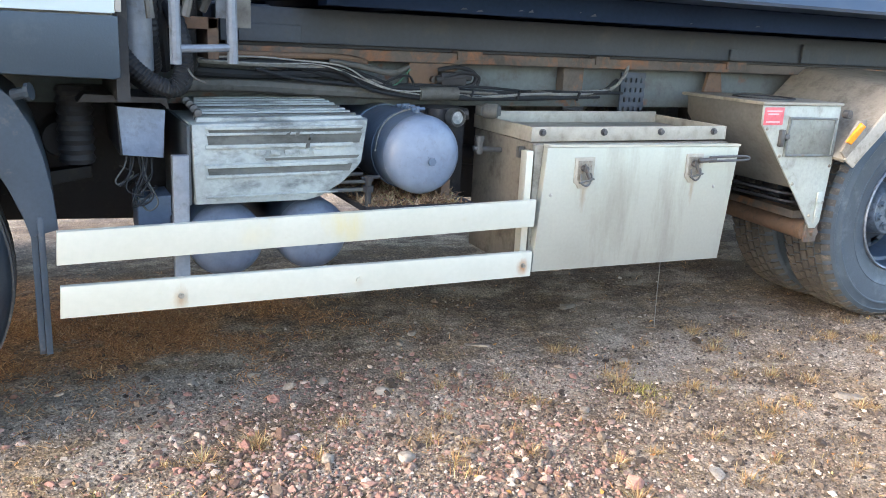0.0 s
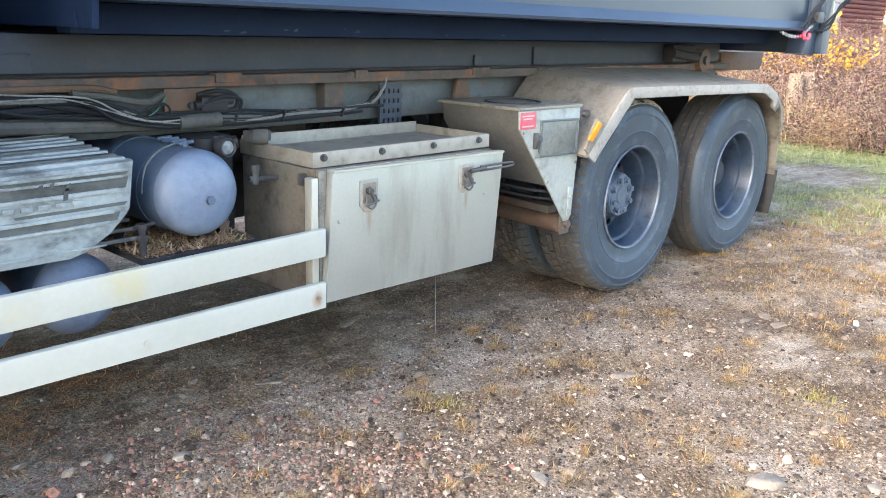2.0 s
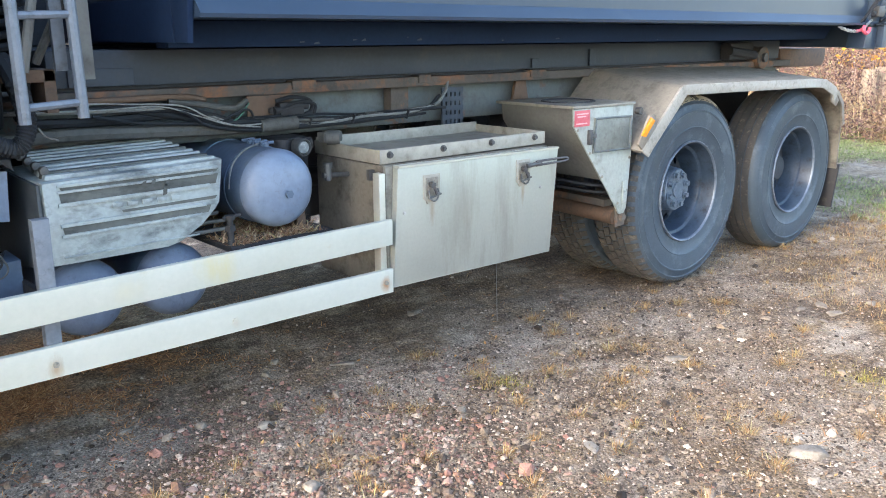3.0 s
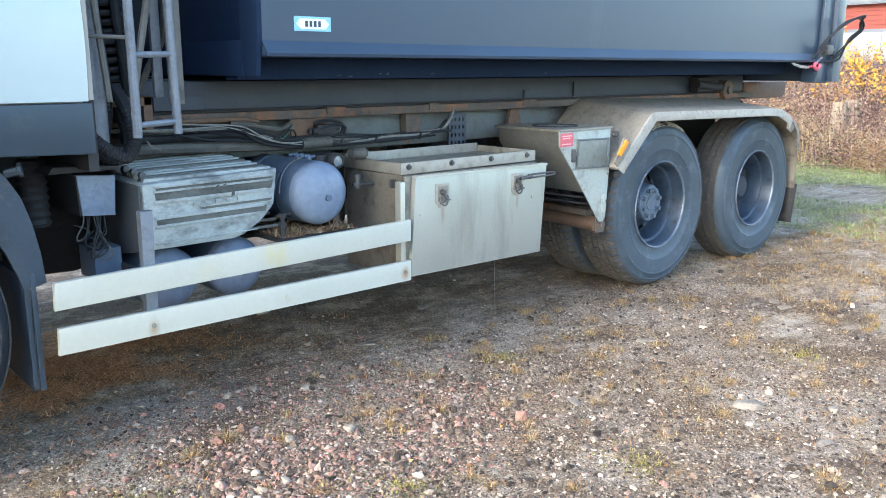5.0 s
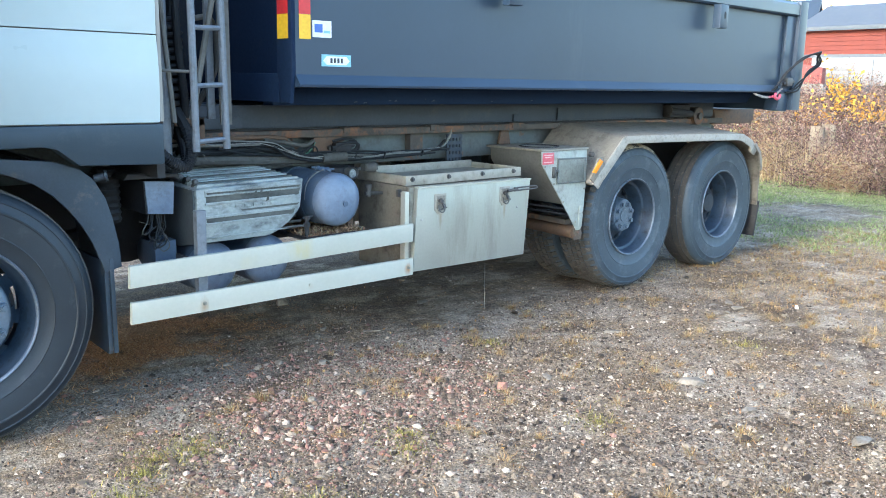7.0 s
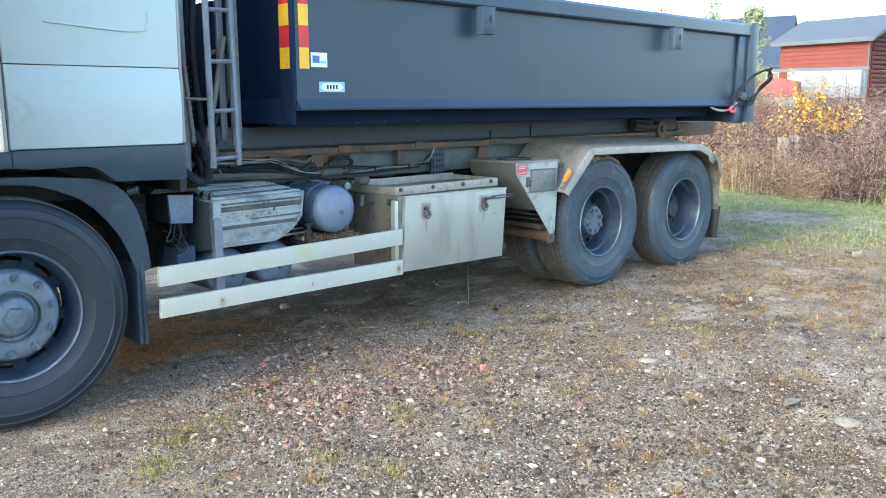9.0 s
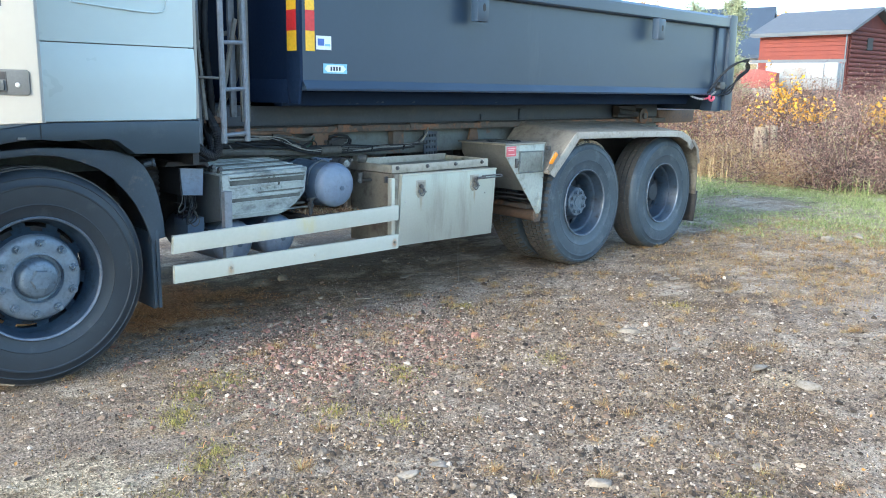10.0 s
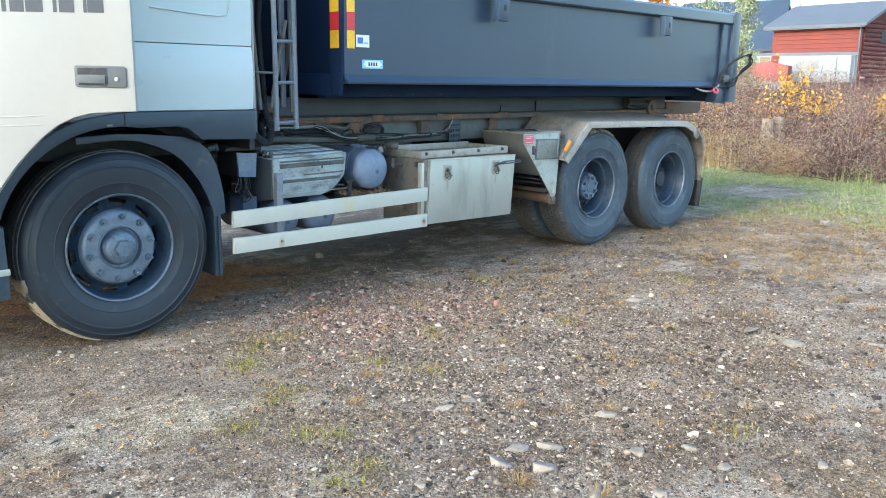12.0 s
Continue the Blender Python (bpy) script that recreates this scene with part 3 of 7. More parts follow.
# wheels -------------------------------------------------------------
def tyre_mesh(R=0.515, W=0.29, bead=0.283, rubber=RUBBER_DARK):
    bm = B()
    side = [(bead, 0.035), (bead + 0.009, 0.020), (0.310, 0.014), (0.345, 0.006), (0.349, 0.003), (0.353, 0.005), (0.39, 0.000), (0.43, 0.000), (0.434, -0.003),
            (0.440, -0.003), (0.444, 0.001), (0.470, 0.008), (0.474, 0.006), (0.480, 0.010), (0.496, 0.022), (0.505, 0.036), (R - 0.006, 0.048)]
    prof = side + [(R - 0.004, W / 2)] + [(r, W - d) for r, d in side[::-1]]
    lathe(bm, prof, 72, (0, 0, 0))
    return mesh_of("tyre", bm, rubber)


def tread_mesh(R=0.515, W=0.29, rows=5, count=60, lug=True):
    """Ribs cut into blocks that stand out of the tyre's crown."""
    bm = B()
    inner, span = 0.044, W - 0.088
    wide = span / rows
    for row in range(rows):
        y0, y1 = inner + row * wide + 0.004, inner + (row + 1) * wide - 0.004
        for k in range(count):
            a0 = math.tau * (k + 0.5 * (row % 2)) / count
            a1 = a0 + math.tau / count * (0.80 if lug else 0.985)
            skew = 0.012 if lug else 0.0
            vs = []
            for r in (R - 0.010, R + (0.004 if 0 < row < rows - 1 else 0.0)):
                for a, y in ((a0, y0), (a1, y0), (a1 + skew, y1), (a0 + skew, y1)):
                    vs.append(bm.verts.new((r * math.cos(a), y, r * math.sin(a))))
            for q in ((4, 5, 6, 7), (0, 1, 5, 4), (1, 2, 6, 5), (2, 3, 7, 6), (3, 0, 4, 7)):
                bm.faces.new([vs[i] for i in q])
    if lug:
        # shoulder lugs that run down the sidewall's edge
        for k in range(count):
            a0, a1 = math.tau * k / count, math.tau * (k + 0.55) / count
            for lo in (True, False):
                d = [(R - 0.004, 0.050), (R - 0.026, 0.018)] if lo else [(R - 0.004, W - 0.050), (R - 0.026, W - 0.018)]
                s = -0.006 if lo else 0.006
                vs = [bm.verts.new((r * math.cos(a), y, r * math.sin(a))) for r, y in d for a in (a0, a1)]
                up = [bm.verts.new(((r + 0.005) * math.cos(a), y + s, (r + 0.005) * math.sin(a))) for r, y in d for a in (a0, a1)]
                for q in ((0, 1, 3, 2),):
                    bm.faces.new([up[i] for i in q])
                for i, j in ((0, 1), (1, 3), (3, 2), (2, 0)):
                    bm.faces.new((vs[i], vs[j], up[j], up[i]))
    return mesh_of("tread", bm, TREAD, smooth=False)


def front_rim_mesh():
    bm = B()
    prof = [(0.262, 0.20), (0.283, 0.034), (0.291, 0.016), (0.288, 0.010), (0.281, 0.016), (0.276, 0.034), (0.270, 0.070), (0.264, 0.110), (0.254, 0.130),
            (0.232, 0.118), (0.216, 0.098), (0.205, 0.074)]
    lathe(bm, prof, 80, (0, 0, 0), skip=lambda ring, k: (ring == 8 and k % 8 in (1, 2, 3, 4, 5)) or (ring == 9 and k % 8 in (2, 3, 4)))
    return mesh_of("wheel", bm, RIM)


def front_disc_mesh():
    """The raised bolting face of the front wheel."""
    bm = B()
    lathe(bm, [(0.2055, 0.076), (0.200, 0.050), (0.192, 0.040), (0.180, 0.034), (0.160, 0.032), (0.118, 0.030), (0.112, 0.036)], 80, (0, 0, 0))
    return mesh_of("wheel_disc", bm, FRONT_DISC)


def front_hub_mesh():
    bm = B()
    prof = [(0.121, 0.06), (0.120, 0.026), (0.115, 0.024), (0.111, 0.050), (0.098, 0.052), (0.092, 0.040), (0.088, 0.014), (0.080, 0.004), (0.066, -0.002), (0.001, -0.004)]
    lathe(bm, prof, 36, (0, 0, 0))
    rod(bm, (0, -0.002, 0), (0, -0.022, 0), 0.050, 6, 0.045)
    return mesh_of("hub", bm, HUB)


def nut_mesh():
    bm = B()
    rod(bm, (0, 0.034, 0), (0, 0.026, 0), 0.021, 16)
    rod(bm, (0, 0.028, 0), (0, 0.004, 0), 0.0165, 6)
    rod(bm, (0, 0.006, 0), (0, -0.012, 0), 0.010, 10)
    return mesh_of("wheel_nut", bm, HUB, smooth=False)


def rear_rim_mesh(depth):
    bm = B()
    prof = [(0.258, 0.26), (0.266, 0.034), (0.273, 0.016), (0.270, 0.010), (0.263, 0.016), (0.259, 0.030), (0.256, 0.040), (0.252, 0.070), (0.247, 0.088), (0.232, 0.094),
            (0.228, 0.102), (0.224, 0.150), (0.219, depth - 0.012), (0.216, depth + 0.02)]
    lathe(bm, prof, 80, (0, 0, 0))
    return mesh_of("wheel", bm, RIM)


def flange_mesh(s=0.0):
    """The bright edge of a rim, in a lighter tone."""
    bm = B()
    lathe(bm, [(0.2925 - s, 0.020), (0.2935 - s, 0.012), (0.289 - s, 0.0065), (0.283 - s, 0.010), (0.280 - s, 0.017)], 80, (0, 0, 0))
    return mesh_of("rim_flange", bm, FLANGE)


def rear_disc_mesh(depth):
    """The dished disc inside the rim, with its hand holes."""
    bm = B()
    prof = [(0.222, depth - 0.004), (0.214, depth + 0.004), (0.200, depth + 0.008), (0.180, depth + 0.002), (0.165, depth - 0.008), (0.120, depth - 0.010), (0.001, depth - 0.008)]
    lathe(bm, prof, 80, (0, 0, 0), skip=lambda ring, k: ring in (1, 2) and k % 8 in (1, 2, 3))
    return mesh_of("wheel_disc", bm, RIM_DARK)


def drive_hub_mesh(depth):
    bm = B()
    lathe(bm, [(0.135, depth), (0.130, depth - 0.02), (0.122, depth - 0.06), (0.118, 0.100), (0.110, 0.088), (0.045, 0.088), (0.042, 0.080), (0.001, 0.080)], 32, (0, 0, 0))
    return mesh_of("hub", bm, HUB)


def tag_hub_mesh(depth):
    bm = B()
    lathe(bm, [(0.100, depth), (0.095, depth - 0.05), (0.078, depth - 0.065), (0.072, depth - 0.085), (0.001, depth - 0.09)], 28, (0, 0, 0))
    return mesh_of("hub", bm, RIM_DARK)


DRUM = mesh_of("brake_drum", turned([(0.001, 0.125), (0.235, 0.125), (0.240, 0.14), (0.240, 0.26), (0.001, 0.26)], 40, (0, 0, 0)), BLACK)
REAR_TYRE = tyre_mesh(bead=0.266, rubber=RUBBER)
TYRE, TREAD_RIB, TREAD_LUG = tyre_mesh(), tread_mesh(rows=4, count=48, lug=False), tread_mesh()
FRONT_RIM, FRONT_FACE, FRONT_HUB, NUT = front_rim_mesh(), front_disc_mesh(), front_hub_mesh(), nut_mesh()
FLANGE_RING, REAR_FLANGE = flange_mesh(), flange_mesh(0.018)
BOLT = mesh_of("hub_bolt", rod(rod(B(), (0, 0.094, 0), (0, 0.082, 0), 0.023, 8), (0, 0.083, 0), (0, 0.066, 0), 0.015, 6), HUB, smooth=False)
REAR_RIM, REAR_DISC, DRIVE_HUB, TAG_HUB = rear_rim_mesh(0.20), rear_disc_mesh(0.20), drive_hub_mesh(0.20), tag_hub_mesh(0.20)


def child(name, data, parent, at=(0, 0, 0), turn=0.0, label=""):
    ob = new(name, data)
    ob.parent = parent
    ob.matrix_basis = pose(*at, 0, turn, 0)
    return tagged(ob, label)


def wheel(name, x, y, z, rim, hub, tread, nuts, near, spin=0.0, label=""):
    """Rim with its tyre, tread, hub and nuts; near: the outer face looks to the near side."""
    w = new(name, rim)
    w.parent = truck
    w.matrix_basis = pose(x, y, z, 0, spin, 0) @ (Matrix.Identity(4) if near else pose(0, 0, 0, 0, 0, 180))
    tagged(w, label)
    child("tyre", REAR_TYRE if rim == REAR_RIM else TYRE, w, label="worn black truck tyre with dusty sidewall")
    child("tread", tread, w, label="muddy tyre tread")
    child("rim_flange", REAR_FLANGE if rim == REAR_RIM else FLANGE_RING, w, label="bright rim edge")
    if rim == REAR_RIM:
        child("wheel_disc", REAR_DISC, w, label="dark dished wheel disc")
    if rim == FRONT_RIM:
        child("wheel_disc", FRONT_FACE, w, label="blue-grey bolting face toned lighter than its shaded gutter")
        child("brake_drum", DRUM, w, label="dark brake drum")
    if hub:
        child("hub", hub, w)
    for k in range(8 if hub == DRIVE_HUB else 0):
        a = math.tau * (k + 0.5) / 8
        child("hub_bolt", BOLT, w, (0.085 * math.cos(a), 0, 0.085 * math.sin(a)))
    for k in range(nuts):
        a = math.tau * (k + 0.5) / 10
        child("wheel_nut", NUT, w, (0.1675 * math.cos(a), 0, 0.1675 * math.sin(a)))
    return w


wheel("front_wheel", X1, 0.0, 0.535, FRONT_RIM, FRONT_HUB, TREAD_RIB, 10, True, 7, "blue-grey steel front wheel with ten nuts")
wheel("front_wheel", X1, WIDE, 0.535, FRONT_RIM, FRONT_HUB, TREAD_RIB, 10, False, 21, "blue-grey steel front wheel with ten nuts")
wheel("drive_wheel", X2, 0.0, 0.528, REAR_RIM, DRIVE_HUB, TREAD_LUG, 0, True, 4, "deep blue-grey drive wheel with bolted hub")
wheel("inner_drive_wheel", X2, 0.335, 0.528, REAR_RIM, None, TREAD_LUG, 0, True, 11)
wheel("drive_wheel", X2, WIDE, 0.528, REAR_RIM, DRIVE_HUB, TREAD_LUG, 0, False, 9, "deep blue-grey drive wheel with bolted hub")
wheel("inner_drive_wheel", X2, WIDE - 0.335, 0.528, REAR_RIM, None, TREAD_LUG, 0, False, 15)
wheel("tag_wheel", X3, 0.0, 0.515, REAR_RIM, TAG_HUB, TREAD_RIB, 0, True, 13, "deep blue-grey tag axle wheel")
wheel("tag_wheel", X3, WIDE, 0.515, REAR_RIM, TAG_HUB, TREAD_RIB, 0, False, 2, "deep blue-grey tag axle wheel")

# dried mud on the tyres; at the front it also paints in sunlit tread
def crust(name, x, z, profile, start, end, seed):
    bm = B()
    lathe(bm, profile, 46, (x, 0, z), start=radians(start), end=radians(end))
    for v in bm.verts:
        d = Vector((v.co.x - x, 0, v.co.z - z))
        f = 1 + 0.004 * noise.noise(v.co * 30 + Vector((seed, 0, 0))) - (0.02 if noise.noise(v.co * 14 + Vector((0, seed, 0))) < -0.30 else 0.0)
        v.co = Vector((x + d.x * f, v.co.y, z + d.z * f))
    part(name, bm, DRY_MUD, truck, "pale dried mud on the tyre")


crust("mud_crust", X2, 0.528, [(0.488, 0.012), (0.502, 0.018), (0.514, 0.034), (0.518, 0.050), (0.512, 0.060)], 62, 128, 3.0)
# mud, and sunlight on the tread, in one pale band
crust("mud_crust", X1, 0.535, [(0.502, 0.031), (0.512, 0.040), (0.5175, 0.052), (0.5205, 0.10), (0.5205, 0.20), (0.514, 0.25)], 192, 254, 9.0)

# cab ----------------------------------------------------------------
HUBZ, ARCHZ = 0.515, 0.538
cab = part("cab", prism(prism(B(), [(-1.30, 1.20), (0.80, 1.20), (0.80, 3.05), (-1.02, 3.05), (-1.34, 2.2)], 0.012, WIDE - 0.012, 0.03),
                        [(-1.34, 0.35), (-0.74, 0.35), (-0.70, 0.95), (-0.50, 1.18), (-0.50, 1.22), (-1.30, 1.22)], 0.06, WIDE - 0.06), CREAM, truck, "cream truck cab")
# the door stands open: built shut, then swung about its front hinge
SHUT = 0.017
door_low = [(0.0, 1.276), (0.097, 1.273), (0.194, 1.267), (0.268, 1.248), (0.342, 1.212), (0.405, 1.162), (0.469, 1.098), (0.534, 1.025), (0.62, 0.905), (0.69, 0.77)]
door_outline = [(-0.968, 0.75), (-0.975, 2.05), (-0.80, 2.80), (SHUT - 0.012, 2.80), (SHUT, 2.0)] + [(SHUT - u, z) for u, z in door_low]
opening = [(x, z) for x, z in door_outline]
# the cab is solid: a black sheet stands for the shaded doorway
part("door_opening", prism(B(), [(x * 0.97 - 0.015, z + (0.02 if z < 1.3 else -0.02)) for x, z in opening], 0.004, 0.0118), BLACK, truck, "black sheet for the shade in the cab doorway")
door = part("cab_door", prism(B(), door_outline, -0.042, 0.004, 0.010), CREAM, truck, "cream painted cab door standing half open, with a dark handle")
door.matrix_basis = pose(-0.999, -0.042, 0) @ pose(0, 0, 0, 0, 0, -34) @ pose(0.999, 0.042, 0)
part("window", prism(B(), [(-0.07, 2.06), (-0.07, 2.70), (-0.76, 2.70), (-0.90, 2.06)], -0.046, -0.036, 0.003), GLASS_DARK, door)
part("inner_lining", prism(B(), [(-0.90, 1.05), (-0.90, 2.0), (-0.05, 2.0), (-0.05, 1.33), (-0.30, 1.30), (-0.45, 1.18), (-0.58, 1.02)], 0.0042, 0.030, 0.008), PLASTIC, door, "dark grey inner door lining")
crease = B()
for z in (1.256, 1.216):
    hose(crease, [(SHUT - 0.66, -0.0405, z - 0.010), (SHUT - 0.50, -0.0410, z - 0.004), (SHUT - 0.42, -0.0410, z), (SHUT - 0.385, -0.0395, z + 0.006)], 0.0035, 6, 4)
part("crease", crease, CREAM, door)
hz = 1.431
plate = part("handle_plate", prism(B(), [(SHUT - 0.245, hz - 0.047), (SHUT - 0.044, hz - 0.050), (SHUT - 0.034, hz - 0.042), (SHUT - 0.034, hz + 0.036), (SHUT - 0.044, hz + 0.045), (SHUT - 0.245, hz + 0.047), (SHUT - 0.252, hz + 0.040), (SHUT - 0.252, hz - 0.040)],
                                  -0.050, -0.030, 0.004), HANDLE_PLATE, door, "grey door handle plate")
grip = B()
box(grip, SHUT - 0.238, SHUT - 0.122, -0.060, -0.040, hz - 0.032, hz + 0.006, 0.005)
part("handle", grip, HANDLE_PLATE, door, "grey pull handle")
# black strips on the plate stand for the hollow's shade
hollow = B()
box(hollow, SHUT - 0.240, SHUT - 0.118, -0.0512, -0.0475, hz + 0.008, hz + 0.037, 0.001)
box(hollow, SHUT - 0.117, SHUT - 0.1135, -0.0512, -0.0475, hz - 0.036, hz + 0.037, 0.001)
box(hollow, SHUT - 0.240, SHUT - 0.118, -0.0512, -0.0475, hz - 0.040, hz - 0.034, 0.001)
part("handle_shade", hollow, BLACK, door, "black strips for the shade in the handle's hollow", smooth=False)
part("lock", turned([(0.0095, 0.0), (0.0085, -0.005), (0.001, -0.006)], 16, (SHUT - 0.076, -0.0495, hz - 0.012)), STEEL, door, "round steel lock")
# lettering on the door as plain bars
for u0, u1 in ((0.113, 0.180), (0.184, 0.197), (0.235, 0.297), (0.307, 0.322), (0.364, 0.434), (0.441, 0.498), (0.513, 0.530), (0.545, 0.566), (0.585, 0.64)):
    zc = 1.738 + 0.010 * (0.1 - u0)
    half = 0.033 if u1 - u0 != 0.021 else 0.007
    part("lettering_bar", box(B(), SHUT - u1, SHUT - u0, -0.0440, -0.0400, zc - half, zc + half), INK, door, smooth=False)


def curved_panel(x0, x1, z0, z1, y, bow=0.012, n=10, thick=0.02):
    """A pressed panel, slightly bowed outwards over its height."""
    outline = [(y - bow * math.sin(math.pi * k / n), z0 + (z1 - z0) * k / n) for k in range(n + 1)]
    outline += [(y + thick, z1), (y + thick, z0)]
    return prism(B(), outline, x0, x1, 0.006, axis="x")


lower = part("side_panel", curved_panel(0.030, 0.800, 1.258, 1.608, -0.026), PANEL, truck, "pale blue-grey side deflector panel behind the door")
upper = part("side_panel", curved_panel(0.030, 0.800, 1.613, 2.70, -0.026, 0.010), PANEL, truck, "pale blue-grey upper side deflector panel")
part("panel_edge", box(B(), 0.7995, 0.816, -0.028, 0.010, 1.262, 2.69, 0.004), CREAM, lower)
step_rim = B()
hose(step_rim, [(0.20, -0.034, 1.79), (0.50, -0.037, 1.770), (0.62, -0.037, 1.772), (0.655, -0.036, 1.80), (0.66, -0.034, 1.86)], 0.004, 8, 6)
part("pressed_rim", step_rim, PANEL, upper)

skirt_outline = [(x, z) for x, z in arc(0, ARCHZ, 0.701, 178, 99, 26)] + [(0.00, 1.246), (0.075, 1.252), (0.806, 1.252), (0.806, 1.090), (0.790, 1.085), (0.460, 1.096), (0.380, 1.160), (0.330, 1.172)] + [(x, z) for x, z in arc(0, ARCHZ, 0.640, 80, 178, 30)]
part("arch_skirt", prism(B(), skirt_outline, -0.040, 0.060, 0.008), PLASTIC, truck, "dark grey plastic wheel arch and skirt")
seam = B()
box(seam, 0.028, 0.0325, -0.0425, -0.030, 1.178, 1.246)
part("skirt_seam", seam, BLACK, truck, smooth=False)
liner = B()
lathe(liner, [(0.66, 0.03), (0.665, 0.62), (0.655, 0.62), (0.650, 0.03)], 40, (0, 0, ARCHZ), start=radians(58), end=radians(178))
part("arch_liner", liner, BLACK, truck, "black wheel arch liner")
clip = B()
box(clip, -0.070, -0.035, -0.046, -0.036, 1.180, 1.192, 0.003)
part("arch_clip", clip, WIRE, truck)
# front step below the door
bump = B()
prism(bump, [(-1.32, 0.36), (-0.585, 0.36), (-0.585, 0.50), (-0.590, 0.72), (-1.32, 0.72)], -0.035, 0.55, 0.012)
step = part("cab_step", bump, PLASTIC, truck, "dark plastic cab step")
part("step_strip", box(B(), -1.30, -0.580, -0.042, 0.02, 0.480, 0.512, 0.004), ALU, step, "pale metal strip")
part("cab_back", prism(B(), [(0.80, 1.02), (0.835, 1.02), (0.835, 2.95), (0.80, 2.95)], 0.03, WIDE - 0.03), BLACK, truck, "black rear wall of the cab")

part("intake_pipe", rod(B(), (0.868, 0.135, 1.10), (0.868, 0.135, 2.80), 0.046, 18), LADDER, truck, "grey upright intake pipe behind the cab")
# black block added to darken the gap behind the cab
part("gap_blocker", prism(B(), [(0.838, 0.50), (0.98, 0.50), (1.05, 0.62), (1.05, 2.10), (0.838, 2.10)], 1.18, 2.85, 0.03, axis="z"), BLACK, truck, "black block added against the cab to shut out light")

# front mudguard -------------------------------------------------------
guard_out = [(-0.20, 1.125), (0.02, 1.138), (0.14, 1.134), (0.28, 1.122), (0.39, 1.110), (0.48, 1.078), (0.535, 1.03), (0.578, 0.95), (0.602, 0.865), (0.620, 0.765), (0.628, 0.66)]
guard_in = [(0.556, 0.64), (0.540, 0.70), (0.512, 0.775), (0.474, 0.850), (0.428, 0.915), (0.375, 0.975), (0.31, 1.025), (0.22, 1.065), (0.12, 1.095), (0.02, 1.105), (-0.20, 1.090)]
guard = part("mudguard", prism(B(), guard_out + guard_in, 0.030, 0.052, 0.006), MUDGUARD, truck, "dull dark plastic mudguard behind the front wheel")
top = B()
inset = [(x - 0.010, z - 0.008) for x, z in guard_out]
prism(top, guard_out + inset[::-1], 0.0525, 0.50)
part("guard_top", top, MUDGUARD, guard)
nub = B()
rod(nub, (0.54, 0.04, 1.035), (0.574, 0.020, 1.045), 0.016, 10)
rod(nub, (0.574, 0.020, 1.045), (0.584, 0.016, 1.047), 0.024, 10)
part("guard_bolt", nub, MUDGUARD, guard)
flap_outline = [(0.04, 0.30), (0.05, 0.285), (0.40, 0.295), (0.42, 0.31), (0.42, 0.69), (0.04, 0.69)]
flap = part("mud_flap", prism(B(), flap_outline, 0.556, 0.574, 0.003, axis="x"), MUDGUARD, truck, "black rubber mud flap with torn edge")
edge = B()
box(edge, 0.5745, 0.592, 0.028, 0.045, 0.29, 0.70, 0.003)
part("flap_edge", edge, MUDGUARD, flap)

# side guard rails -----------------------------------------------------
for name, z0l, z1l, z0r, z1r in (("upper_rail", 0.583, 0.678, 0.606, 0.702), ("lower_rail", 0.429, 0.522, 0.424, 0.515)):
    rail = part("side_rail", prism(B(), [(0.615, z0l), (2.144, z0r), (2.146, z1r), (0.620, z1l)], -0.072, -0.045, 0.006), RAIL_PAINT, truck, "cream painted side guard rail with rust stains")
    for x in ((0.940, 2.108) if name == "lower_rail" else ()):
        part("bolt", rod(rod(B(), (x, -0.0715, 0.468), (x, -0.0765, 0.468), 0.0085, 16), (x, -0.0760, 0.468), (x, -0.083, 0.468), 0.0065, 6), ALU_DIRTY, rail, "rusty bolt", smooth=False)
    if name == "lower_rail":
        part("rivet", rod(B(), (1.492, -0.0715, 0.468), (1.492, -0.078, 0.468), 0.009, 10), RAIL_PAINT, rail)
part("rail_post", prism(B(), [(0.930, 0.44), (0.972, 0.44), (0.978, 0.875), (0.932, 0.875)], -0.044, -0.008, 0.004), LADDER, truck, "pale blue-grey rail post")
part("rail_post", box(B(), 2.108, 2.136, -0.044, -0.004, 0.44, 0.870, 0.004), ALU, truck, "pale metal rail post")
part("rail_bracket", box(B(), 0.960, 0.976, -0.0075, 0.55, 0.60, 0.64, 0.004), BLACK, truck)

# control boxes behind the mudguard ------------------------------------
bx = part("valve_box", prism(B(), [(0.815, 0.840), (0.940, 0.832), (0.948, 0.980), (0.808, 0.990)], 0.210, 0.62, 0.008), BLACK, truck, "dark box with pale blue face and hanging cables")
part("face_plate", prism(B(), [(0.822, 0.842), (0.940, 0.832), (0.950, 0.980), (0.812, 0.990)], 0.200, 0.2095, 0.004), TANK_END, bx, "pale blue-grey face plate")
part("box_hood", prism(B(), [(0.70, 1.005), (0.93, 1.006), (0.955, 0.985), (0.95, 1.02), (0.72, 1.03)], 0.15, 0.55, 0.004), BLACK, bx)
part("small_box", prism(B(), [(0.862, 0.585), (0.965, 0.585), (0.965, 0.705), (0.862, 0.700)], 0.24, 0.40, 0.006), TANK, truck, "dull blue box under the cables")
rnd = random.Random(4)
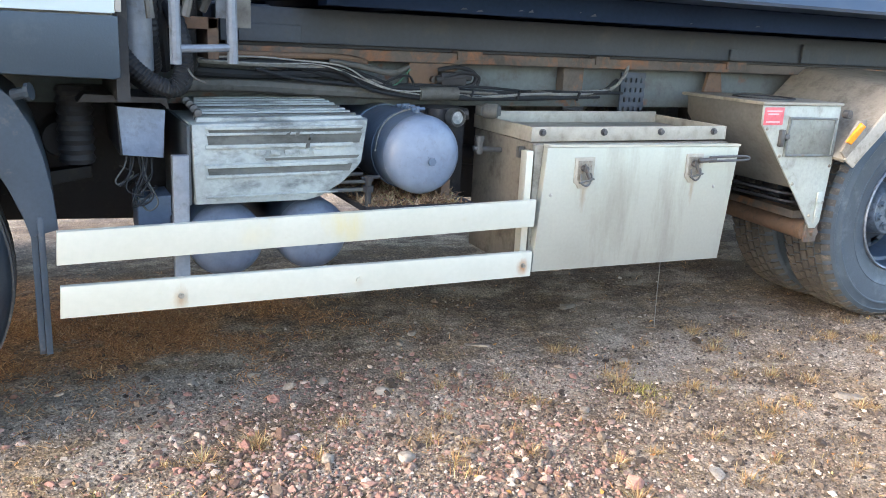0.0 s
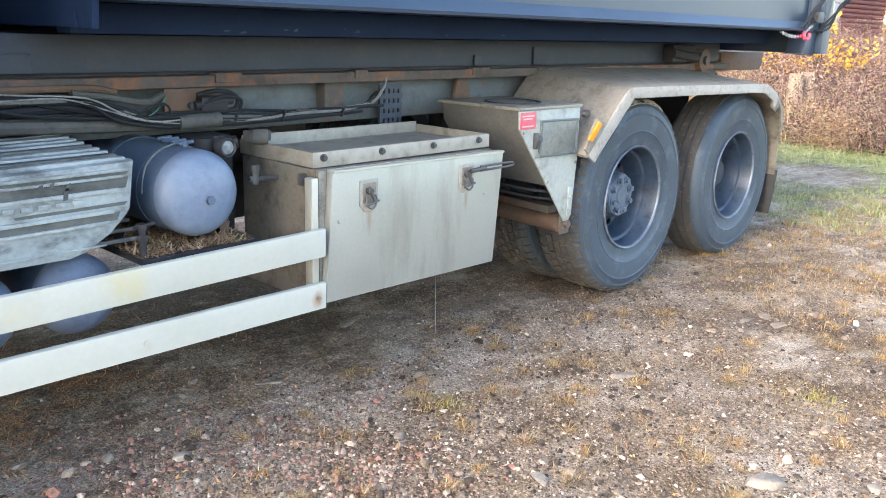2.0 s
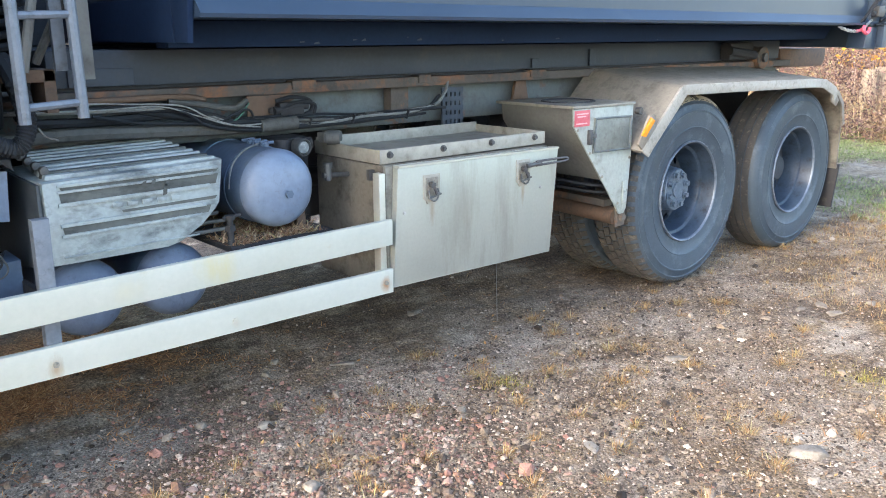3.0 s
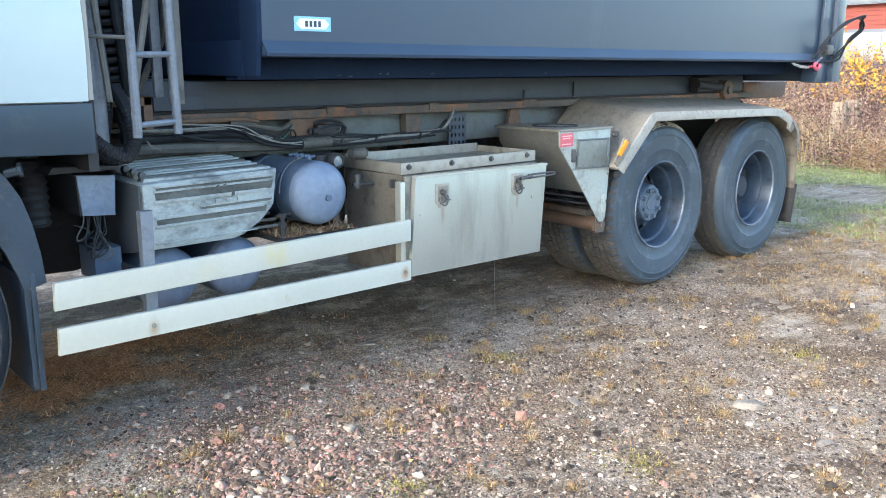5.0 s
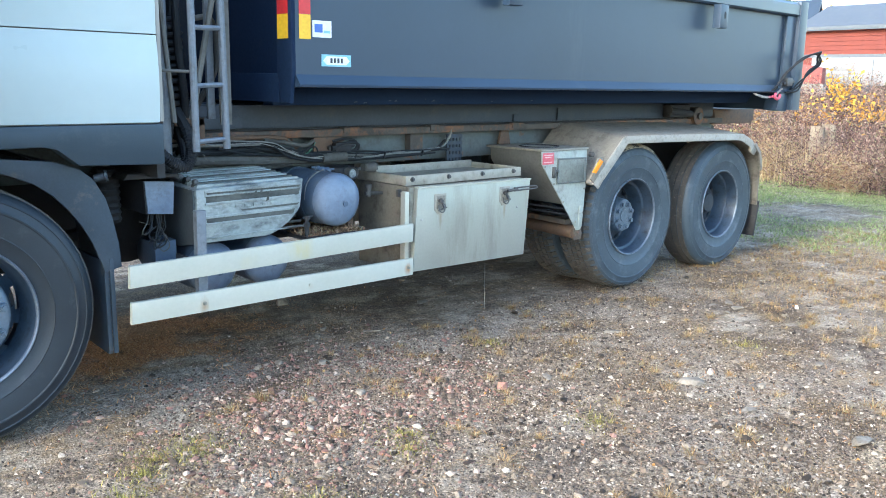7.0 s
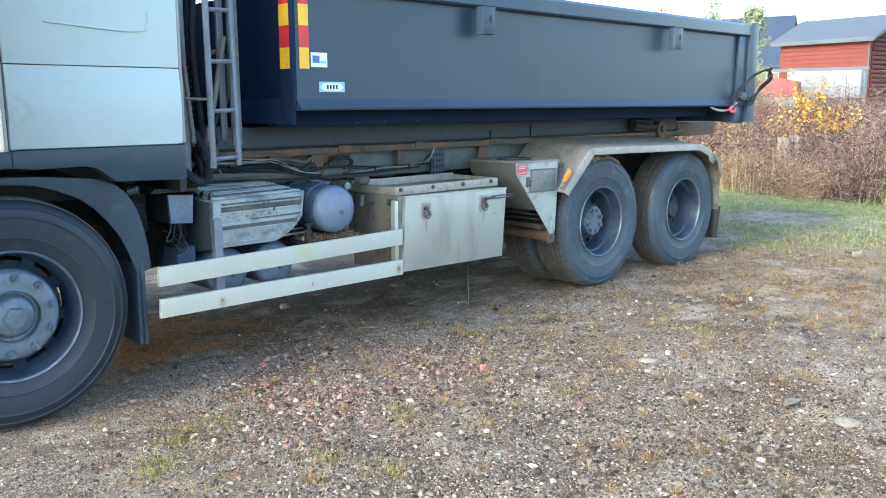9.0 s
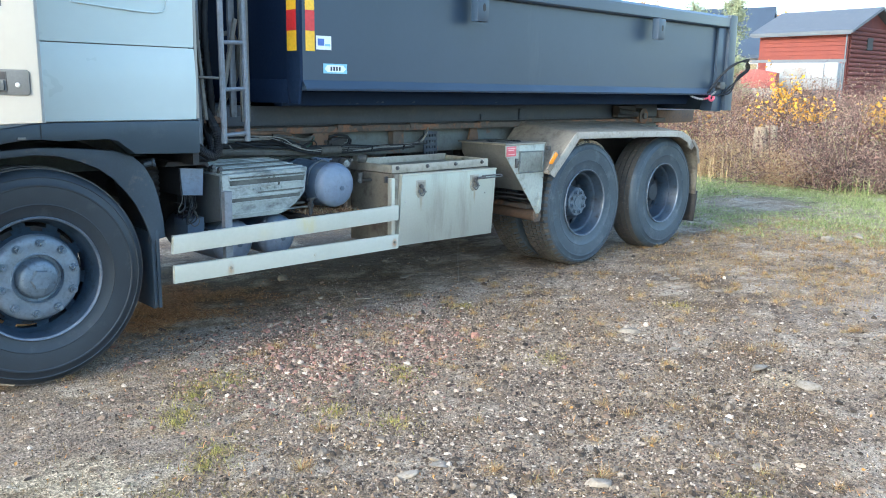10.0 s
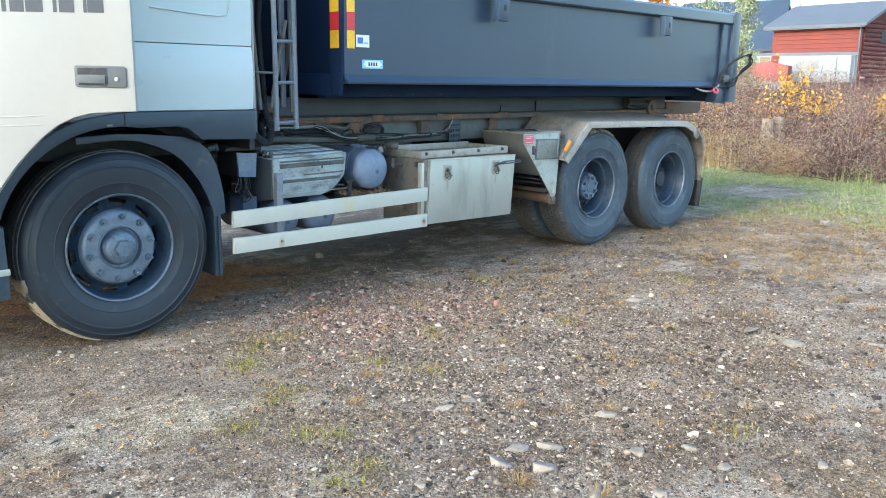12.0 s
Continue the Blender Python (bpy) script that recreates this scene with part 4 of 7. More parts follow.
for i in range(8):
    x, drop, out = 0.838 + 0.010 * i, rnd.uniform(0.07, 0.19), rnd.uniform(-0.05, 0.06)
    pts = [(x, 0.235, 0.848), (x + 0.3 * out, 0.225, 0.848 - 0.45 * drop), (x + out, 0.215, 0.848 - 0.85 * drop), (x + 0.5 * out + rnd.uniform(-0.04, 0.04), 0.22, 0.848 - drop),
           (x - 0.4 * out, 0.24, 0.848 - 0.7 * drop), (x + rnd.uniform(-0.03, 0.05), 0.30, 0.848 - rnd.uniform(0.5, 1.2) * drop)]
    part("cable", hose(B(), pts, rnd.choice((0.0022, 0.0028, 0.0034)), 6, 6), HOSE if i % 4 else GREY_HOSE, bx)

# battery cover --------------------------------------------------------
CF = 0.118  # the cover's front face
cover_face = [(1.020, 0.693), (1.378, 0.694), (1.425, 0.706), (1.500, 0.750), (1.552, 0.800), (1.566, 0.820), (1.586, 0.962), (1.012, 0.946)]
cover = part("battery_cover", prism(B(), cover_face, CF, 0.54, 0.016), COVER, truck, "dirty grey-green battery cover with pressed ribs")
# grooves are thin dark strips laid on the face
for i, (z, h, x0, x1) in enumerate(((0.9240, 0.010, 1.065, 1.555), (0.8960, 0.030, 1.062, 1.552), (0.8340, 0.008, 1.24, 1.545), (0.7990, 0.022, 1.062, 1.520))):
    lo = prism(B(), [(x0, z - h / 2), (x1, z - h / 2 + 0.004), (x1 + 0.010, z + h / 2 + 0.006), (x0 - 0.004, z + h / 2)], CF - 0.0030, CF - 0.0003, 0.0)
    part("groove", lo, COVER_DARK, cover, "dull dark strip drawn as a pressed groove", smooth=False)
for i, (z, h) in enumerate(((0.9330, 0.010), (0.9145, 0.008), (0.8760, 0.012), (0.8150, 0.012), (0.7830, 0.010), (0.7180, 0.006))):
    part("rib", prism(B(), [(1.052, z - h / 2), (1.560 - 0.016 * i, z - h / 2 + 0.005), (1.560 - 0.016 * i, z + h / 2 + 0.005), (1.052, z + h / 2)], CF - 0.0095, CF - 0.0005, 0.003), COVER, cover)
for i in range(9):
    y = CF + 0.030 + 0.044 * i
    part("top_rib", prism(B(), [(1.030 + 0.006 * i, 0.9470), (1.575 - 0.004 * i, 0.9590), (1.570 - 0.004 * i, 0.9700 + 0.004 * i), (1.036 + 0.006 * i, 0.9620 + 0.004 * i)], y, y + 0.028, 0.005), COVER_DARK if i in (1, 4) else COVER, cover)
for i in range(5):
    x = 1.222 + 0.047 * i
    part("lettering_bar", box(B(), x - 0.016, x + 0.016, CF - 0.0075, CF - 0.0004, 0.8480, 0.8640, 0.003), COVER, cover)
for x, z0, z1 in ((1.366, 0.868, 0.905), (1.374, 0.895, 0.918), (1.30, 0.908, 0.922), (1.33, 0.906, 0.924)):
    part("scrape", prism(B(), [(x, z0), (x + 0.014, z0 + 0.003), (x + 0.018, z1), (x + 0.006, z1 - 0.004)], CF - 0.0112, CF - 0.0098), COVER_DARK, cover, smooth=False)
# side plate in a much darker tone than the cover
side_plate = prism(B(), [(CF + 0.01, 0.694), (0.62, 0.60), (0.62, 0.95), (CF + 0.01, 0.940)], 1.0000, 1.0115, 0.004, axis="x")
part("cover_side", side_plate, BATTERY_SIDE, cover, "dark spotted side of the battery box")
for k in range(4):
    part("hinge", turned([(0.001, -0.012), (0.012, -0.010), (0.014, 0.0), (0.012, 0.012), (0.001, 0.013)], 12, (1.045, 0.19 + 0.075 * k, 0.972 + 0.006 * k)), DARK_STEEL, cover)
for k in range(3):
    part("bracket_strip", box(B(), 1.40, 1.62, CF + 0.03 + 0.05 * k, CF + 0.045 + 0.05 * k, 0.712 + 0.018 * k, 0.724 + 0.018 * k, 0.003), OLD_METAL, truck)
cock = B()
rod(cock, (1.575, 0.08, 0.676), (1.575, 0.08, 0.770), 0.011, 10)
rod(cock, (1.575, 0.08, 0.724), (1.575, 0.08, 0.745), 0.019, 6)
rod(cock, (1.575, 0.08, 0.762), (1.575, 0.08, 0.778), 0.017, 10)
rod(cock, (1.550, 0.08, 0.770), (1.615, 0.08, 0.774), 0.006, 8)
part("drain_cock", cock, BLACK, truck, "worn metal drain cock")
part("battery_tray", prism(B(), [(1.56, 0.655), (1.97, 0.655), (1.97, 0.675), (1.56, 0.675)], 0.055, 0.80, 0.004), BLACK, truck, "black tray below the tanks")


# air tanks ------------------------------------------------------------
def air_tank(x, y0, y1, z, r, label, straps):
    bm = B()
    lathe(bm, [(r * 0.99, 0.0), (r, 0.012), (r, y1 - y0), (r * 0.9, y1 - y0 + 0.03), (0.001, y1 - y0 + 0.05)], 40, (x, y0, z))
    tank = part("air_tank", bm, TANK, truck, label)
    end = B()
    dome = [(r * 1.004, 0.014), (r * 1.0, -0.004), (r * 0.96, -0.022), (r * 0.85, -0.038), (r * 0.65, -0.050), (r * 0.4, -0.057), (0.001, -0.060)]
    lathe(end, dome, 40, (x, y0, z))
    part("tank_end", end, TANK_END, tank, "pale blue domed tank end")
    plug = B()
    rod(plug, (x + 0.01, y0 - 0.054, z - 0.015), (x + 0.01, y0 - 0.066, z - 0.015), 0.011, 10)
    rod(plug, (x + 0.01, y0 - 0.065, z - 0.015), (x + 0.01, y0 - 0.071, z - 0.015), 0.015, 6)
    part("plug", plug, TANK, tank)
    for d in straps:
        st = B()
        lathe(st, [(r + 0.001, d), (r + 0.004, d), (r + 0.004, d + 0.03), (r + 0.001, d + 0.03)], 40, (x, y0, z))
        part("strap", st, TANK, tank)
    return tank


main_tank = air_tank(1.786, 0.125, 0.76, 0.838, 0.137, "blue-grey round air tank with cable ties", (0.12, 0.34))
air_tank(1.136, 0.24, 0.82, 0.549, 0.124, "blue-grey round air tank below the battery cover", ())
air_tank(1.430, 0.24, 0.82, 0.553, 0.124, "blue-grey round air tank below the battery cover", ())
for k in range(4):
    f = B()
    y = 0.20 + 0.045 * k
    rod(f, (1.795 + 0.006 * (k % 2), y, 0.968), (1.798, y, 0.992), 0.010, 8)
    rod(f, (1.775, y, 0.986), (1.825, y, 0.989), 0.006, 8)
    part("fitting", f, TANK, main_tank)
tie = B()
hose(tie, [(1.646, 0.21, 0.840), (1.668, 0.22, 0.915), (1.72, 0.23, 0.962), (1.79, 0.24, 0.984)], 0.003, 5, 5)
part("cable_tie", tie, WIRE, main_tank)

# ladder ----------------------------------------------------------------
lad = part("ladder", rod(B(), (0.952, -0.030, 1.130), (0.948, -0.03, 2.95), 0.016, 10), LADDER, truck, "grey steel access ladder behind the cab")
part("stile", rod(B(), (1.118, 0.012, 1.134), (1.100, 0.03, 2.95), 0.016, 10), LADDER, lad)
for z in (1.172, 1.408, 1.648, 1.894, 2.14, 2.386, 2.632):
    f = (z - 1.11) / 1.84
    part("rung", rod(B(), (0.952 - 0.004 * f, -0.030, z), (1.118 - 0.018 * f, 0.012 + 0.018 * f, z + 0.006), 0.011, 8), LADDER, lad)
post = part("hose_post", prism(B(), [(1.135, 1.235), (1.190, 1.235), (1.190, 2.75), (1.130, 2.75)], 0.09, 0.105, 0.003), BEIGE, truck, "beige plate that carries the hoses")
part("hose_post", prism(B(), [(1.095, 1.26), (1.130, 1.26), (1.130, 2.75), (1.090, 2.75)], 0.13, 0.15, 0.003), LADDER, truck)
rusty = B()
box(rusty, 0.955, 1.12, 0.22, 0.25, 1.225, 1.262, 0.004)
box(rusty, 1.085, 1.12, 0.22, 0.40, 1.135, 1.262, 0.004)
part("rusty_bracket", rusty, RUST_TUBE, truck, "rusty steel bracket behind the ladder")
for i, (x, y, r) in enumerate(((0.87, 0.10, 0.030), (0.91, 0.17, 0.028), (0.89, 0.28, 0.034), (0.95, 0.33, 0.026), (1.00, 0.20, 0.024), (1.03, 0.36, 0.03))):
    w = B()
    hose(w, [(x, y, 2.7), (x + 0.02, y, 2.2), (x - 0.02 + 0.02 * (i % 3), y + 0.02, 1.75), (x + 0.03, y + 0.03, 1.35), (x + 0.04, y + 0.06, 1.20), (x + 0.06, y + 0.16, 1.10)], r * 0.72, 10, 14, 0.16 if i % 2 == 0 else 0.0)
    part("coiled_hose", w, HOSE, truck, "black corrugated hose" if i % 2 == 0 else "black hose")
for a, b, r in (((1.00, 0.10, 1.26), (1.115, 0.10, 1.78), 0.014), ((0.84, 0.05, 1.47), (0.96, -0.02, 1.466), 0.007), ((0.90, 0.06, 1.25), (0.855, 0.06, 1.80), 0.012)):
    part("brace", rod(B(), a, b, r, 8), BEIGE, truck)
coil = B()
hose(coil, [(0.985 + 0.055 * math.cos(k * math.tau / 8), 0.30 + 0.055 * math.sin(k * math.tau / 8), 1.30 + 0.0042 * k) for k in range(96)], 0.0125, 8, 2)
part("coiled_air_line", coil, HOSE, truck, "black coiled air line behind the cab")
coil = B()
hose(coil, [(1.055 + 0.045 * math.cos(k * math.tau / 8), 0.40 + 0.045 * math.sin(k * math.tau / 8), 1.36 + 0.0040 * k) for k in range(80)], 0.011, 8, 2)
part("coiled_air_line", coil, HOSE, truck)
pale = B()
hose(pale, [(1.06, 0.16, 1.70), (1.13, 0.16, 1.705), (1.165, 0.17, 1.62), (1.160, 0.18, 1.48), (1.115, 0.20, 1.38), (1.075, 0.24, 1.28)], 0.013, 8, 6)
part("pale_hose", pale, GREY_HOSE, truck, "pale grey hose in a loose bow")
for pts, rad in (([(0.80, 0.13, 1.21), (0.84, 0.10, 1.13), (0.895, 0.09, 1.078), (0.955, 0.09, 1.056), (0.990, 0.10, 1.105), (0.995, 0.13, 1.19), (0.97, 0.2, 1.30)], 0.024),
                 ([(0.80, 0.26, 1.17), (0.85, 0.22, 1.09), (0.93, 0.20, 1.035), (1.01, 0.22, 1.05), (1.03, 0.27, 1.13), (1.02, 0.33, 1.24)], 0.018)):
    part("slack_hose", hose(B(), pts, rad, 10, 14, 0.12), HOSE, truck, "slack dusty ribbed rubber hose")
twig = B()
hose(twig, [(0.985, -0.02, 1.118), (1.00, -0.03, 1.095), (1.03, -0.035, 1.082)], 0.003, 5, 4)
part("wire_end", twig, GREY_HOSE, truck)

# chassis and hooklift frame --------------------------------------------
for y0, y1, near in ((0.56, 0.64, True), (WIDE - 0.64, WIDE - 0.56, False)):
    rail = part("chassis_rail", box(B(), -1.1, 6.20, y0, y1, 0.965, 1.135, 0.008), CHASSIS, truck, "grey chassis rail with rust patches")
    fl = B()
    ya, yb = (0.455, 0.70) if near else (WIDE - 0.70, WIDE - 0.455)
    box(fl, 0.84, 6.20, ya, yb, 1.1355, 1.176, 0.005)
    part("frame_flange", fl, RUST, truck, "rusty flange of the hooklift frame")
    part("hooklift_beam", box(B(), 1.18, 6.10, 0.50 if near else WIDE - 0.66, 0.66 if near else WIDE - 0.50, 1.188, 1.310, 0.006), FRAME, truck, "dark grey beam of the hooklift")
    # black strip fills the gap under the beam, standing for its shade
    strip = box(B(), 1.20, 6.10, 0.52 if near else WIDE - 0.60, 0.60 if near else WIDE - 0.52, 1.1765, 1.1875)
    part("gap_strip", strip, BLACK, truck, smooth=False)
for x, w in ((2.07, 0.11), (2.72, 0.07), (3.45, 0.12)):
    part("clamp", box(B(), x, x + w, 0.448, 0.50, 1.150, 1.184, 0.004), RUST, truck, "rusty clamp on the frame")
rust = B()
prism(rust, [(1.870, 1.052), (1.985, 1.052), (2.000, 1.085), (2.075, 1.110), (2.075, 1.134), (1.870, 1.134)], 0.452, 0.462, 0.003)
plate = part("rusty_plate", rust, RUST_TUBE, truck, "rusty bracket plate")
part("bolt", rod(B(), (1.97, 0.453, 1.075), (1.97, 0.435, 1.075), 0.014, 8), DARK_STEEL, plate)
# assumed arm, added to fill the gap behind the cab with dark
arm = part("assumed_hook_arm", box(B(), 1.16, 1.36, 0.95, 1.47, 1.32, 2.60, 0.02), FRAME, truck, "dark block added for an unseen hooklift arm")
part("arm_foot", box(B(), 1.15, 1.40, 0.661, WIDE - 0.661, 1.19, 1.318, 0.01), FRAME, arm)
part("rusty_plate", prism(B(), [(2.60, 1.02), (2.70, 1.02), (2.70, 1.134), (2.60, 1.134)], 0.500, 0.555, 0.004), RUST, truck)
hole_plate = B()
for k in range(5):
    box(hole_plate, 2.895 + 0.028 * k, 2.911 + 0.028 * k, 0.49, 0.502, 0.93, 1.12, 0.002)
for k in range(5):
    box(hole_plate, 2.893, 3.025, 0.4885, 0.4895, 0.93 + 0.042 * k, 0.953 + 0.042 * k)
part("bracket", hole_plate, BRACKET, truck, "dark blue perforated bracket")
part("bracket", prism(B(), [(3.36, 0.96), (3.50, 1.00), (3.47, 1.134), (3.40, 1.134)], 0.50, 0.52, 0.004), RUST_TUBE, truck)
for x, w, h in ((3.96, 0.05, 0.09), (1.24, 0.22, 0.06), (3.50, 0.05, 0.05)):
    part("stop_lug", box(B(), x, x + w, 0.485, 0.4995, 1.190, 1.190 + h, 0.004), FRAME, truck)
# plain block added to close the view under the truck
part("gearbox", prism(B(), [(-0.9, 0.55), (1.0, 0.48), (1.75, 0.60), (1.75, 0.94), (-0.9, 1.12)], 0.86, 1.56, 0.05), BLACK, truck, "plain black block added for engine and gearbox")
for x, r in ((X1, 0.075), (X2, 0.09), (X3, 0.08)):
    part("axle", rod(B(), (x, 0.32, HUBZ), (x, WIDE - 0.32, HUBZ), r, 14), BLACK, truck, "black axle beam")
part("differential", turned([(0.001, -0.20), (0.12, -0.19), (0.20, -0.08), (0.21, 0.0), (0.20, 0.08), (0.12, 0.19), (0.001, 0.20)], 24, (X2, WIDE / 2, HUBZ)), BLACK, truck)
part("drive_shaft", rod(B(), (1.75, WIDE / 2, 0.72), (X2 - 0.15, WIDE / 2, 0.54), 0.05, 12), BLACK, truck)
# dark box added to hide bright ground beyond the frame
part("under_frame_blocker", box(B(), 1.95, 2.75, 1.25, 1.75, 0.42, 0.92, 0.05), BLACK, truck, "dark box added under the frame to block the view through")
# black plate added so no light shows through between the wheels
part("bogie_blocker", prism(B(), [(3.45, 0.45), (3.8, 0.62), (5.2, 0.62), (5.95, 0.50), (5.95, 0.964), (3.45, 0.964)], 0.66, 0.74, 0.01), BLACK, truck, "black plate added behind the wheels to block light")
# unseen block, added to darken the ground under the truck
part("far_side_blocker", prism(B(), [(0.80, 0.36), (3.45, 0.36), (3.50, 0.40), (3.50, 1.0), (3.45, 1.04), (0.80, 1.04)], WIDE - 0.62, WIDE - 0.02, 0.03), ALU_DIRTY, truck, "unseen block added on the far side to keep light out")
part("leaf_spring", prism(B(), [(-0.75, 0.70), (0.0, 0.58), (0.75, 0.72), (0.75, 0.76), (0.0, 0.66), (-0.75, 0.74)], 0.52, 0.60, 0.006), BLACK, truck)
for k in range(9):
    ring = turned([(0.001, 0.0), (0.055, 0.0), (0.062, 0.012), (0.055, 0.024), (0.001, 0.024)], 18, (0.66, 0.45 + 0.026 * k, 0.86))
    part("bellows_ring", ring, BLACK, truck)
strut = B()
ribs = [(0.001, 0.80)] + [(0.048 + 0.008 * (k % 2), 0.80 + 0.015 * k) for k in range(17)] + [(0.001, 1.045)]
lathe(strut, [(r, z) for r, z in ribs], 16, (0, 0, 0))
for v in strut.verts:
    v.co = Vector((0.70 + v.co.x, 0.34 + v.co.z, v.co.y))
part("cab_spring", strut, BLACK, truck, "black ribbed cab spring")

# pipes and cables along the frame
lines = [
    ([(0.86, 0.46, 1.030), (1.2, 0.46, 1.040), (1.5, 0.45, 1.030), (1.80, 0.45, 1.020), (2.05, 0.46, 1.020)], 0.024, GREY_HOSE, "thick grey hose"),
    ([(0.90, 0.42, 1.128), (1.25, 0.42, 1.115), (1.60, 0.42, 1.105), (1.78, 0.42, 1.050), (1.95, 0.42, 1.035), (2.3, 0.43, 1.030), (2.75, 0.43, 1.045), (2.86, 0.44, 1.10), (2.90, 0.46, 1.15)], 0.007, WIRE, ""),
    ([(0.90, 0.43, 1.120), (1.30, 0.43, 1.122), (1.55, 0.42, 1.118), (1.70, 0.42, 1.080), (1.88, 0.42, 1.030), (2.2, 0.43, 1.022), (2.7, 0.43, 1.036), (2.84, 0.45, 1.09)], 0.008, HOSE, ""),
    ([(1.40, 0.43, 1.110), (1.58, 0.42, 1.100), (1.72, 0.41, 1.050), (1.92, 0.42, 1.040), (2.4, 0.43, 1.026), (2.78, 0.43, 1.040)], 0.010, HOSE, ""),
    ([(1.45, 0.44, 1.105), (1.60, 0.43, 1.075), (1.78, 0.42, 1.030), (1.98, 0.42, 1.012), (2.3, 0.43, 1.010), (2.6, 0.43, 1.018)], 0.012, HOSE, ""),
    ([(1.55, 0.43, 1.132), (1.66, 0.42, 1.118), (1.78, 0.41, 1.098), (1.86, 0.44, 1.118)], 0.011, GREY_HOSE, ""),
    ([(1.08, 0.44, 1.085), (1.30, 0.45, 1.078), (1.55, 0.45, 1.085), (1.68, 0.44, 1.06)], 0.016, HOSE, ""),
    ([(0.92, 0.45, 1.148), (1.30, 0.44, 1.146), (1.60, 0.45, 1.145), (1.70, 0.45, 1.128)], 0.012, RUST_TUBE, "rusty pipe"),
    ([(1.98, 0.43, 1.112), (2.05, 0.41, 1.125), (2.13, 0.42, 1.105), (2.13, 0.43, 1.06), (2.02, 0.42, 1.045)], 0.008, HOSE, ""),
    ([(2.00, 0.42, 1.085), (2.08, 0.41, 1.105), (2.15, 0.42, 1.09), (2.15, 0.43, 1.05)], 0.007, HOSE, ""),
    ([(1.02, 0.40, 1.128), (1.245, 0.40, 1.140), (1.39, 0.40, 1.134), (1.583, 0.40, 1.118), (1.69, 0.40, 1.068), (1.805, 0.40, 1.034), (1.98, 0.41, 1.036)], 0.0030, PALE_CABLE, "dirty white cable"),
    ([(1.10, 0.41, 1.122), (1.30, 0.41, 1.118), (1.50, 0.40, 1.120), (1.64, 0.40, 1.080), (1.76, 0.40, 1.040), (1.90, 0.41, 1.020)], 0.0024, PALE_CABLE, ""),
    ([(1.28, 0.41, 1.100), (1.42, 0.41, 1.070), (1.58, 0.41, 1.056), (1.72, 0.41, 1.046), (1.88, 0.42, 1.050)], 0.006, HOSE, ""),
    ([(1.50, 0.42, 1.125), (1.60, 0.40, 1.090), (1.68, 0.40, 1.042), (1.84, 0.41, 1.012), (2.02, 0.42, 1.004)], 0.006, HOSE, ""),
    ([(1.72, 0.42, 1.030), (1.78, 0.41, 1.072), (1.85, 0.41, 1.088), (1.87, 0.42, 1.050), (1.80, 0.41, 1.028)], 0.0045, HOSE, ""),
    ([(1.76, 0.42, 1.040), (1.81, 0.41, 1.062), (1.86, 0.42, 1.112)], 0.003, GREEN_WIRE, "thin green wire"),
]
for pts, r, mt, lb in lines:
    part("cable" if r < 0.012 else "pipe", hose(B(), pts, r, 8, 8), mt, truck, lb)
rnd = random.Random(11)
for k in range(10):
    z = 1.018 + 0.006 * (k % 4)
    pts = [(1.85 + rnd.uniform(-0.1, 0.2), 0.425, z + 0.02)]
    for x in (2.15, 2.4, 2.6):
        pts.append((x, 0.415 + rnd.uniform(0, 0.025), z + rnd.uniform(-0.012, 0.016)))
    pts.append((2.78 + rnd.uniform(-0.05, 0.08), 0.43, z + rnd.uniform(0.0, 0.04)))
    part("cable", hose(B(), pts, rnd.choice((0.003, 0.004, 0.006)), 6, 6), rnd.choice((HOSE, HOSE, HOSE, WIRE, GREY_HOSE)), truck)
for x in (2.12, 2.33, 2.62):
    part("cable_clip", rod(B(), (x, 0.42, 1.004), (x + 0.006, 0.41, 1.040), 0.006, 6), HOSE, truck)
valve = B()
box(valve, 1.99, 2.10, 0.415, 0.47, 1.055, 1.105, 0.01)
rod(valve, (1.97, 0.43, 1.075), (2.12, 0.43, 1.090), 0.016, 10)
part("valve_block", valve, BLACK, truck, "dark valve block with hoses")
part("pipe_sleeve", rod(B(), (1.90, 0.42, 1.022), (2.06, 0.42, 1.026), 0.026, 12), GREY_HOSE, truck)
lamp = B()
lathe(lamp, [(0.001, -0.010), (0.022, -0.008), (0.027, 0.0), (0.027, 0.05), (0.001, 0.055)], 20, (1.979, 0.25, 0.951))
reflector = part("round_reflector", lamp, LENS, truck, "round cloudy reflector")
part("reflector_rim", turned([(0.026, -0.006), (0.030, -0.013), (0.034, -0.006), (0.034, 0.03), (0.026, 0.03)], 24, (1.979, 0.25, 0.951)), OLD_METAL, reflector)
mess = B()
rod(mess, (1.93, 0.32, 0.70), (1.93, 0.32, 0.98), 0.04, 12)
box(mess, 1.90, 2.06, 0.34, 0.46, 0.62, 0.98, 0.01)
rod(mess, (1.88, 0.35, 0.93), (2.05, 0.30, 0.96), 0.022, 10)
part("filter_unit", mess, BLACK, truck, "black filter unit between tank and box")
pump = B()
rod(pump, (2.12, 0.30, 0.972), (2.16, 0.27, 0.972), 0.028, 12)
box(pump, 2.10, 2.19, 0.29, 0.34, 0.952, 0.992, 0.008)
part("lift_pump", pump, GREY_HOSE, truck)
tap = B()
rod(tap, (2.052, 0.20, 0.825), (2.052, 0.20, 0.872), 0.014, 10)
rod(tap, (2.052, 0.20, 0.872), (2.052, 0.20, 0.892), 0.019, 10)
rod(tap, (2.03, 0.20, 0.845), (2.145, 0.20, 0.838), 0.010, 8)
part("air_coupling", tap, OLD_METAL, truck, "worn metal air coupling")
rb = B()
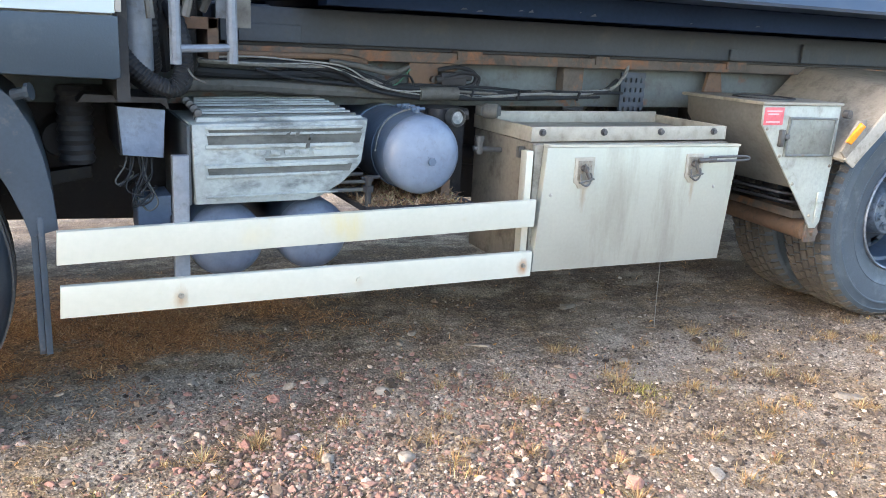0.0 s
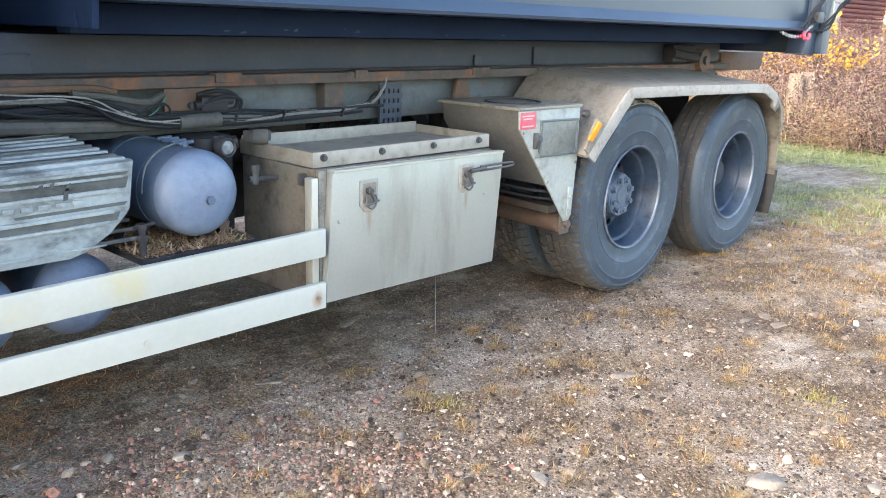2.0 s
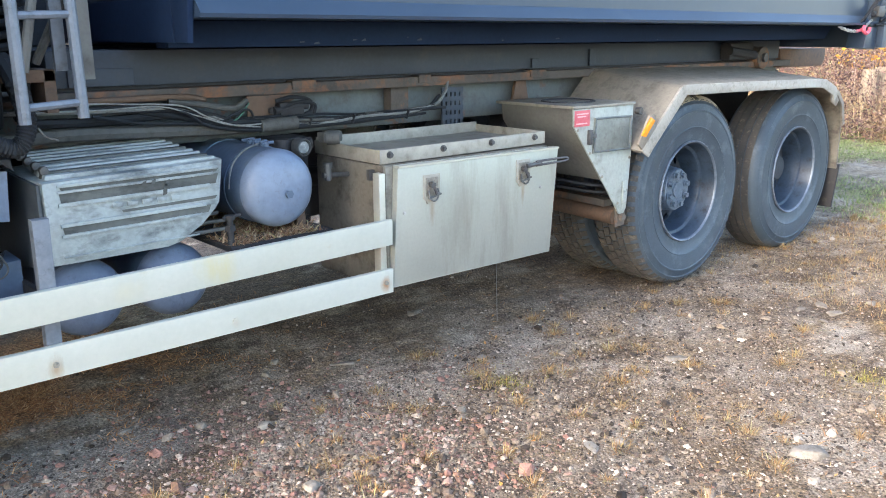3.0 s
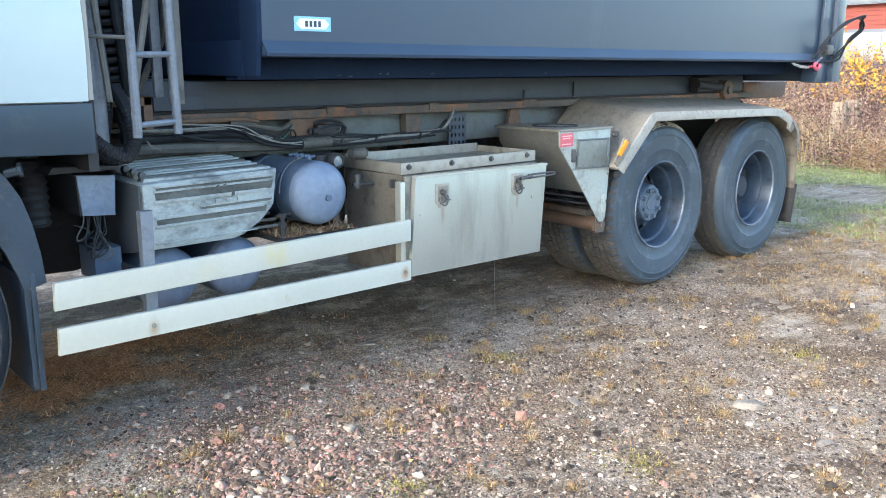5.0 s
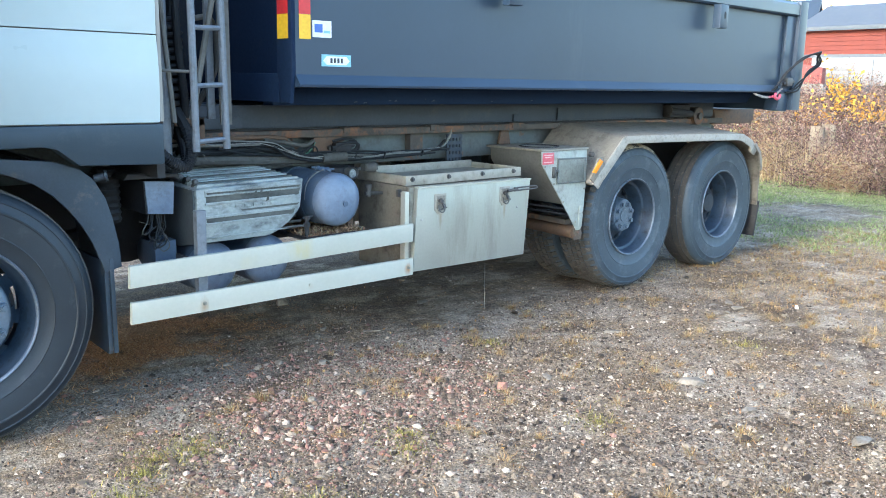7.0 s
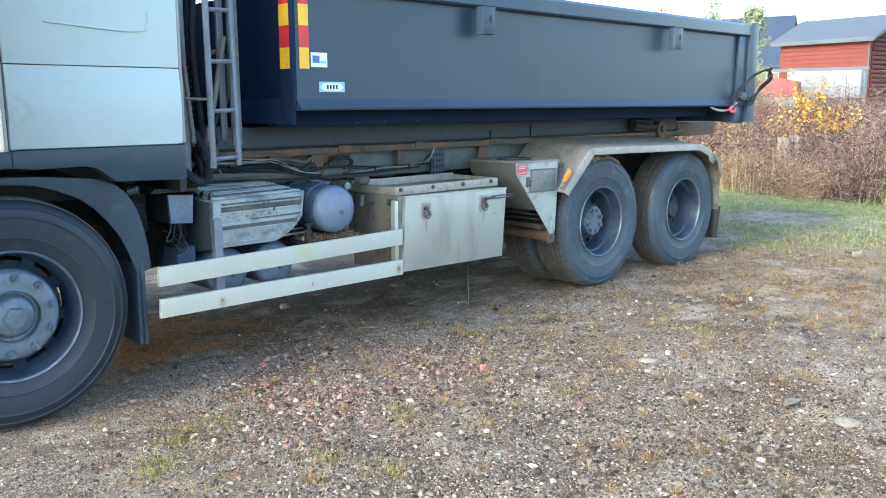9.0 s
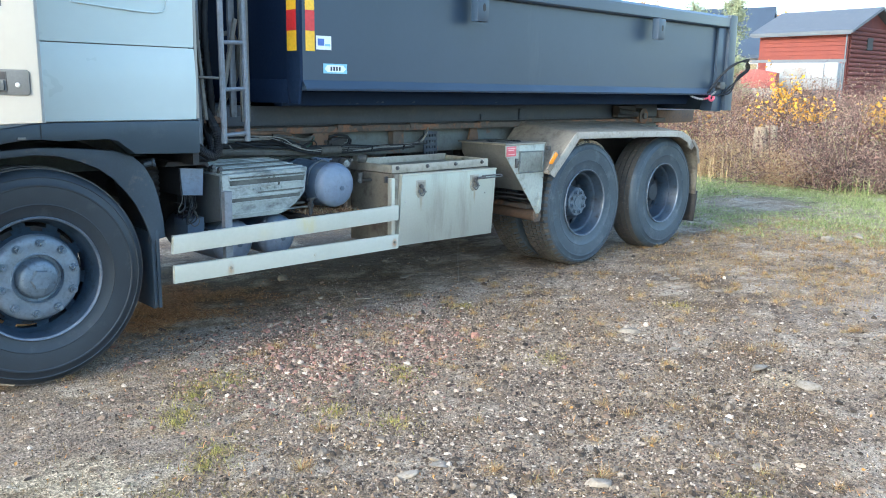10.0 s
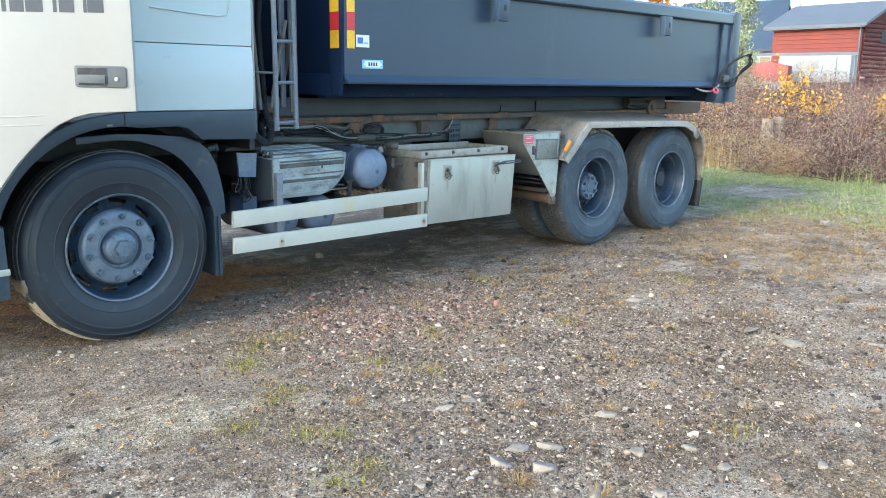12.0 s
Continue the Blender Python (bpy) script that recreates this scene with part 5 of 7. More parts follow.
box(rb, 1.885, 1.92, 0.16, 0.185, 0.60, 0.74, 0.003)
part("rusty_strip", rb, RUST_TUBE, truck)

# tool box ---------------------------------------------------------------
TX0, TX1 = 2.148, 3.070
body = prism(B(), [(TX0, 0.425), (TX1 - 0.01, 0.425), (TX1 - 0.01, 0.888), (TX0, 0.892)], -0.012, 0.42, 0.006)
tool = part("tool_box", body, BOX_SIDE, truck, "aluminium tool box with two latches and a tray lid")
part("box_door", prism(B(), [(2.152, 0.436), (3.036, 0.422), (3.074, 0.877), (2.182, 0.885)], -0.062, -0.030, 0.006), BOX_DOOR, tool, "brushed aluminium drop door")
part("door_frame", prism(B(), [(2.1495, 0.432), (2.21, 0.432), (2.21, 0.890), (2.1495, 0.890)], -0.0295, -0.0125, 0.004), ALU_DIRTY, tool)
part("door_flange", prism(B(), [(2.184, 0.8855), (3.076, 0.8775), (3.076, 0.885), (2.184, 0.893)], -0.066, -0.0302), ALU, tool)
part("corner_hinge", box(B(), 2.120, 2.1455, 0.03, 0.05, 0.835, 0.875, 0.003), OLD_METAL, tool)
# tray on the lid
tz0, tz1 = 0.8955, 0.948
tray = part("lid_tray", box(B(), 2.158, 3.044, 0.012, 0.420, tz0, tz0 + 0.020, 0.003), TRAY, tool, "lid tray with raised edges")
for name, a in (("tray_front", (2.155, 3.047, 0.000, 0.0118)), ("tray_back", (2.155, 3.047, 0.4205, 0.432)), ("tray_side", (2.148, 2.1548, 0.000, 0.432)), ("tray_side", (3.0472, 3.054, 0.000, 0.432))):
    part("tray_edge", box(B(), *a, tz0, tz1 + (0.012 if a[2] > 0.4 else 0.0), 0.002), TRAY, tool)
for x in (2.192, 2.457, 2.722, 2.985):
    part("tray_bolt", rod(rod(B(), (x, -0.0005, 0.928), (x, -0.005, 0.928), 0.0135, 14), (x, -0.005, 0.928), (x, -0.014, 0.928), 0.0095, 6), DARK_STEEL, tool, smooth=False)


def latch(x, z, handle):
    """A pressed plate with a rounded foot, a darker patch for its recess, and a rusty toggle with its bail."""
    edge = [(x - 0.042, z + 0.052), (x - 0.042, z - 0.038), (x - 0.030, z - 0.046), (x - 0.022, z - 0.060), (x + 0.022, z - 0.060), (x + 0.030, z - 0.046), (x + 0.042, z - 0.038), (x + 0.042, z + 0.052)]
    base = part("latch", prism(B(), edge, -0.066, -0.0622, 0.0015), TRAY, tool, "steel toggle latch with rust streak below")
    part("latch_recess", box(B(), x - 0.030, x + 0.030, -0.0672, -0.0662, z - 0.030, z + 0.040, 0.0), DIRTY_LATCH, base, smooth=False)
    knob = B()
    rod(knob, (x - 0.006, -0.0665, z + 0.014), (x - 0.006, -0.086, z + 0.012), 0.012, 10)
    rod(knob, (x - 0.012, -0.080, z + 0.028), (x + 0.010, -0.086, z - 0.022), 0.0065, 8)
    part("toggle", knob, DARK_STEEL, base, "rusty toggle")
    bail = B()
    hose(bail, [(x - 0.018, -0.070, z - 0.008), (x - 0.020, -0.078, z - 0.034), (x - 0.004, -0.082, z - 0.048), (x + 0.016, -0.080, z - 0.042), (x + 0.026, -0.076, z - 0.020), (x + 0.026, -0.070, z - 0.004)], 0.0036, 6, 4)
    rod(bail, (x - 0.026, -0.080, z - 0.036), (x + 0.034, -0.080, z - 0.024), 0.0042, 8)
    part("latch_bail", bail, OLD_METAL, base)
    if handle:
        h = B()
        rod(h, (x - 0.005, -0.092, z + 0.028), (x + 0.070, -0.100, z + 0.034), 0.009, 10)
        hose(h, [(x + 0.04, -0.10, z + 0.042), (x + 0.12, -0.104, z + 0.044), (x + 0.222, -0.106, z + 0.043), (x + 0.226, -0.106, z + 0.030), (x + 0.12, -0.104, z + 0.028), (x + 0.04, -0.10, z + 0.026)], 0.0048, 8, 5)
        part("latch_handle", h, DARK_STEEL, base, "dark bent latch handle")
    return base


latch(2.341, 0.795, False)
latch(2.850, 0.800, True)
for x, z in ((2.208, 0.715), (2.962, 0.721)):
    part("rivet", turned([(0.007, 0.0), (0.006, -0.003), (0.001, -0.0045)], 12, (x, -0.0622, z)), STEEL, tool)

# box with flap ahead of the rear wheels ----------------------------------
locker = part("locker", prism(B(), [(3.214, 1.035), (3.640, 1.033), (3.640, 0.690), (3.442, 0.690), (3.430, 0.706), (3.222, 0.960)], -0.022, 0.42, 0.005), LOCKER_BODY, truck, "grey steel locker with sloping front toned dark for shade and galvanised face")
face = part("locker_face", prism(B(), [(3.206, 1.033), (3.650, 1.033), (3.650, 0.80), (3.633, 0.535), (3.612, 0.508), (3.578, 0.508), (3.537, 0.560), (3.210, 0.957)], -0.032, -0.0225, 0.003), GALV, locker)
part("locker_lid", prism(B(), [(3.196, 1.0355), (3.658, 1.0335), (3.658, 1.046), (3.196, 1.048)], -0.040, 0.44, 0.004), ALU_DIRTY, locker)
lid_ring = B()
hose(lid_ring, [(3.42 + 0.13 * math.cos(a), 0.18 + 0.12 * math.sin(a), 1.048) for a in [math.tau * k / 16 for k in range(17)]], 0.006, 6, 3)
part("lid_mark", lid_ring, BLACK, locker)
part("locker_flap", prism(B(), [(3.345, 0.826), (3.620, 0.822), (3.626, 0.985), (3.350, 0.990)], -0.0410, -0.0325, 0.003), FLAP_STEEL, locker, "scratched locker flap")
rim_path = [(3.362, -0.0420, 0.832), (3.602, -0.0420, 0.828), (3.616, -0.0420, 0.842), (3.619, -0.0420, 0.966), (3.604, -0.0420, 0.979), (3.370, -0.0420, 0.983), (3.356, -0.0420, 0.968), (3.350, -0.0420, 0.846), (3.362, -0.0420, 0.832)]
part("flap_seal", hose(B(), rim_path, 0.0048, 6, 3), CHASSIS, locker, "dull rubber seal round the flap")
catch = B()
box(catch, 3.306, 3.328, -0.050, -0.0322, 0.868, 0.938, 0.005)
box(catch, 3.328, 3.356, -0.050, -0.036, 0.898, 0.918, 0.004)
part("flap_catch", catch, DARK_STEEL, locker)
part("red_sticker", box(B(), 3.213, 3.318, -0.0348, -0.0322, 0.955, 1.026), FADED_RED, locker, "red warning sticker with unreadable print", smooth=False)
for z, x0, x1 in ((1.008, 3.223, 3.306), (0.996, 3.230, 3.290), (0.965, 3.223, 3.300)):
    part("print_bar", box(B(), x0, x1, -0.0360, -0.0349, z, z + 0.006), PALE_RED, locker, smooth=False)
for x, z in ((3.240, 0.940), (3.330, 0.828), (3.430, 0.708), (3.560, 0.565), (3.636, 0.78), (3.628, 0.62)):
    part("rivet", turned([(0.0075, 0.0), (0.006, -0.003), (0.001, -0.0045)], 10, (x, -0.0322, z)), ALU_DIRTY, locker)
strap = B()
box(strap, 3.588, 3.618, -0.040, -0.0322, 0.53, 0.67, 0.003)
for z in (0.56, 0.62):
    rod(strap, (3.603, -0.040, z), (3.603, -0.047, z), 0.006, 8)
part("face_strap", strap, GALV, locker)
for i in range(2):
    part("rubber_sheet", prism(B(), [(3.400 + 0.02 * i, 0.672 - 0.035 * i), (3.52, 0.655 - 0.034 * i), (3.62, 0.620 - 0.03 * i), (3.62, 0.612 - 0.03 * i), (3.52, 0.646 - 0.034 * i), (3.398 + 0.02 * i, 0.663 - 0.035 * i)], 0.0, 0.62, 0.002), BLACK, truck, "dark drooping rubber sheet under the locker")
tube = B()
rod(tube, (3.600, 0.0, 0.488), (3.690, 0.95, 0.496), 0.043, 18)
tube_ob = part("stabiliser_tube", tube, RUST_TUBE, truck, "rusty round cross tube")
part("tube_plate", prism(B(), [(3.535, 0.03), (3.600, 0.03), (3.690, 0.95), (3.625, 0.95)], 0.540, 0.575, 0.004, axis="z"), RUST, truck)
cap = B()
rod(cap, (3.612, 0.0, 0.488), (3.612, -0.018, 0.488), 0.030, 12)
rod(cap, (3.612, -0.018, 0.488), (3.612, -0.036, 0.488), 0.019, 6)
box(cap, 3.575, 3.650, -0.014, -0.0015, 0.440, 0.540, 0.004)
part("tube_end", cap, RUST, tube_ob)

# rear fender -------------------------------------------------------------
fo = [(3.640, 0.815), (3.672, 0.850), (3.945, 1.100), (3.978, 1.112), (4.50, 1.106), (5.40, 1.090), (5.55, 1.083), (5.70, 1.030), (5.745, 0.990)]
fi = [(x + (0.010 if i < 3 else 0.0 if i < 7 else -0.014), z - 0.012) for i, (x, z) in enumerate(fo)]
def raised(bm):
    """The fender's top climbs a little towards the frame."""
    for v in bm.verts:
        v.co.z += 0.115 * (v.co.y + 0.088)
    return bm


fender = part("fender", raised(prism(B(), fo + fi[::-1], -0.088, 0.485)), FENDER, truck, "dusty beige fender over the rear wheels")
lip_o = fo[:9]
lip_i = [(x + (0.060 if i < 3 else 0.035 if i == 3 else 0.0 if i < 6 else -0.03 if i < 8 else -0.05), z - (0.035 if i < 3 else 0.052)) for i, (x, z) in enumerate(lip_o)]
part("fender_lip", prism(B(), lip_o + lip_i[::-1], -0.100, -0.0882, 0.003), FENDER_LIP, fender)
bo = [(5.735, 1.030), (5.85, 0.985), (5.945, 0.905), (5.992, 0.76), (6.000, 0.47)]
back = part("fender_back", prism(B(), bo + [(x + 0.012, z + 0.004) for x, z in bo[::-1]], -0.030, 0.485), BOX_SIDE, fender, "brown mud-stained back of the fender")
part("fender_edge", prism(B(), bo[1:4] + [(x + 0.030, z + 0.012) for x, z in bo[3:0:-1]], -0.044, -0.0305, 0.002), FENDER, back)
part("fender_corner", prism(B(), [(5.748, 0.990), (5.748, 0.935), (5.83, 0.90), (5.87, 0.935), (5.80, 0.995)], -0.055, -0.045, 0.002), FENDER, back)
part("fender_far", prism(B(), fo + fi[::-1], WIDE - 0.60, WIDE + 0.088), FENDER, truck, "dusty beige fender over the far rear wheels")
for y in (0.25, 0.42):
    part("fender_bolt", rod(B(), (3.68, y, 0.93), (3.665, y, 0.945), 0.018, 10), DARK_STEEL, fender)
mk = B()
prism(mk, [(3.620, 0.892), (3.652, 0.882), (3.722, 0.956), (3.692, 0.972)], -0.112, -0.1005, 0.004)
marker = part("marker_lamp", mk, AMBER, truck, "amber side marker lamp on the fender edge")
lip2 = B()
prism(lip2, [(3.612, 0.850), (3.645, 0.822), (3.745, 0.918), (3.735, 0.985), (3.690, 0.980)], -0.1002, -0.086, 0.003)
part("marker_plate", lip2, FENDER, truck)
part("hook_ring", rod(rod(B(), (3.682, -0.03, 1.000), (3.682, -0.055, 1.000), 0.018, 12), (3.682, -0.055, 1.000), (3.682, -0.058, 1.000), 0.012, 12), DARK_STEEL, truck)
part("rear_flap", prism(B(), [(-0.02, 0.20), (0.50, 0.20), (0.50, 0.50), (-0.045, 0.50)], 6.008, 6.024, 0.004, axis="x"), BLACK, truck, "black rubber flap behind the rear wheels")
# black plate added to stand for the shade under the fender
part("fender_shade_plate", prism(B(), [(3.95, 0.60), (5.72, 0.60), (5.72, 0.98), (5.40, 1.04), (3.95, 1.06)], 0.500, 0.512, 0.003), BLACK, fender, "black plate added inside the fender for its shade")
part("flap_holder", box(B(), 6.0195, 6.045, 0.02, 0.50, 0.46, 0.50, 0.004), FENDER, truck)

# roller and rear beam of the hooklift
roll = part("roller", rod(B(), (5.735, 0.42, 1.200), (5.735, 0.53, 1.200), 0.072, 24), RUST, truck, "rusty container roller")
part("roller_pin", rod(B(), (5.735, 0.40, 1.200), (5.735, 0.42, 1.200), 0.03, 12), DARK_STEEL, roll)
lumps = B()
box(lumps, 5.30, 5.60, 0.42, 0.4995, 1.19, 1.30, 0.02)
rod(lumps, (5.28, 0.42, 1.25), (5.60, 0.42, 1.22), 0.03, 10)
part("roller_mount", lumps, BLACK, truck)
part("rear_cross_beam", prism(B(), [(6.16, 1.12), (6.80, 1.12), (6.84, 1.16), (6.84, 1.25), (6.12, 1.25)], 0.50, WIDE - 0.50, 0.01), RUST_TUBE, truck, "rusty rear cross beam")
part("tail_lamp_box", box(B(), 6.20, 6.32, 0.60, 1.0, 0.95, 1.10, 0.01), BLACK, truck)

# ---- the container --------------------------------------------------------
cont = thing("container", "dark blue-grey steel roll-off container on the truck", "container")
CX0, CX1, CY0, CY1 = 1.440, 6.30, -0.048, WIDE + 0.048
CZ1 = 2.060
side_prof = [(CY0, CZ1), (CY0, 1.466), (CY0 - 0.037, 1.420), (CY0 - 0.034, 1.408), (0.16, 1.405), (0.16, 1.420), (CY0 + 0.03, 1.425), (CY0 + 0.012, 1.470), (CY0 + 0.012, CZ1)]
chamfer = B()
prism(chamfer, side_prof, CX0 + 0.004, CX1, 0.0, axis="x")
part("side_wall", chamfer, CONTAINER, cont, "dark blue-grey container side with sloping lower strip")
far_prof = [(WIDE - y, z) for y, z in side_prof]
part("side_wall", prism(B(), far_prof, CX0 + 0.004, CX1, 0.0, axis="x"), CONTAINER, cont)
# front wall set back between its corner posts, shade put into their darker paint
part("front_wall", box(B(), CX0 + 0.060, CX0 + 0.080, CY0 + 0.13, CY1 - 0.13, 1.4505, 2.06), CONTAINER_SHADE, cont, "container front wall, set back, toned dark for shade")
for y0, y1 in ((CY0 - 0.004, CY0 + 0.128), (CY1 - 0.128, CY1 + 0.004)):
    part("corner_post", prism(B(), [(y0 + (0.0 if y0 < 1 else 0.02), 1.475), (y0 + 0.026, 1.335), (y1 - 0.026, 1.335), (y1, 1.475), (y1, 2.10), (y0, 2.10)], CX0 - 0.016, CX0 + 0.0035, 0.003, axis="x"), CONTAINER_SHADE, cont)
    part("post_side", box(B(), CX0 + 0.0040, CX0 + 0.0595, y1 - 0.012 if y0 < 1 else y0, y1 if y0 < 1 else y0 + 0.012, 1.4505, 2.06), CONTAINER_SHADE, cont)
part("front_sill", box(B(), CX0 - 0.012, CX0 + 0.0035, CY0 + 0.1285, CY1 - 0.1285, 1.335, 1.47, 0.004), CONTAINER_SHADE, cont)
part("floor", box(B(), CX0 + 0.0045, CX1, CY0 + 0.08, CY1 - 0.08, 1.4255, 1.450), CONTAINER_SHADE, cont)
part("floor_sill", prism(B(), [(CX0 + 0.01, 1.318), (6.05, 1.318), (6.15, 1.404), (CX0 + 0.01, 1.404)], 0.165, 0.26, 0.006), CONTAINER_SHADE, cont, "floor sill toned dark for shade")
part("floor_sill", prism(B(), [(CX0 + 0.01, 1.318), (6.05, 1.318), (6.15, 1.404), (CX0 + 0.01, 1.404)], WIDE - 0.26, WIDE - 0.165, 0.006), CONTAINER_SHADE, cont)
for k in range(8):
    x = 1.75 + 0.58 * k
    part("cross_member", box(B(), x, x + 0.06, 0.2605, WIDE - 0.2605, 1.320, 1.404, 0.004), CONTAINER_SHADE, cont)
for y in (0.70, WIDE - 0.86):
    part("long_rail", box(B(), 1.50, 6.35, y, y + 0.14, 1.3115, 1.3195, 0.0), CONTAINER_SHADE, cont)
for y0, y1 in ((CY0 - 0.055, CY0 + 0.040), (CY1 - 0.040, CY1 + 0.055)):
    part("top_rail", prism(B(), [(y0 + 0.012, CZ1 - 0.030), (y1, CZ1 - 0.030), (y1, CZ1 + 0.082), (y0 + 0.028, CZ1 + 0.082), (y0, CZ1 + 0.060), (y0, CZ1 - 0.018)], CX0 - 0.01, CX1 + 0.05, 0.008, axis="x"), CONTAINER, cont, "square top rail")
for x in (2.790, 4.990):
    lug = B()
    prism(lug, [(x - 0.052, 1.862), (x + 0.052, 1.862), (x + 0.058, 2.028), (x - 0.052, 2.028)], CY0 - 0.118, CY0 - 0.0565, 0.006)
    tab = part("side_lug", lug, CONTAINER, cont, "dark square lug with a slot drawn in black")
    # black oval on the lug's face stands for the shade inside a slot
    slot = B()
    hole = [(x + 0.010 + 0.014 * math.cos(a), 1.952 + 0.026 * math.sin(a)) for a in [math.tau * k / 14 for k in range(14)]]
    prism(slot, hole, CY0 - 0.1195, CY0 - 0.1182)
    part("slot", slot, BLACK, tab, smooth=False)
part("end_post", box(B(), 6.150, 6.300, CY0 - 0.030, CY0 - 0.001, 1.40, 2.028, 0.006), CONTAINER, cont)
part("end_post", box(B(), 6.150, 6.300, CY1 + 0.001, CY1 + 0.030, 1.40, 2.028, 0.006), CONTAINER, cont)
part("tailgate", prism(B(), [(CY0 - 0.062, 1.262), (CY1 + 0.062, 1.262), (CY1 + 0.062, 2.150), (CY0 - 0.062, 2.150)], 6.3055, 6.445, 0.012, axis="x"), CONTAINER, cont, "dark container tailgate")
part("gate_foot", prism(B(), [(6.12, 1.262), (6.305, 1.250), (6.305, 1.400), (6.16, 1.400)], CY0 - 0.020, CY0 + 0.10, 0.006), CONTAINER, cont)
chips = random.Random(77)
for x in (1.93, 1.99, 2.16, 2.20, 2.42, 2.47, 2.95, 3.30, 4.1):
    w, z = chips.uniform(0.006, 0.03), chips.uniform(1.323, 1.345)
    part("paint_chip", prism(B(), [(x, z), (x + w, z + 0.002), (x + w * 0.8, z + chips.uniform(0.004, 0.012)), (x + w * 0.2, z + 0.005)], 0.1632, 0.1648), FRAME, cont, smooth=False)
# markings
for x0, x1, y0, y1 in ((1.466, 1.527, CY0 - 0.0028, CY0 - 0.0004),):
    for z0, z1, mt in ((1.626, 1.735, YELLOW), (1.736, 1.846, RED), (1.847, 1.957, YELLOW), (1.958, 2.028, RED)):
        part("warning_stripe", box(B(), x0, x1, y0, y1, z0, z1), mt, cont, "reflective warning stripe", smooth=False)
for z0, z1, mt in ((1.626, 1.735, YELLOW), (1.736, 1.846, RED), (1.847, 1.957, YELLOW), (1.958, 2.028, RED)):
    part("warning_stripe", box(B(), CX0 - 0.0190, CX0 - 0.0165, CY0 + 0.025, CY0 + 0.115, z0, z1), mt, cont, "reflective warning stripe", smooth=False)
st = part("type_sticker", box(B(), 1.538, 1.643, CY0 - 0.0028, CY0 - 0.0004, 1.636, 1.712), WHITE, cont, "white and blue maker sticker", smooth=False)
part("print_bar", box(B(), 1.548, 1.592, CY0 - 0.0040, CY0 - 0.0029, 1.658, 1.696), BLUE, st, smooth=False)
part("print_bar", box(B(), 1.598, 1.634, CY0 - 0.0040, CY0 - 0.0029, 1.656, 1.668), SKYBLUE, st, smooth=False)
st = part("badge", box(B(), 1.586, 1.755, CY0 - 0.0028, CY0 - 0.0004, 1.505, 1.560), SKYBLUE, cont, "light blue badge with a white lozenge", smooth=False)
part("lozenge", prism(B(), [(1.594, 1.532), (1.614, 1.552), (1.727, 1.552), (1.747, 1.532), (1.727, 1.513), (1.614, 1.513)], CY0 - 0.0040, CY0 - 0.0029), WHITE, st, smooth=False)
for k in range(4):
    x = 1.634 + 0.020 * k
    part("print_bar", box(B(), x, x + 0.012, CY0 - 0.0052, CY0 - 0.0041, 1.521, 1.544), INK, st, smooth=False)
# hydraulic hoses and chain at the tail
for k in range(3):
    o = 0.03 * k
    part("hydraulic_hose", hose(B(), [(5.98 + o, CY0 - 0.02, 1.400), (6.05 + o, CY0 - 0.07, 1.50 + o), (6.20, CY0 - 0.13 - o, 1.665 + 0.4 * o), (6.40, CY0 - 0.16 - o, 1.725 + 0.3 * o), (6.56 - o, CY0 - 0.15, 1.70), (6.60 - o, CY0 - 0.13, 1.645), (6.50 - o, CY0 - 0.10, 1.575), (6.36, CY0 - 0.075, 1.49 - o), (6.27 - o, CY0 - 0.04, 1.41)], 0.0068, 8, 8), HOSE, cont, "black hydraulic hose loop")
block = B()
box(block, 6.16, 6.26, CY0 - 0.075, CY0 - 0.032, 1.46, 1.53, 0.01)
rod(block, (6.13, CY0 - 0.05, 1.48), (6.30, CY0 - 0.055, 1.50), 0.014, 8)
part("hose_coupling", block, DARK_STEEL, cont)
chain = B()
pts = spline([(5.74, CY0 - 0.01, 1.395), (5.86, CY0 - 0.03, 1.372), (6.00, CY0 - 0.04, 1.378), (6.12, CY0 - 0.05, 1.44)], 7)
links = []
for i, p in enumerate(pts[:-1]):
    d = (pts[i + 1] - p).normalized()
    up = Vector((0, 0, 1)) if i % 2 else Vector((0, 1, 0))
    c = (p + pts[i + 1]) / 2
    ringp = [c + d * 0.016 * math.cos(a) + up * 0.009 * math.sin(a) for a in [math.tau * k / 8 for k in range(9)]]
    links.append(ringp)
for i, ringp in enumerate(links):
    part("chain_link", hose(B(), ringp, 0.003, 5, 1), PINK if 11 <= i <= 15 else STEEL, cont, "pink painted link" if 11 <= i <= 15 else "")
part("chain_hook", hose(B(), [(6.02, CY0 - 0.05, 1.40), (6.00, CY0 - 0.055, 1.375), (6.03, CY0 - 0.06, 1.355), (6.07, CY0 - 0.06, 1.37), (6.075, CY0 - 0.06, 1.395)], 0.012, 8, 5), PINK, cont, "pink hook")
drip = B()
hose(drip, [(3.02, 0.25, 0.425), (3.022, 0.25, 0.20), (3.03, 0.25, 0.0)], 0.0014, 5, 2)
part("hanging_wire", drip, WIRE, truck)

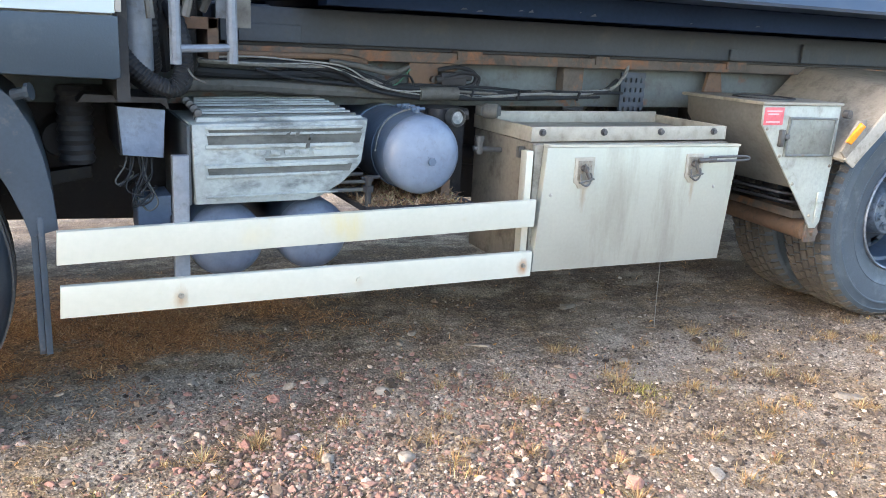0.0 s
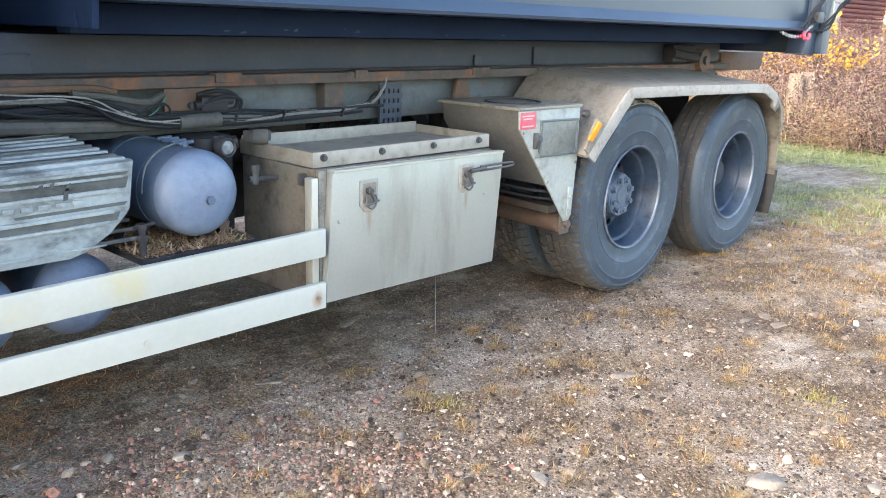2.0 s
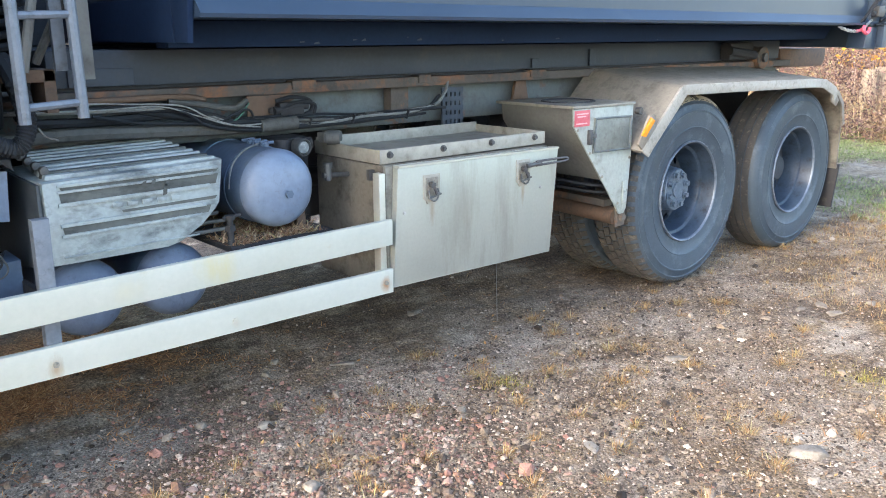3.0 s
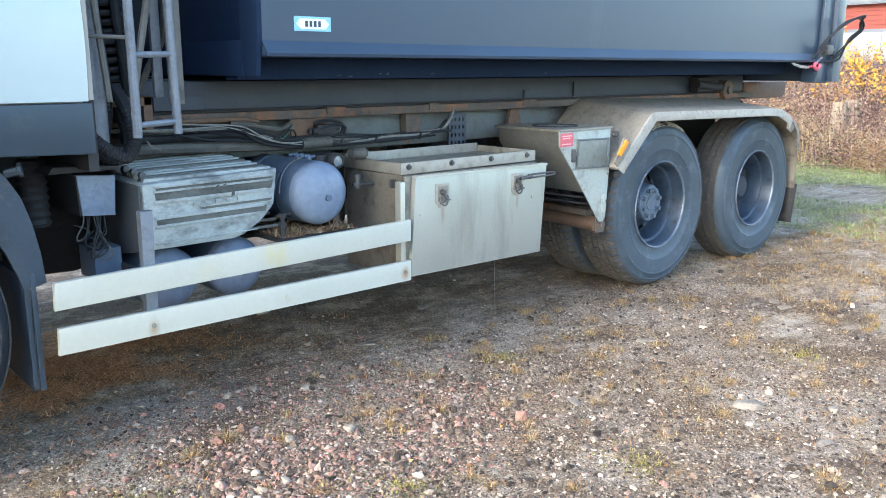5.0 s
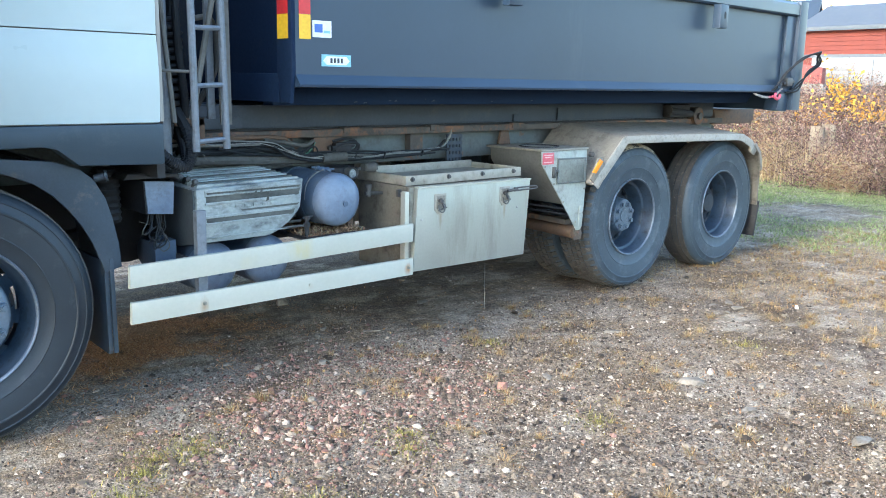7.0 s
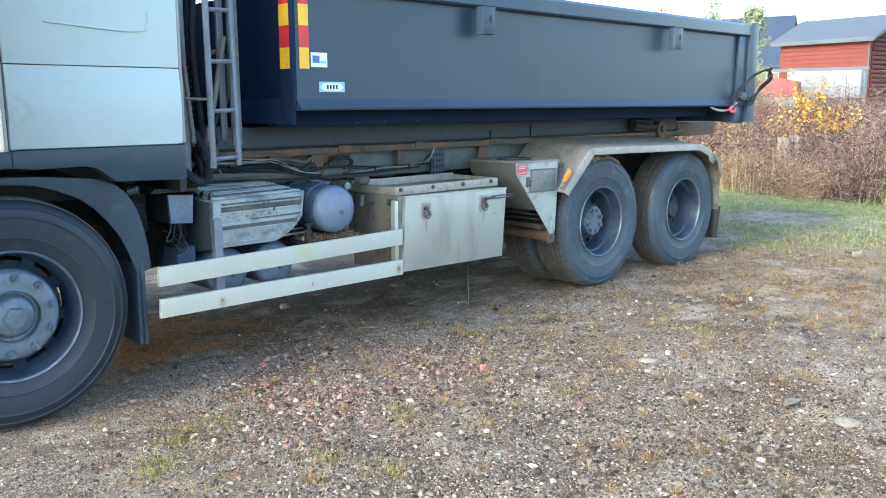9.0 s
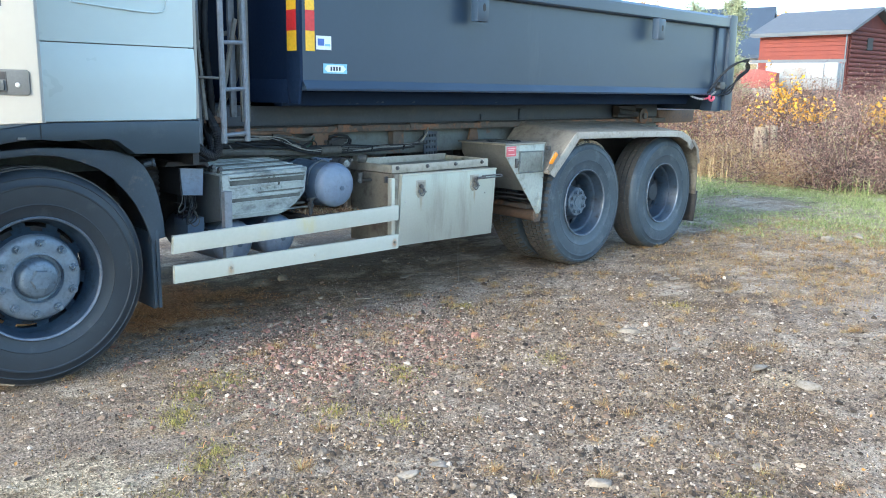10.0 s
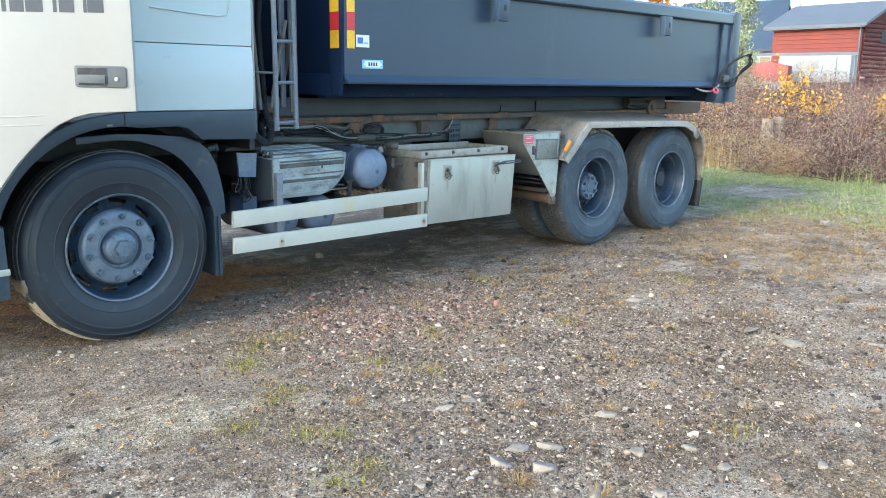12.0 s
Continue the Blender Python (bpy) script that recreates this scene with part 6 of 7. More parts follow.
# ---- the ground ------------------------------------------------------------
def height(x, y):
    """The ground's height: flat where the truck stands, softly uneven, a little bank behind the verge."""
    n = 0.010 * noise.noise((x * 0.9, y * 0.9, 0.3)) + 0.006 * noise.noise((x * 2.7, y * 2.7, 4.1)) + 0.003 * noise.noise((x * 8.0, y * 8.0, 7.7))
    far = max(0.0, math.hypot(x - 2, y) - 10.0)
    n += 0.05 * min(far, 6.0) / 6.0 * noise.noise((x * 0.2, y * 0.2, 2.2)) * 2
    bank = min(max(0.0, x - 11.6), 40.0)
    return n + 0.016 + 0.062 * bank * min(1.0, bank / 3.0) * (1.0 if bank < 14 else 14.0 / bank)


def stretch(lo, hi, fine_lo, fine_hi, step, grow=1.22):
    vals = list(np.arange(fine_lo, fine_hi + 1e-6, step))
    s, v = step, fine_hi
    while v < hi:
        s *= grow
        v += s
        vals.append(v)
    s, v = step, fine_lo
    while v > lo:
        s *= grow
        v -= s
        vals.insert(0, v)
    return vals


gx, gy = stretch(-900, 1500, -3.5, 9.0, 0.045), stretch(-900, 1500, -4.5, 3.0, 0.045)
gv = [(x, y, height(x, y)) for y in gy for x in gx]
nx = len(gx)
gf = [(j * nx + i, j * nx + i + 1, (j + 1) * nx + i + 1, (j + 1) * nx + i) for j in range(len(gy) - 1) for i in range(nx - 1)]
gme = bpy.data.meshes.new("ground")
gme.from_pydata(gv, [], gf)
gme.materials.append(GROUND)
for p in gme.polygons:
    p.use_smooth = True
tagged(new("ground", gme), "brown gravelly earth yard with moss and grit", "ground", kind="structure")


def mesh_from(name, verts, faces, material, label, category, smooth=False, kind="stuff"):
    me = bpy.data.meshes.new(name)
    me.from_pydata(verts, [], faces)
    me.materials.append(material)
    if smooth:
        for p in me.polygons:
            p.use_smooth = True
    return tagged(new(name, me), label, category, kind=kind)


# gravel: thousands of small uneven stones
rng = np.random.default_rng(5)
ico = bmesh.new()
bmesh.ops.create_icosphere(ico, subdivisions=1, radius=1.0)
ico_v = np.array([v.co[:] for v in ico.verts])
ico_f = np.array([[v.index for v in f.verts] for f in ico.faces])
ico.free()


def turns(n):
    q = rng.normal(size=(n, 4))
    q /= np.linalg.norm(q, axis=1)[:, None]
    w, x, y, z = q.T
    return np.stack([1 - 2 * (y * y + z * z), 2 * (x * y - z * w), 2 * (x * z + y * w), 2 * (x * y + z * w), 1 - 2 * (x * x + z * z), 2 * (y * z - x * w),
                     2 * (x * z - y * w), 2 * (y * z + x * w), 1 - 2 * (x * x + y * y)], 1).reshape(-1, 3, 3)


def density(x, y):
    """How thick the gravel lies."""
    patch = math.exp(-(((x - 1.35) / 1.1) ** 2 + ((y + 0.75) / 0.65) ** 2)) + 0.9 * math.exp(-(((x - 0.9) / 1.5) ** 2 + ((y + 2.3) / 0.8) ** 2))
    patch += 0.4 * math.exp(-(((x - 3.0) / 1.6) ** 2 + ((y + 0.5) / 0.6) ** 2)) + 0.45 * math.exp(-(((x - 2.2) / 1.6) ** 2 + ((y + 2.0) / 0.9) ** 2))
    patch *= 1.0 - 0.9 * math.exp(-(((x + 0.5) / 0.6) ** 2 + ((y + 1.1) / 0.45) ** 2))
    n = noise.noise((x * 1.7, y * 1.7, 9.0)) * 0.5 + noise.noise((x * 5.0, y * 5.0, 3.0)) * 0.35
    return min(1.0, max(0.02, 0.05 + patch + 0.85 * n * (0.32 + patch))) * (0.35 if y > 0.15 else 1.0)


oct_v = np.array([(1, 0, 0), (0, 1, 0), (-1, 0, 0), (0, -1, 0), (0, 0, 1), (0, 0, -1)], float)
oct_f = np.array([(0, 1, 4), (1, 2, 4), (2, 3, 4), (3, 0, 4), (1, 0, 5), (2, 1, 5), (3, 2, 5), (0, 3, 5)])


def pebbles(name, spots, size, material, label, ico_v=ico_v, ico_f=ico_f):
    """One mesh of small uneven stones at the spots."""
    spots = np.array(spots)
    count = len(spots)
    shape = ico_v[None] * rng.uniform(0.62, 1.35, (count, len(ico_v), 1)) * np.stack([rng.uniform(0.8, 1.5, count), rng.uniform(0.7, 1.1, count), rng.uniform(0.45, 0.85, count)], 1)[:, None, :]
    ang = rng.uniform(0, math.tau, count)
    tilt = turns(count)
    flat = np.stack([np.stack([np.cos(ang), -np.sin(ang), 0 * ang], 1), np.stack([np.sin(ang), np.cos(ang), 0 * ang], 1), np.stack([0 * ang, 0 * ang, 1 + 0 * ang], 1)], 1)
    mixr = np.where((rng.random(count) < 0.3)[:, None, None], tilt, flat)
    pv = np.einsum("nij,nvj->nvi", mixr, shape) * size[:, None, None]
    ground_z = np.array([height(x, y) for x, y in spots])
    pv += np.concatenate([spots, (ground_z + size * 0.22)[:, None]], 1)[:, None, :]
    pf = (ico_f[None] + (np.arange(count) * len(ico_v))[:, None, None]).reshape(-1, 3)
    return mesh_from(name, pv.reshape(-1, 3).tolist(), pf.tolist(), material, label, "gravel")


spots = []
while len(spots) < 26000:
    x, y = rng.uniform(-2.2, 7.5), rng.uniform(-3.7, 1.3)
    if rng.random() < density(x, y) * (1.0 if x < 4.5 else 0.5):
        spots.append((x, y))
pebbles("gravel", spots, np.clip(np.exp(rng.normal(math.log(0.0049), 0.50, len(spots))), 0.003, 0.021), PEBBLE, "loose grey gravel on the yard")
spots = []
while len(spots) < 125000:
    x, y = rng.uniform(-2.2, 7.2), rng.uniform(-3.7, 1.0)
    if rng.random() < 0.02 + density(x, y):
        spots.append((x, y))
pebbles("grit", spots, np.clip(np.exp(rng.normal(math.log(0.0037), 0.38, len(spots))), 0.002, 0.008), PEBBLE, "fine grit strewn over the yard", oct_v, oct_f)
spots = []
while len(spots) < 5600:
    x, y = rng.normal(1.38, 0.48), rng.normal(-0.46, 0.40)
    if noise.noise((x * 2.2, y * 2.2, 1.0)) > rng.uniform(-0.7, 0.35):
        spots.append((x, y))
pebbles("pink_gravel", spots, np.clip(np.exp(rng.normal(math.log(0.0054), 0.45, len(spots))), 0.004, 0.026), PINK_PEBBLE, "coarse pinkish gravel patch beside the truck")


# larger stones that can be told apart
def stone(x, y, length, wide, high, turn, seed, label):
    """An angular flat stone, the hull of some points in an oval, its edges worn."""
    rs = random.Random(seed * 7)
    bm = B()
    pts = []
    for k in range(14):
        a, u = k * 2.4 + rs.uniform(-0.4, 0.4), rs.choice((-0.8, -0.1, 0.45, 0.75)) + rs.uniform(-0.12, 0.12)
        c = (1.0 if u < 0.5 else 0.72) * rs.uniform(0.78, 1.08)
        pts.append(bm.verts.new((c * math.cos(a) * length * 0.52, c * math.sin(a) * wide * 0.55, max(-0.8, min(0.75, u)) * high * 0.42)))
    hull = bmesh.ops.convex_hull(bm, input=pts)
    bmesh.ops.delete(bm, geom=list({v for v in hull["geom_interior"] if isinstance(v, bmesh.types.BMVert)}), context="VERTS")
    bmesh.ops.dissolve_limit(bm, angle_limit=0.25, verts=bm.verts[:], edges=bm.edges[:])
    bmesh.ops.bevel(bm, geom=bm.edges[:], offset=min(high, wide) * 0.10, segments=2, affect="EDGES", profile=0.5)
    ob = solid("stone", bm, STONE, label, "stone", "stones on the yard")
    ob.matrix_world = pose(x, y, height(x, y) + high * 0.20, rs.uniform(-6, 6), rs.uniform(-6, 6), turn)
    return ob


PALE, GREYS, TAN = "pale weathered stone lying on the gravel", "grey flat stone half sunk in earth", "tan rough stone on the gravel"
for i, (x, y, a, b, h, r, lb) in enumerate([
    (3.23, -0.61, 0.15, 0.05, 0.028, -25, PALE), (2.84, -1.36, 0.15, 0.08, 0.05, -35, TAN), (2.66, -2.49, 0.15, 0.08, 0.06, -50, PALE), (2.76, -2.20, 0.14, 0.07, 0.05, 5, TAN),
    (0.39, -2.36, 0.11, 0.06, 0.05, -70, PALE), (0.48, -2.51, 0.13, 0.07, 0.06, -40, TAN), (1.06, -2.38, 0.10, 0.06, 0.045, -60, PALE), (0.84, -2.68, 0.09, 0.06, 0.04, 60, PALE),
    (0.55, -2.33, 0.12, 0.06, 0.04, -25, TAN), (0.65, -2.40, 0.11, 0.05, 0.035, -60, PALE), (0.62, -1.84, 0.09, 0.05, 0.03, -30, PALE), (0.75, -1.87, 0.10, 0.06, 0.03, -40, TAN),
    (1.03, -2.79, 0.09, 0.04, 0.03, -70, PALE), (0.98, -2.97, 0.06, 0.05, 0.03, 0, PALE), (1.26, -3.22, 0.07, 0.04, 0.03, 30, GREYS), (0.46, -2.76, 0.09, 0.05, 0.035, 15, TAN),
    (2.80, 0.60, 0.15, 0.07, 0.04, 30, GREYS), (2.06, 1.12, 0.10, 0.08, 0.07, 10, GREYS), (4.26, -0.66, 0.08, 0.05, 0.03, 10, PALE), (4.40, -0.70, 0.09, 0.06, 0.03, 50, PALE),
    (4.33, -0.80, 0.10, 0.05, 0.03, -30, PALE), (4.62, -0.86, 0.08, 0.05, 0.03, 20, PALE), (4.16, -0.82, 0.05, 0.04, 0.03, 80, TAN), (7.03, -0.92, 0.18, 0.12, 0.10, 0, PALE),
    (7.33, -1.11, 0.17, 0.11, 0.09, 30, TAN), (2.73, -1.72, 0.10, 0.05, 0.025, -20, GREYS), (3.05, -1.62, 0.06, 0.05, 0.04, 35, PALE), (2.35, -0.86, 0.10, 0.05, 0.02, 60, GREYS),
    (2.22, -0.36, 0.05, 0.04, 0.03, 65, PALE), (2.62, -0.05, 0.06, 0.04, 0.03, 0, PALE), (1.46, 0.18, 0.05, 0.04, 0.03, 40, PALE), (1.62, 0.02, 0.06, 0.045, 0.035, 10, PALE),
    (1.02, 0.30, 0.05, 0.04, 0.03, 120, GREYS), (1.24, 0.32, 0.06, 0.04, 0.03, 15, GREYS), (1.86, 0.42, 0.05, 0.035, 0.03, 70, PALE), (1.95, 0.50, 0.05, 0.04, 0.03, 0, GREYS),
    (2.15, 0.30, 0.12, 0.04, 0.02, -30, GREYS), (1.30, -0.36, 0.06, 0.045, 0.035, 40, TAN), (1.52, -0.44, 0.065, 0.05, 0.04, 20, TAN), (1.12, -0.62, 0.05, 0.04, 0.03, 75, TAN),
    (3.60, -1.66, 0.07, 0.05, 0.03, 15, GREYS), (3.02, -2.80, 0.10, 0.05, 0.035, -60, TAN), (3.35, -2.62, 0.08, 0.05, 0.03, 80, PALE), (-0.78, -1.06, 0.07, 0.04, 0.025, 10, PALE),
    (0.62, -2.92, 0.07, 0.05, 0.03, 100, PALE), (1.62, -2.72, 0.06, 0.04, 0.025, 20, GREYS), (1.98, -2.42, 0.06, 0.045, 0.025, 50, TAN), (0.05, -2.30, 0.06, 0.05, 0.03, 75, GREYS)]):
    stone(x, y, a, b, h, r, i + 1, lb)


# blades and leaves -----------------------------------------------------------
class Blades:
    """Collects tapered blades and small leaves for one mesh."""

    def __init__(self, seed):
        self.v, self.f, self.r = [], [], random.Random(seed)

    def blade(self, x, y, z, length, lean, way, width, bend=0.5):
        c, s = math.cos(way), math.sin(way)
        n = len(self.v)
        up, out = length * math.cos(lean), length * math.sin(lean)
        px, py = -s * width / 2, c * width / 2
        mx, my, mz = x + c * out * 0.4, y + s * out * 0.4, z + up * 0.6
        tx, ty, tz = x + c * out * (1 + bend * 0.4), y + s * out * (1 + bend * 0.4), z + up * (1 - bend * 0.15)
        self.v += [(x - px, y - py, z), (x + px, y + py, z), (mx + px * 0.7, my + py * 0.7, mz), (mx - px * 0.7, my - py * 0.7, mz), (tx, ty, tz)]
        self.f += [(n, n + 1, n + 2, n + 3), (n + 3, n + 2, n + 4)]

    def leaf(self, p, size, wide=0.6):
        r, n = self.r, len(self.v)
        a = Vector((r.gauss(0, 1), r.gauss(0, 1), r.gauss(0, 0.7))).normalized()
        b = a.cross(Vector((r.gauss(0, 1), r.gauss(0, 1), r.gauss(0, 1)))).normalized()
        p = Vector(p)
        fold = a.cross(b) * size * 0.15
        self.v += [(p - a * size / 2)[:], (p + b * size * wide / 2 + fold)[:], (p + a * size / 2)[:], (p - b * size * wide / 2 + fold)[:]]
        self.f += [(n, n + 1, n + 2), (n, n + 2, n + 3)]

    def stem(self, a, b, r0, r1):
        a, b, n = Vector(a), Vector(b), len(self.v)
        d = (b - a).normalized()
        u = d.orthogonal().normalized()
        w = d.cross(u)
        for p, r in ((a, r0), (b, r1)):
            self.v += [(p + (u * math.cos(k * math.tau / 3) + w * math.sin(k * math.tau / 3)) * r)[:] for k in range(3)]
        self.f += [(n + k, n + (k + 1) % 3, n + 3 + (k + 1) % 3, n + 3 + k) for k in range(3)]

    def done(self, name, material, label, category, kind="stuff"):
        return mesh_from(name, self.v, self.f, material, label, category, kind=kind)

    def under(self, name, material, parent, label=""):
        ob = mesh_from(name, self.v, self.f, material, label, "", kind="stuff")
        ob.parent = parent
        return ob


# dry litter below the truck's front and thinly over the yard
st = Blades(21)
r = st.r
for i in range(46000):
    if i < 36000:
        x, y = r.gauss(0.72, 0.52), r.gauss(0.90, 0.28)
        if noise.noise((x * 3.4, y * 3.4, 2.0)) + 0.5 * noise.noise((x * 9.0, y * 9.0, 6.0)) < r.uniform(-0.25, 0.30):
            continue
    else:
        x, y = r.uniform(-2.5, 6.5), r.uniform(-3.6, 1.5)
        if noise.noise((x * 0.8, y * 0.8, 5.0)) < r.uniform(-0.5, 0.5):
            continue
    st.blade(x, y, height(x, y) + 0.002, r.uniform(0.012, 0.048), r.uniform(1.15, 1.56), r.uniform(0, math.tau), r.uniform(0.002, 0.005), 0.2)
st.done("dry_litter", STRAW, "brown needle and straw litter on the earth", "litter")

fl = Blades(22)
r = fl.r
for i in range(2200):
    x, y = r.uniform(-2.0, 7.0), r.uniform(-3.4, 0.4)
    if noise.noise((x * 1.3, y * 1.3, 8.0)) < r.uniform(-0.35, 0.45):
        continue
    fl.leaf((x, y, height(x, y) + 0.006), r.uniform(0.008, 0.024))
fl.done("fallen_leaves", LEAF_ORANGE, "small orange fallen leaves on the gravel", "leaves")

db = Blades(41)
r = db.r
for i in range(6500):
    x, y = r.uniform(1.565, 1.96), r.uniform(0.060, 0.60)
    if noise.noise((x * 9.0, y * 9.0, 4.0)) < r.uniform(-0.5, 0.3):
        continue
    db.blade(x, y, 0.6755, r.uniform(0.015, 0.05), r.uniform(0.9, 1.54), r.uniform(0, math.tau), r.uniform(0.003, 0.008), 0.2)
db.done("tray_debris", PALE_WEED, "dead grass and dirt caught on the tray", "debris")

# tufts of dry grass and yellow moss
tf = Blades(23)
r = tf.r
for i in range(900):
    x, y = r.uniform(-1.2, 7.6), r.uniform(-3.3, 0.15)
    if r.random() > 0.08 + 0.17 * max(0.0, x) + (0.6 if x > 4.8 else 0.0):
        continue
    if noise.noise((x * 0.9, y * 0.9, 11.0)) < r.uniform(-0.7, 0.25):
        continue
    s = r.uniform(0.55, 1.25)
    for k in range(int(r.uniform(45, 110) * s)):
        a, d = r.uniform(0, math.tau), abs(r.gauss(0, 0.022)) * s
        tf.blade(x + d * math.cos(a), y + d * math.sin(a), height(x, y), r.uniform(0.02, 0.055) * s, r.uniform(0.55, 1.5), a + r.gauss(0, 0.5), r.uniform(0.0016, 0.0034))
for x, y in ((0.52, -0.22), (0.66, -0.34), (0.86, -0.24), (0.98, -0.36), (1.12, -0.20), (1.28, -0.34), (1.42, -0.16), (1.58, -0.36), (1.75, -0.24), (1.92, -0.40), (2.05, -0.16), (0.74, -0.55), (1.05, -0.62), (1.66, -0.58), (2.3, -0.45), (2.45, -0.28)):
    s = r.uniform(0.45, 0.8)
    for k in range(60):
        a, d = r.uniform(0, math.tau), abs(r.gauss(0, 0.040)) * s
        tf.blade(x + d * math.cos(a), y + d * math.sin(a), height(x, y), r.uniform(0.02, 0.06) * s, r.uniform(0.3, 1.35), r.uniform(0, math.tau), r.uniform(0.0016, 0.0034))
for i in range(42000):
    x, y = r.uniform(4.4, 8.2), r.uniform(-3.6, 0.3)
    n = noise.noise((x * 1.4, y * 1.9, 31.0)) + 0.5 * noise.noise((x * 5.0, y * 5.0, 33.0))
    if n < r.uniform(-0.42, 0.58) - 0.12 * (x - 5.0):
        continue
    tf.blade(x, y, height(x, y), r.uniform(0.015, 0.05), r.uniform(0.2, 1.3), r.uniform(0, math.tau), r.uniform(0.0016, 0.0036))
tf.done("dry_grass_tufts", TUFT, "orange and straw-coloured dry grass tufts", "grass")

bmoss = Blades(29)
r = bmoss.r
for i in range(125000):
    x, y = r.uniform(-1.6, 6.8), r.uniform(-3.5, 0.1)
    n = noise.noise((x * 1.25, y * 1.7, 13.0)) + 0.6 * noise.noise((x * 4.5, y * 4.5, 17.0))
    if n < r.uniform(0.12, 0.45) or (abs(x - 1.3) < 0.7 and abs(y + 0.65) < 0.5):
        continue
    bmoss.blade(x, y, height(x, y), r.uniform(0.008, 0.024), r.uniform(0.2, 1.45), r.uniform(0, math.tau), r.uniform(0.002, 0.0045))
bmoss.done("brown_moss", BROWN_MOSS, "dark brown dry moss and short grass patches", "moss")

ms = Blades(24)
r = ms.r
for cx, cy in ((0.72, -0.47), (0.64, -0.52), (0.50, -0.50), (0.42, -0.58), (0.30, -0.73), (0.22, -0.80), (0.20, -1.18), (0.10, -1.26), (0.79, -1.17), (0.90, -1.43), (1.30, -1.05), (1.38, -0.92), (-0.16, -1.42), (0.00, -1.66), (0.10, -1.75), (-0.16, -2.08), (0.02, -2.05), (1.32, -2.84), (2.10, -1.35), (3.62, -1.24), (2.52, -0.30)):
    for k in range(260):
        a, d = r.uniform(0, math.tau), abs(r.gauss(0, 0.085))
        x, y = cx + d * math.cos(a), cy + d * math.sin(a)
        ms.blade(x, y, height(x, y), r.uniform(0.010, 0.036), r.uniform(0.5, 1.5), r.uniform(0, math.tau), r.uniform(0.002, 0.0042))
ms.done("yellow_moss", MOSS, "yellow-green moss cushions between the stones", "moss")

# grassy verge behind the truck
vg = Blades(25)
r = vg.r
for i in range(165000):
    x, y = r.uniform(6.0, 12.8), r.uniform(-4.4, 4.8)
    edge = 6.8 - 0.25 * y + 0.9 * noise.noise((x * 0.7, y * 0.9, 1.0))
    clump = noise.noise((x * 2.6, y * 2.6, 6.0)) + 0.6 * noise.noise((x * 6.0, y * 6.0, 2.0))
    if x < edge - 0.5 * clump + r.uniform(-0.15, 0.5) or clump < r.uniform(-1.3, 0.2):
        continue
    if 1.3 * math.exp(-(((x - 9.2) / 1.0) ** 2 + ((y - 0.75) / 0.85) ** 2)) + 0.25 * clump > r.uniform(0.25, 1.0):
        continue
    vg.blade(x, y, height(x, y), r.uniform(0.022, 0.062) * (1 + 0.6 * clump), r.uniform(0.5, 1.45), r.uniform(0, math.tau), r.uniform(0.004, 0.008))
vg.done("verge_grass", GRASS, "short green and yellowing verge grass", "grass")

# withered weeds beyond the verge
dark_weeds, pale_weeds = Blades(26), Blades(36)
r = dark_weeds.r
for i in range(15000):
    x = 11.3 + 17.0 * r.random() ** 1.5
    y = r.uniform(-5.5, 13.5)
    if x < 11.2 + 0.15 * max(0.0, y) + 0.7 * noise.noise((x * 0.3, y * 0.8, 3.0)):
        continue
    clump = noise.noise((x * 0.7, y * 0.7, 8.0))
    if clump < -0.15 and r.random() < 0.7:
        continue
    tall = r.uniform(0.25, 1.0) * max(0.35, 1 + 1.3 * clump)
    side = min(1.0, max(-1.0, (math.degrees(math.atan2(y + 4.31, x + 1.79)) - 22.6) / 2.5))
    pale = noise.noise((x * 0.45, y * 0.6, 21.0)) + 0.3 * noise.noise((x * 1.6, y * 1.6, 5.0)) + 0.22 * math.exp(-((x - 12.0) / 0.9) ** 2) + 0.26 * side > 0.36
    wd = pale_weeds if pale else dark_weeds
    tall *= 0.7 if pale else 1.15
    way, z = r.uniform(0, math.tau), height(x, y)
    lean = abs(r.gauss(0, 0.72))
    p = Vector((x, y, z))
    d = Vector((math.sin(lean) * math.cos(way), math.sin(lean) * math.sin(way), math.cos(lean)))
    joints = [p]
    for s in range(3):
        d = (d + Vector((r.gauss(0, 0.22), r.gauss(0, 0.22), r.gauss(0, 0.10)))).normalized()
        q = p + d * tall / 3
        wd.stem(p, q, 0.005 - 0.0013 * s, 0.0037 - 0.0013 * s)
        joints.append(q)
        p = q
    for k in range(r.randint(6, 14)):
        s = r.randint(0, 2)
        p = joints[s].lerp(joints[s + 1], r.random())
        a = r.uniform(0, math.tau)
        q = p + Vector((math.cos(a), math.sin(a), r.uniform(-0.1, 0.9))) * r.uniform(0.06, 0.30)
        wd.stem(p, q, 0.0024, 0.0012)
        for j in range(r.randint(1, 5)):
            wd.leaf(p.lerp(q, r.uniform(0.4, 1.1)), r.uniform(0.02, 0.06), 0.45)
dark_weeds.done("withered_weeds", WEED, "tall mauve-brown withered weeds and brambles", "weeds")
pale_weeds.done("tan_weeds", PALE_WEED, "tan withered weeds between the brambles", "weeds")

# bramble thickets with broader leaves, and single tall stalks
bb = Blades(38)
r = bb.r
